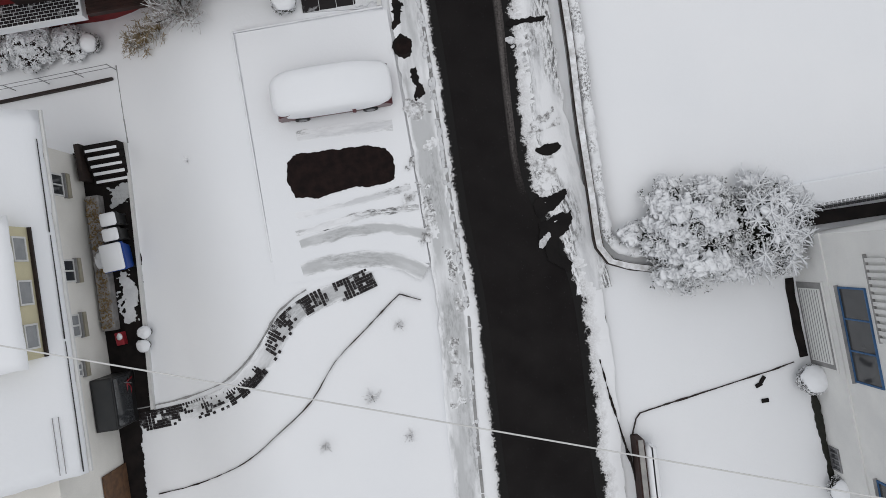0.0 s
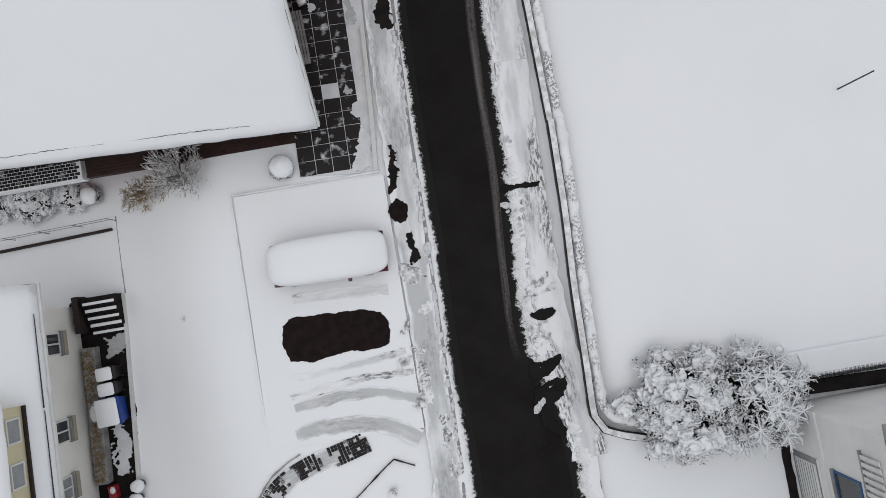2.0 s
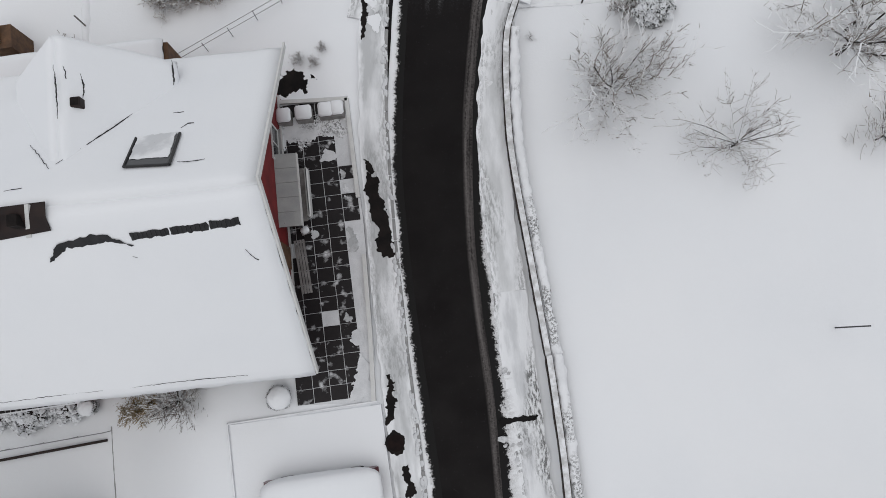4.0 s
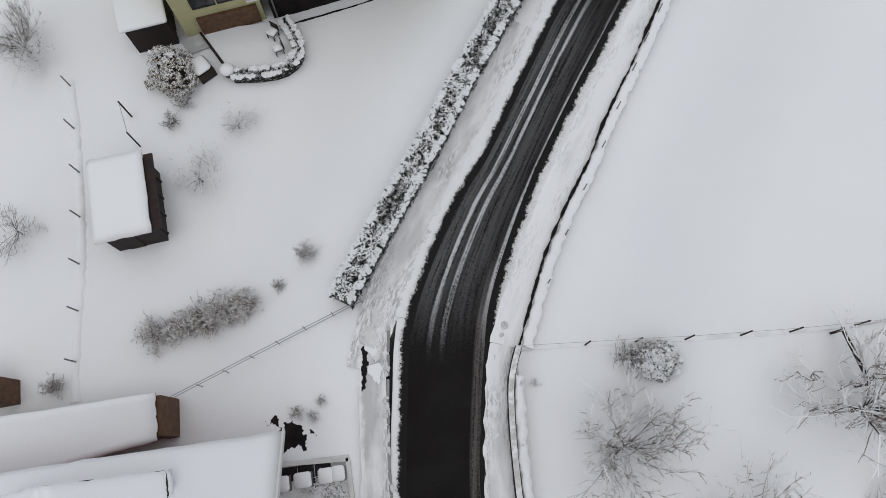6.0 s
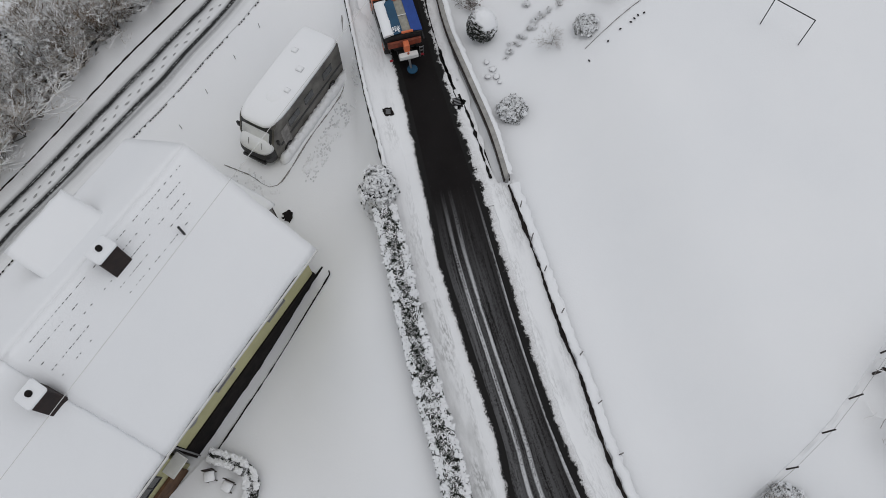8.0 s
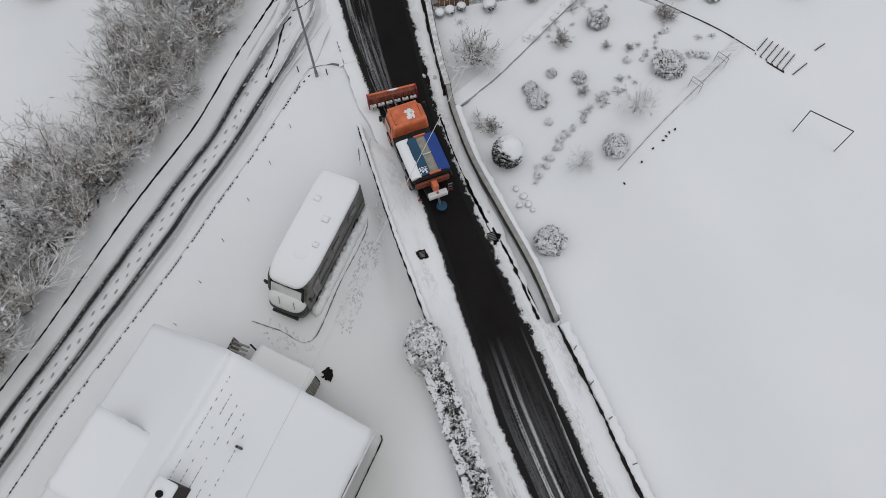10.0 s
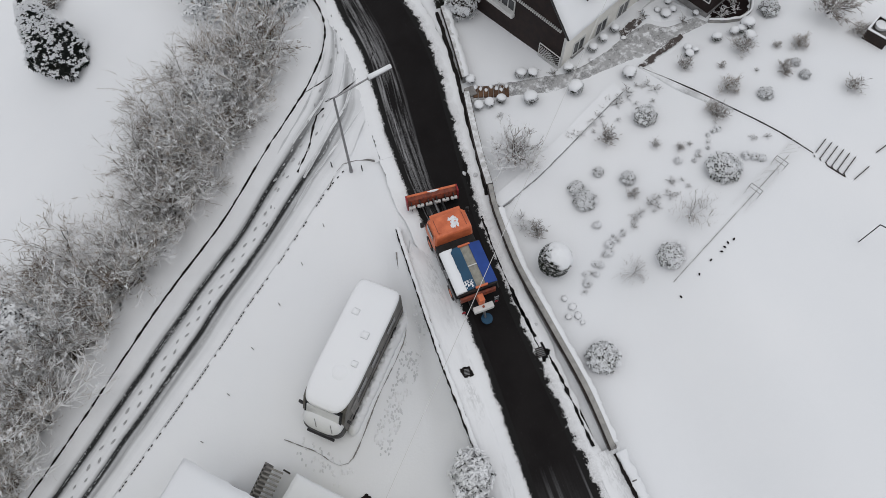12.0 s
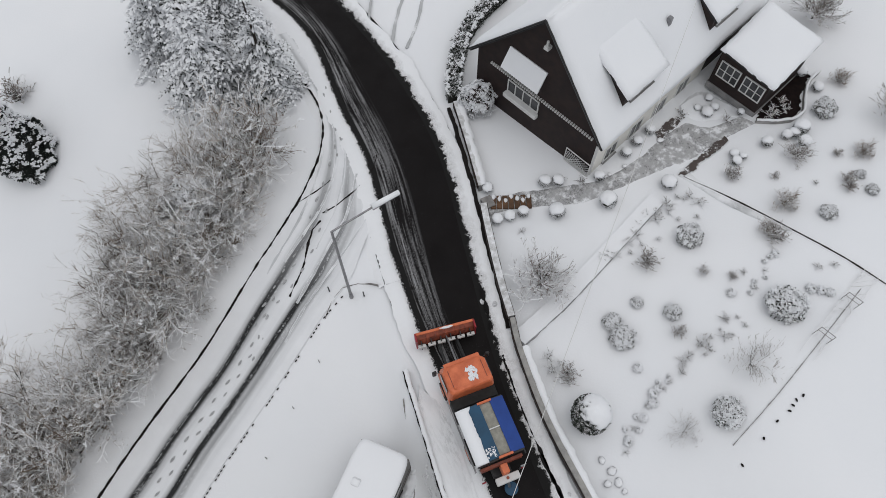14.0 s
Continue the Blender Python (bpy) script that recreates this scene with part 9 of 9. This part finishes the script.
ragged_patch("bare_bed", [(46.1, 53.7), (46.45, 52.8), (46.85, 52.25), (47.6, 51.85), (48.6, 52.1), (49.5, 52.3), (50.7, 52.2), (50.8, 53.1), (48.8, 54.0)], 0.05, BARE_SOIL, "dark sheltered bed beside the garden room", "flower bed", 9, 0.15, 0.05, 0.05, follow=True)
for k, (x, y) in enumerate(((46.9, 53.0), (47.5, 52.6), (47.3, 53.2), (48.1, 53.0), (46.7, 53.3))):
    ob = copy_thing(TUFT, Matrix.Identity(4))
    ob.matrix_basis = pose(x, y, land(x, y) + 0.04, 0, 0, 70 * k) @ Matrix.Diagonal((1.1, 1.1, 0.9, 1))
DIAGONAL = [(27.6, 58.75), (30.5, 57.9), (34.65, 56.99), (38.34, 56.19)]
strip("raised_walk", offset_line(DIAGONAL, -0.28), 0.42, 0.16, 0.4, SNOW, "smooth raised walk under snow across the garden", "path", ragged=0.03, follow=True)
strip("walk_edging", offset_line(DIAGONAL, 0.16), 0.022, 0.04, 0.3, KERB, "thin grey edging beside the raised walk", "edging", follow=True, broken=1.1)
strip("gate_step", [(33.6, 64.1), (34.0, 64.7)], 0.3, 0.2, 0.3, GREY_WOOD, "pale stone step at the garden gate", "step")
place(copy_thing(TUFT, Matrix.Identity(4)), [(36.97, 61.59, 1.2), (36.58, 62.39, 1.0), (37.55, 60.58, 1.1), (35.2, 62.9, 0.9), (33.2, 61.9, 0.8), (45.47, 55.19, 1.2), (44.6, 57.6, 1.3)], seed=43)
# rows of small dry plants in the beds
rnd_t = random.Random(29)
for k, (row, gap, sc) in enumerate((([(25.9, 52.2), (29.59, 51.89)], 0.26, 0.85), ([(30.1, 51.5), (33.43, 50.52)], 0.42, 0.9), ([(34.65, 50.81), (37.92, 49.76)], 0.5, 0.8), ([(33.86, 57.19), (36.53, 56.39), (39.14, 55.69), (39.52, 54.58)], 0.42, 1.0), ([(36.93, 48.06), (36.98, 47.04)], 0.3, 0.9), ([(27, 56.4), (27.8, 57)], 0.3, 1.1))):
    place(copy_thing(TUFT if k % 2 else FROST_TUFT, Matrix.Identity(4)), [(x + rnd_t.uniform(-0.3, 0.3), y + rnd_t.uniform(-0.35, 0.35), sc * rnd_t.uniform(0.6, 1.25)) for x, y, d, tx, ty in along(row, gap)], seed=60 + k)
rnd_g = random.Random(23)
stone_me = Shape().blob((0, 0, 0), 0.26, 0.22, 0.15, 5, 0.15, 6, 10, -0.3).mesh("garden_stone", STONE, True)
for x, y in ((24.3, 52.2), (24, 51.7), (23.7, 52.1), (24.5, 52.8), (23.8, 51.3), (39.54, 58.89), (38.64, 59.38), (42.2, 57.9)):
    ob = new("garden_stone", stone_me)
    sc = rnd_g.uniform(0.45, 0.9)
    ob.matrix_world = pose(x, y, land(x, y) + 0.05, 0, 0, rnd_g.uniform(0, 360)) @ Matrix.Diagonal((sc, sc, sc, 1))
    tagged(ob, "round garden stone capped with snow", "stone", "garden stones")


def trellis():
    """A long low frame of wires and canes, two hoops standing at one end."""
    t = thing("trellis", 36.0, 46.4, land(36.0, 46.4), -12.9, "leaning wire trellis with bare stems in the snow", "trellis")
    rnd = random.Random(61)
    for y in (0.36, -0.36):
        for z in (0.08, 0.32):
            part("wire", Shape().tube((-2.95, y, z), (2.95, y, z + 0.04), 0.011, None, 4), TWIG, t)
    for k in range(34):
        x = rnd.uniform(-2.7, 2.4)
        part("cane", Shape().tube((x, rnd.choice((-0.36, 0.36)), 0.05), (x + rnd.uniform(0.1, 0.9), rnd.uniform(-0.36, 0.36), rnd.uniform(0.2, 0.45)), 0.008, 0.006, 4), TWIG, t)
    for x in (-1.75, 0.7):
        hoop = part("hoop", Shape().tube((x, 0.36, -0.1), (x, 0.36, 0.85), 0.018, None, 5).tube((x, -0.36, -0.1), (x, -0.36, 0.85), 0.018, None, 5), GREY_WOOD, t)
        part("hoop_bar", Shape().tube((x, -0.36, 0.85), (x, 0.36, 0.85), 0.018, None, 5).tube((x, -0.36, 0.5), (x, 0.36, 0.5), 0.014, None, 5), GREY_WOOD, hoop)


trellis()
rack = thing("garden_rack", 39.1, 43.65, land(39.1, 43.65), -9, "row of slanting dark slats half sunk in snow", "rack")
for k in range(6):
    y = 0.98 - k * 0.37
    part("slat", Shape().box(-0.72 + (0.28 if k == 0 else 0.0), y - 0.02, -0.05, 0.72, y + 0.02, 0.07), DARK_WOOD, rack)
    part("slat_foot", Shape().tube((-0.70, y, 0.05), (-0.78, y - 0.12, 0.03), 0.022, None, 5), DARK_WOOD, rack)
part("base_bar", Shape().box(-0.84, -1.05, -0.05, -0.78, 0.1, 0.03), DARK_WOOD, rack)
for x, y, r, ln in ((38.85, 42.05, -19, 0.65), (41.0, 41.6, -23, 0.42)):
    single("loose_slat", Shape().box(-ln, -0.022, -0.04, ln, 0.022, 0.06, 0.008), DARK_WOOD, "loose dark slat lying in the snow", "slat", "loose slats", at=pose(x, y, land(x, y), 0, 0, r))


def compost_box():
    """An open-topped square bin of pale boards, snow on its rim, a round lid leaning inside."""
    c = thing("compost_bin", 48.95, 44.3, land(48.95, 44.3), -10, "square board bin with snowy rim and a round snowy lid", "compost bin")
    for x0, x1, y0, y1 in ((-0.75, -0.68, -0.7, 0.7), (0.68, 0.75, -0.7, 0.7), (-0.68, 0.68, 0.63, 0.7), (-0.68, 0.68, -0.7, -0.63)):
        part("board", Shape().box(x0, y0, -0.1, x1, y1, 0.75, 0.01), DARK_WOOD, c)
        part("rim_snow", Shape().box(x0 - 0.03, y0 - 0.03, 0.75, x1 + 0.03, y1 + 0.03, 0.84, 0.03), SNOW, c, "snow on the rim")
    part("filling", Shape().box(-0.68, -0.63, 0.0, 0.68, 0.63, 0.3), GREY_WOOD, c)
    part("lid", Shape().tube((0.35, 0.2, 0.45), (0.35, 0.2, 0.62), 0.4, 0.38, 18), SNOW, c, "round lid under snow")


compost_box()


def goal():
    g = thing("goal_frame", 34.6, 39.65, land(34.6, 39.65), 0, "thin dark goal frame standing in the snowfield", "goal")
    a, b = Vector((0.0, 1.2, 0)), Vector((-0.05, -1.2, 0))
    for p in (a, b):
        part("upright", Shape().tube(p - Vector((0, 0, 0.2)), p + Vector((0, 0, 2.0)), 0.03, None, 6), DARK_METAL, g)
    part("crossbar", Shape().tube(a + Vector((0, 0, 2.0)), b + Vector((0, 0, 2.0)), 0.03, None, 6), DARK_METAL, g)


goal()
strip("bed_edging", [(27.87, 48.19), (33.27, 46.94), (37.82, 45.92)], 0.012, 0.03, 0.1, GREY_WOOD, "thin edging between garden and field", "edging", follow=True, broken=1.2)
clods = tagged(new("earth_clods"), "small dark clods in the snow at the field edge", "clods", kind="stuff")
for k, (x, y) in enumerate(((31.25, 46.57), (30.89, 46.76), (30.58, 46.8), (30.26, 46.84), (29.6, 47.11), (28.67, 47.27), (27.25, 47.52))):
    part("clod", Shape().blob((0, 0, 0), 0.09, 0.05, 0.04, k, 0.25, 4, 7), BLACK, clods).matrix_world = pose(x, y, land(x, y) + 0.02, 0, 0, 40 * k)
for pts in ([(40.6, 75.5), (42.4, 76.4), (44.5, 77.2), (47, 78)], [(41.0, 74.6), (43.2, 75.2), (45.5, 76.2), (48, 77.2)], [(40.2, 77.0), (42.0, 78.2), (44.2, 79.4)]):
    strip("tyre_track", pts, 0.09, 0.03, 0.05, SLUSH_GREY, "curved tyre track in the snowy drive", "tyre track", ragged=0.05, seed=3, follow=True)


# ---- the snow plough ----
def plough_truck():
    """Local y ahead, x to its right; 0 at the rear of the hopper."""
    t = thing("snow_plough_truck", 21.65, 56.8, 0.05, -36.6, "small orange snow plough truck with a blue-covered salt hopper", "truck")
    frame_b = Shape().box(-0.45, -0.5, 0.55, 0.45, 4.8, 0.8, 0.02)
    part("chassis", frame_b, DARK_METAL, t)
    # cab
    def ring(x, y0, y1, z, c):
        return [(-x + c, y0, z), (x - c, y0, z), (x, y0 + c, z), (x, y1 - c * 2, z), (x - c * 2, y1, z), (-x + c * 2, y1, z), (-x, y1 - c * 2, z), (-x, y0 + c, z)]
    cab = part("cab", Shape().loft(rings=[ring(1.08, 3.25, 4.82, 0.75, 0.06), ring(1.12, 3.22, 4.9, 1.3, 0.06), ring(1.11, 3.24, 4.82, 1.9, 0.08), ring(1.05, 3.28, 4.62, 2.6, 0.12), ring(1.0, 3.33, 4.52, 2.7, 0.14), ring(0.86, 3.45, 4.4, 2.76, 0.16)]), ORANGE, t, "orange painted cab")
    part("windscreen", slab((-0.93, 4.84, 1.92), (0.93, 4.84, 1.92), (0.84, 4.66, 2.52), (-0.84, 4.66, 2.52), 0.05), GLASS, cab)
    for sx in (-1, 1):
        part("side_window", Shape().box(min(sx * 1.09, sx * 1.12), 3.6, 1.85, max(sx * 1.09, sx * 1.12), 4.45, 2.4), GLASS, cab)
        mir = part("mirror", Shape().box(sx * 1.33 - 0.1, 4.62, 1.75, sx * 1.33 + 0.1, 4.74, 2.25, 0.03), DARK_METAL, t)
        part("mirror_arm", Shape().tube((sx * 1.05, 4.6, 2.1), (sx * 1.3, 4.68, 2.1), 0.025), DARK_METAL, mir)
        part("headlight", Shape().box(sx * 0.85 - 0.15, 4.86, 1.0, sx * 0.85 + 0.15, 4.93, 1.2, 0.02), TRIM, t)
        part("wiper", Shape().tube((sx * 0.3, 4.88, 1.98), (sx * 0.3 + 0.45, 4.78, 2.3), 0.018, None, 5), DARK_METAL, cab)
    part("roof_seam", Shape().box(-0.82, 3.5, 2.755, -0.79, 4.36, 2.768), RUST_ORANGE, cab)
    part("roof_seam", Shape().box(0.79, 3.5, 2.755, 0.82, 4.36, 2.768), RUST_ORANGE, cab)
    part("visor", Shape().box(-0.88, 4.5, 2.56, 0.88, 4.76, 2.62, 0.02), ORANGE, cab)
    snow = Shape()
    rnd = random.Random(3)
    for k in range(60):
        a, f = rnd.uniform(0, 6.283), math.sqrt(rnd.random())
        snow.blob((0.2 + 0.23 * f * math.cos(a), 3.9 + 0.33 * f * math.sin(a) + 0.05 * math.sin(a * 3), 2.765), rnd.uniform(0.03, 0.07), rnd.uniform(0.04, 0.12), 0.025, k, 0.3, 4, 8)
    part("roof_snow", snow, SNOW, cab, "ragged patch of snow", smooth=True)
    part("beacon", Shape().tube((-0.75, 3.5, 2.7), (-0.75, 3.5, 2.9), 0.07, 0.06, 10), ORANGE, cab)
    part("bulkhead", Shape().box(-1.1, 2.75, 0.8, 1.1, 3.35, 1.85, 0.03), RUBBER, t)
    part("fuel_tank", Shape().tube((-0.85, 2.4, 0.6), (-0.85, 3.3, 0.6), 0.25, 0.25, 12), DARK_METAL, t)
    # hopper with its covers
    hop = part("hopper", Shape().loft(rings=[[(-0.6, 0.1, 0.9), (0.6, 0.1, 0.9), (0.6, 2.5, 0.9), (-0.6, 2.5, 0.9)], [(-1.1, -0.02, 2.1), (1.1, -0.02, 2.1), (1.1, 2.6, 2.1), (-1.1, 2.6, 2.1)], [(-1.12, -0.02, 2.3), (1.12, -0.02, 2.3), (1.12, 2.6, 2.3), (-1.12, 2.6, 2.3)]]), DARK_METAL, t, "grey steel salt hopper")
    part("tarpaulin", slab((-0.58, 0.05, 2.4), (-0.02, 0.05, 2.46), (-0.02, 2.55, 2.46), (-0.58, 2.55, 2.4), 0.05), TEAL_TARP, hop, "teal blue cover")
    part("tarpaulin", slab((0.5, 0.05, 2.46), (1.15, 0.05, 2.32), (1.15, 2.55, 2.32), (0.5, 2.55, 2.46), 0.05), BLUE_TARP, hop, "bright blue cover")
    strip_s = Shape()
    for k in range(27):
        y = 0.0 + 2.56 * k / 26
        e = -0.56 + 0.055 * noise.noise(Vector((0, y * 2.4, 1))) + 0.04 * noise.noise(Vector((0, y * 8, 3))) + (0.1 if k > 24 else 0)
        strip_s.v += [(-1.16, y, 2.30), (-1.15, y, 2.42), (-0.9, y, 2.49), (e - 0.03, y, 2.50), (e, y, 2.42)]
    for k in range(26):
        strip_s.f += [(k * 5 + i, (k + 1) * 5 + i, (k + 1) * 5 + i + 1, k * 5 + i + 1)[::-1] for i in range(4)]
    strip_s.f += [(0, 1, 2, 3, 4), (134, 133, 132, 131, 130)]
    part("cover_snow", strip_s, SNOW, hop, "ragged strip of snow on the cover", smooth=True)
    sl = Shape()
    for k in range(30):
        sl.blob((-0.45 + rnd.uniform(-0.1, 0.36), 0.1 + rnd.uniform(0, 0.5), 2.44), rnd.uniform(0.015, 0.05), rnd.uniform(0.02, 0.07), 0.02, k, 0.3, 4, 7)
    part("snow_fleck", sl, SNOW, hop, "specks of snow")
    part("salt", Shape().box(-0.04, 0.1, 2.28, 0.52, 2.5, 2.38, 0.03), SALT, hop, "heaped grey road salt")
    part("cross_bar", Shape().box(-0.04, 1.28, 2.4, 0.52, 1.33, 2.44), TRIM, hop)
    for y in (0.0, 2.5):
        part("hoop", Shape().box(-0.1, y - 0.02, 2.38, 0.58, y + 0.08, 2.5, 0.01), ORANGE, hop)
    part("side_rail", Shape().box(-1.24, -0.1, 1.6, -1.17, 3.3, 1.68), METAL, t)
    part("side_rail", Shape().box(1.17, -0.1, 1.6, 1.24, 2.6, 1.68), DARK_METAL, t)
    # rear conveyor and spreader
    part("rear_frame", Shape().box(-1.0, -0.2, 1.5, 1.0, -0.06, 1.95, 0.02), RUST_ORANGE, t)
    part("conveyor", Shape().box(-0.12, -0.62, 1.35, 0.2, -0.2, 2.0, 0.02), ORANGE, t, "orange conveyor spout")
    hood = part("spreader_hood", Shape().box(-0.5, -0.95, 1.2, 0.62, -0.62, 1.5, 0.03), TRIM, t, "pale metal spreader hood")
    part("bolt", Shape().tube((0.05, -0.78, 1.5), (0.05, -0.78, 1.56), 0.07, 0.07, 8), RUST_ORANGE, hood)
    part("spinner", Shape().tube((0.15, -1.15, 0.45), (0.15, -1.15, 0.53), 0.31, 0.31, 20), TEAL_TARP, t, "blue spreading disc")
    part("spinner_shaft", Shape().tube((0.1, -1.05, 0.45), (0.05, -0.9, 1.2), 0.07, None, 8), METAL, t)
    part("ladder", Shape().box(0.78, -0.55, 0.7, 0.82, -0.5, 1.6).box(1.0, -0.55, 0.7, 1.04, -0.5, 1.6).box(0.82, -0.55, 0.9, 1.0, -0.5, 0.94).box(0.82, -0.55, 1.2, 1.0, -0.5, 1.24).box(0.82, -0.55, 1.5, 1.0, -0.5, 1.54), METAL, t)
    for sx in (-1, 1):
        part("tail_light", Shape().box(sx * 0.95 - 0.1, -0.56, 0.8, sx * 0.95 + 0.1, -0.5, 0.95, 0.01), RED, t)
        part("mudguard", Shape().box(sx * 0.9 - 0.2, 0.3, 0.95, sx * 0.9 + 0.2, 1.6, 1.0, 0.01), DARK_METAL, t)
        for y in (0.95, 4.15):
            w = part("wheel", Shape().tube((sx * 0.98 - 0.15, y, 0.45), (sx * 0.98 + 0.15, y, 0.45), 0.46, 0.46, 20), RUBBER, t)
            part("rim", Shape().tube((sx * 0.98 - 0.16, y, 0.45), (sx * 0.98 + 0.16, y, 0.45), 0.26, 0.26, 12), ORANGE, w)
    # plough blade, set askew ahead of the cab
    bl = new("plough_blade")
    bl.parent = t
    bl.matrix_basis = pose(0.05, 6.8, 0.0, 0, 0, -6)
    n, prof = 6, [(-0.02, 0.08), (-0.14, 0.35), (-0.14, 0.65), (-0.02, 0.95), (0.2, 1.1)]
    for k in range(n):
        x0, x1 = -1.5 + k * 0.5, -1.5 + (k + 1) * 0.5 - 0.012
        front = [(y, z) for y, z in prof] + [(y - 0.05, z + 0.02) for y, z in prof[::-1]]
        part("blade_panel", Shape().solid([(x0, y, z) for y, z in front], [(x1, y, z) for y, z in front]), RUST_ORANGE, bl, "worn orange blade panel")
        part("cutting_edge", Shape().box(x0 + 0.04, -0.42, 0.55, x1 - 0.06, -0.26, 0.72, 0.02), TRIM, bl)
        part("rib", Shape().box(x0 + 0.2, -0.36, 0.2, x0 + 0.24, -0.14, 0.95), DARK_METAL, bl)
    part("blade_top", Shape().box(-1.5, 0.1, 1.08, 1.5, 0.24, 1.14, 0.02), ORANGE, bl)
    part("blade_snow", Shape().blob((0.1, 0.16, 1.13), 0.4, 0.07, 0.05, 2, 0.3, 4, 9), SNOW, bl)
    for sx in (-1, 1):
        part("end_marker", Shape().box(sx * 1.5 - 0.04, -0.25, 0.2, sx * 1.5 + 0.04, 0.2, 1.2, 0.01), RED, bl)
    part("push_arm", Shape().tube((-0.5, 4.85, 0.6), (-0.4, 7.0, 0.5), 0.07).tube((0.5, 4.85, 0.6), (0.5, 6.8, 0.5), 0.07), DARK_METAL, t)
    part("lift_ram", Shape().tube((0.0, 4.9, 1.0), (0.05, 6.85, 0.7), 0.05), METAL, t)


plough_truck()
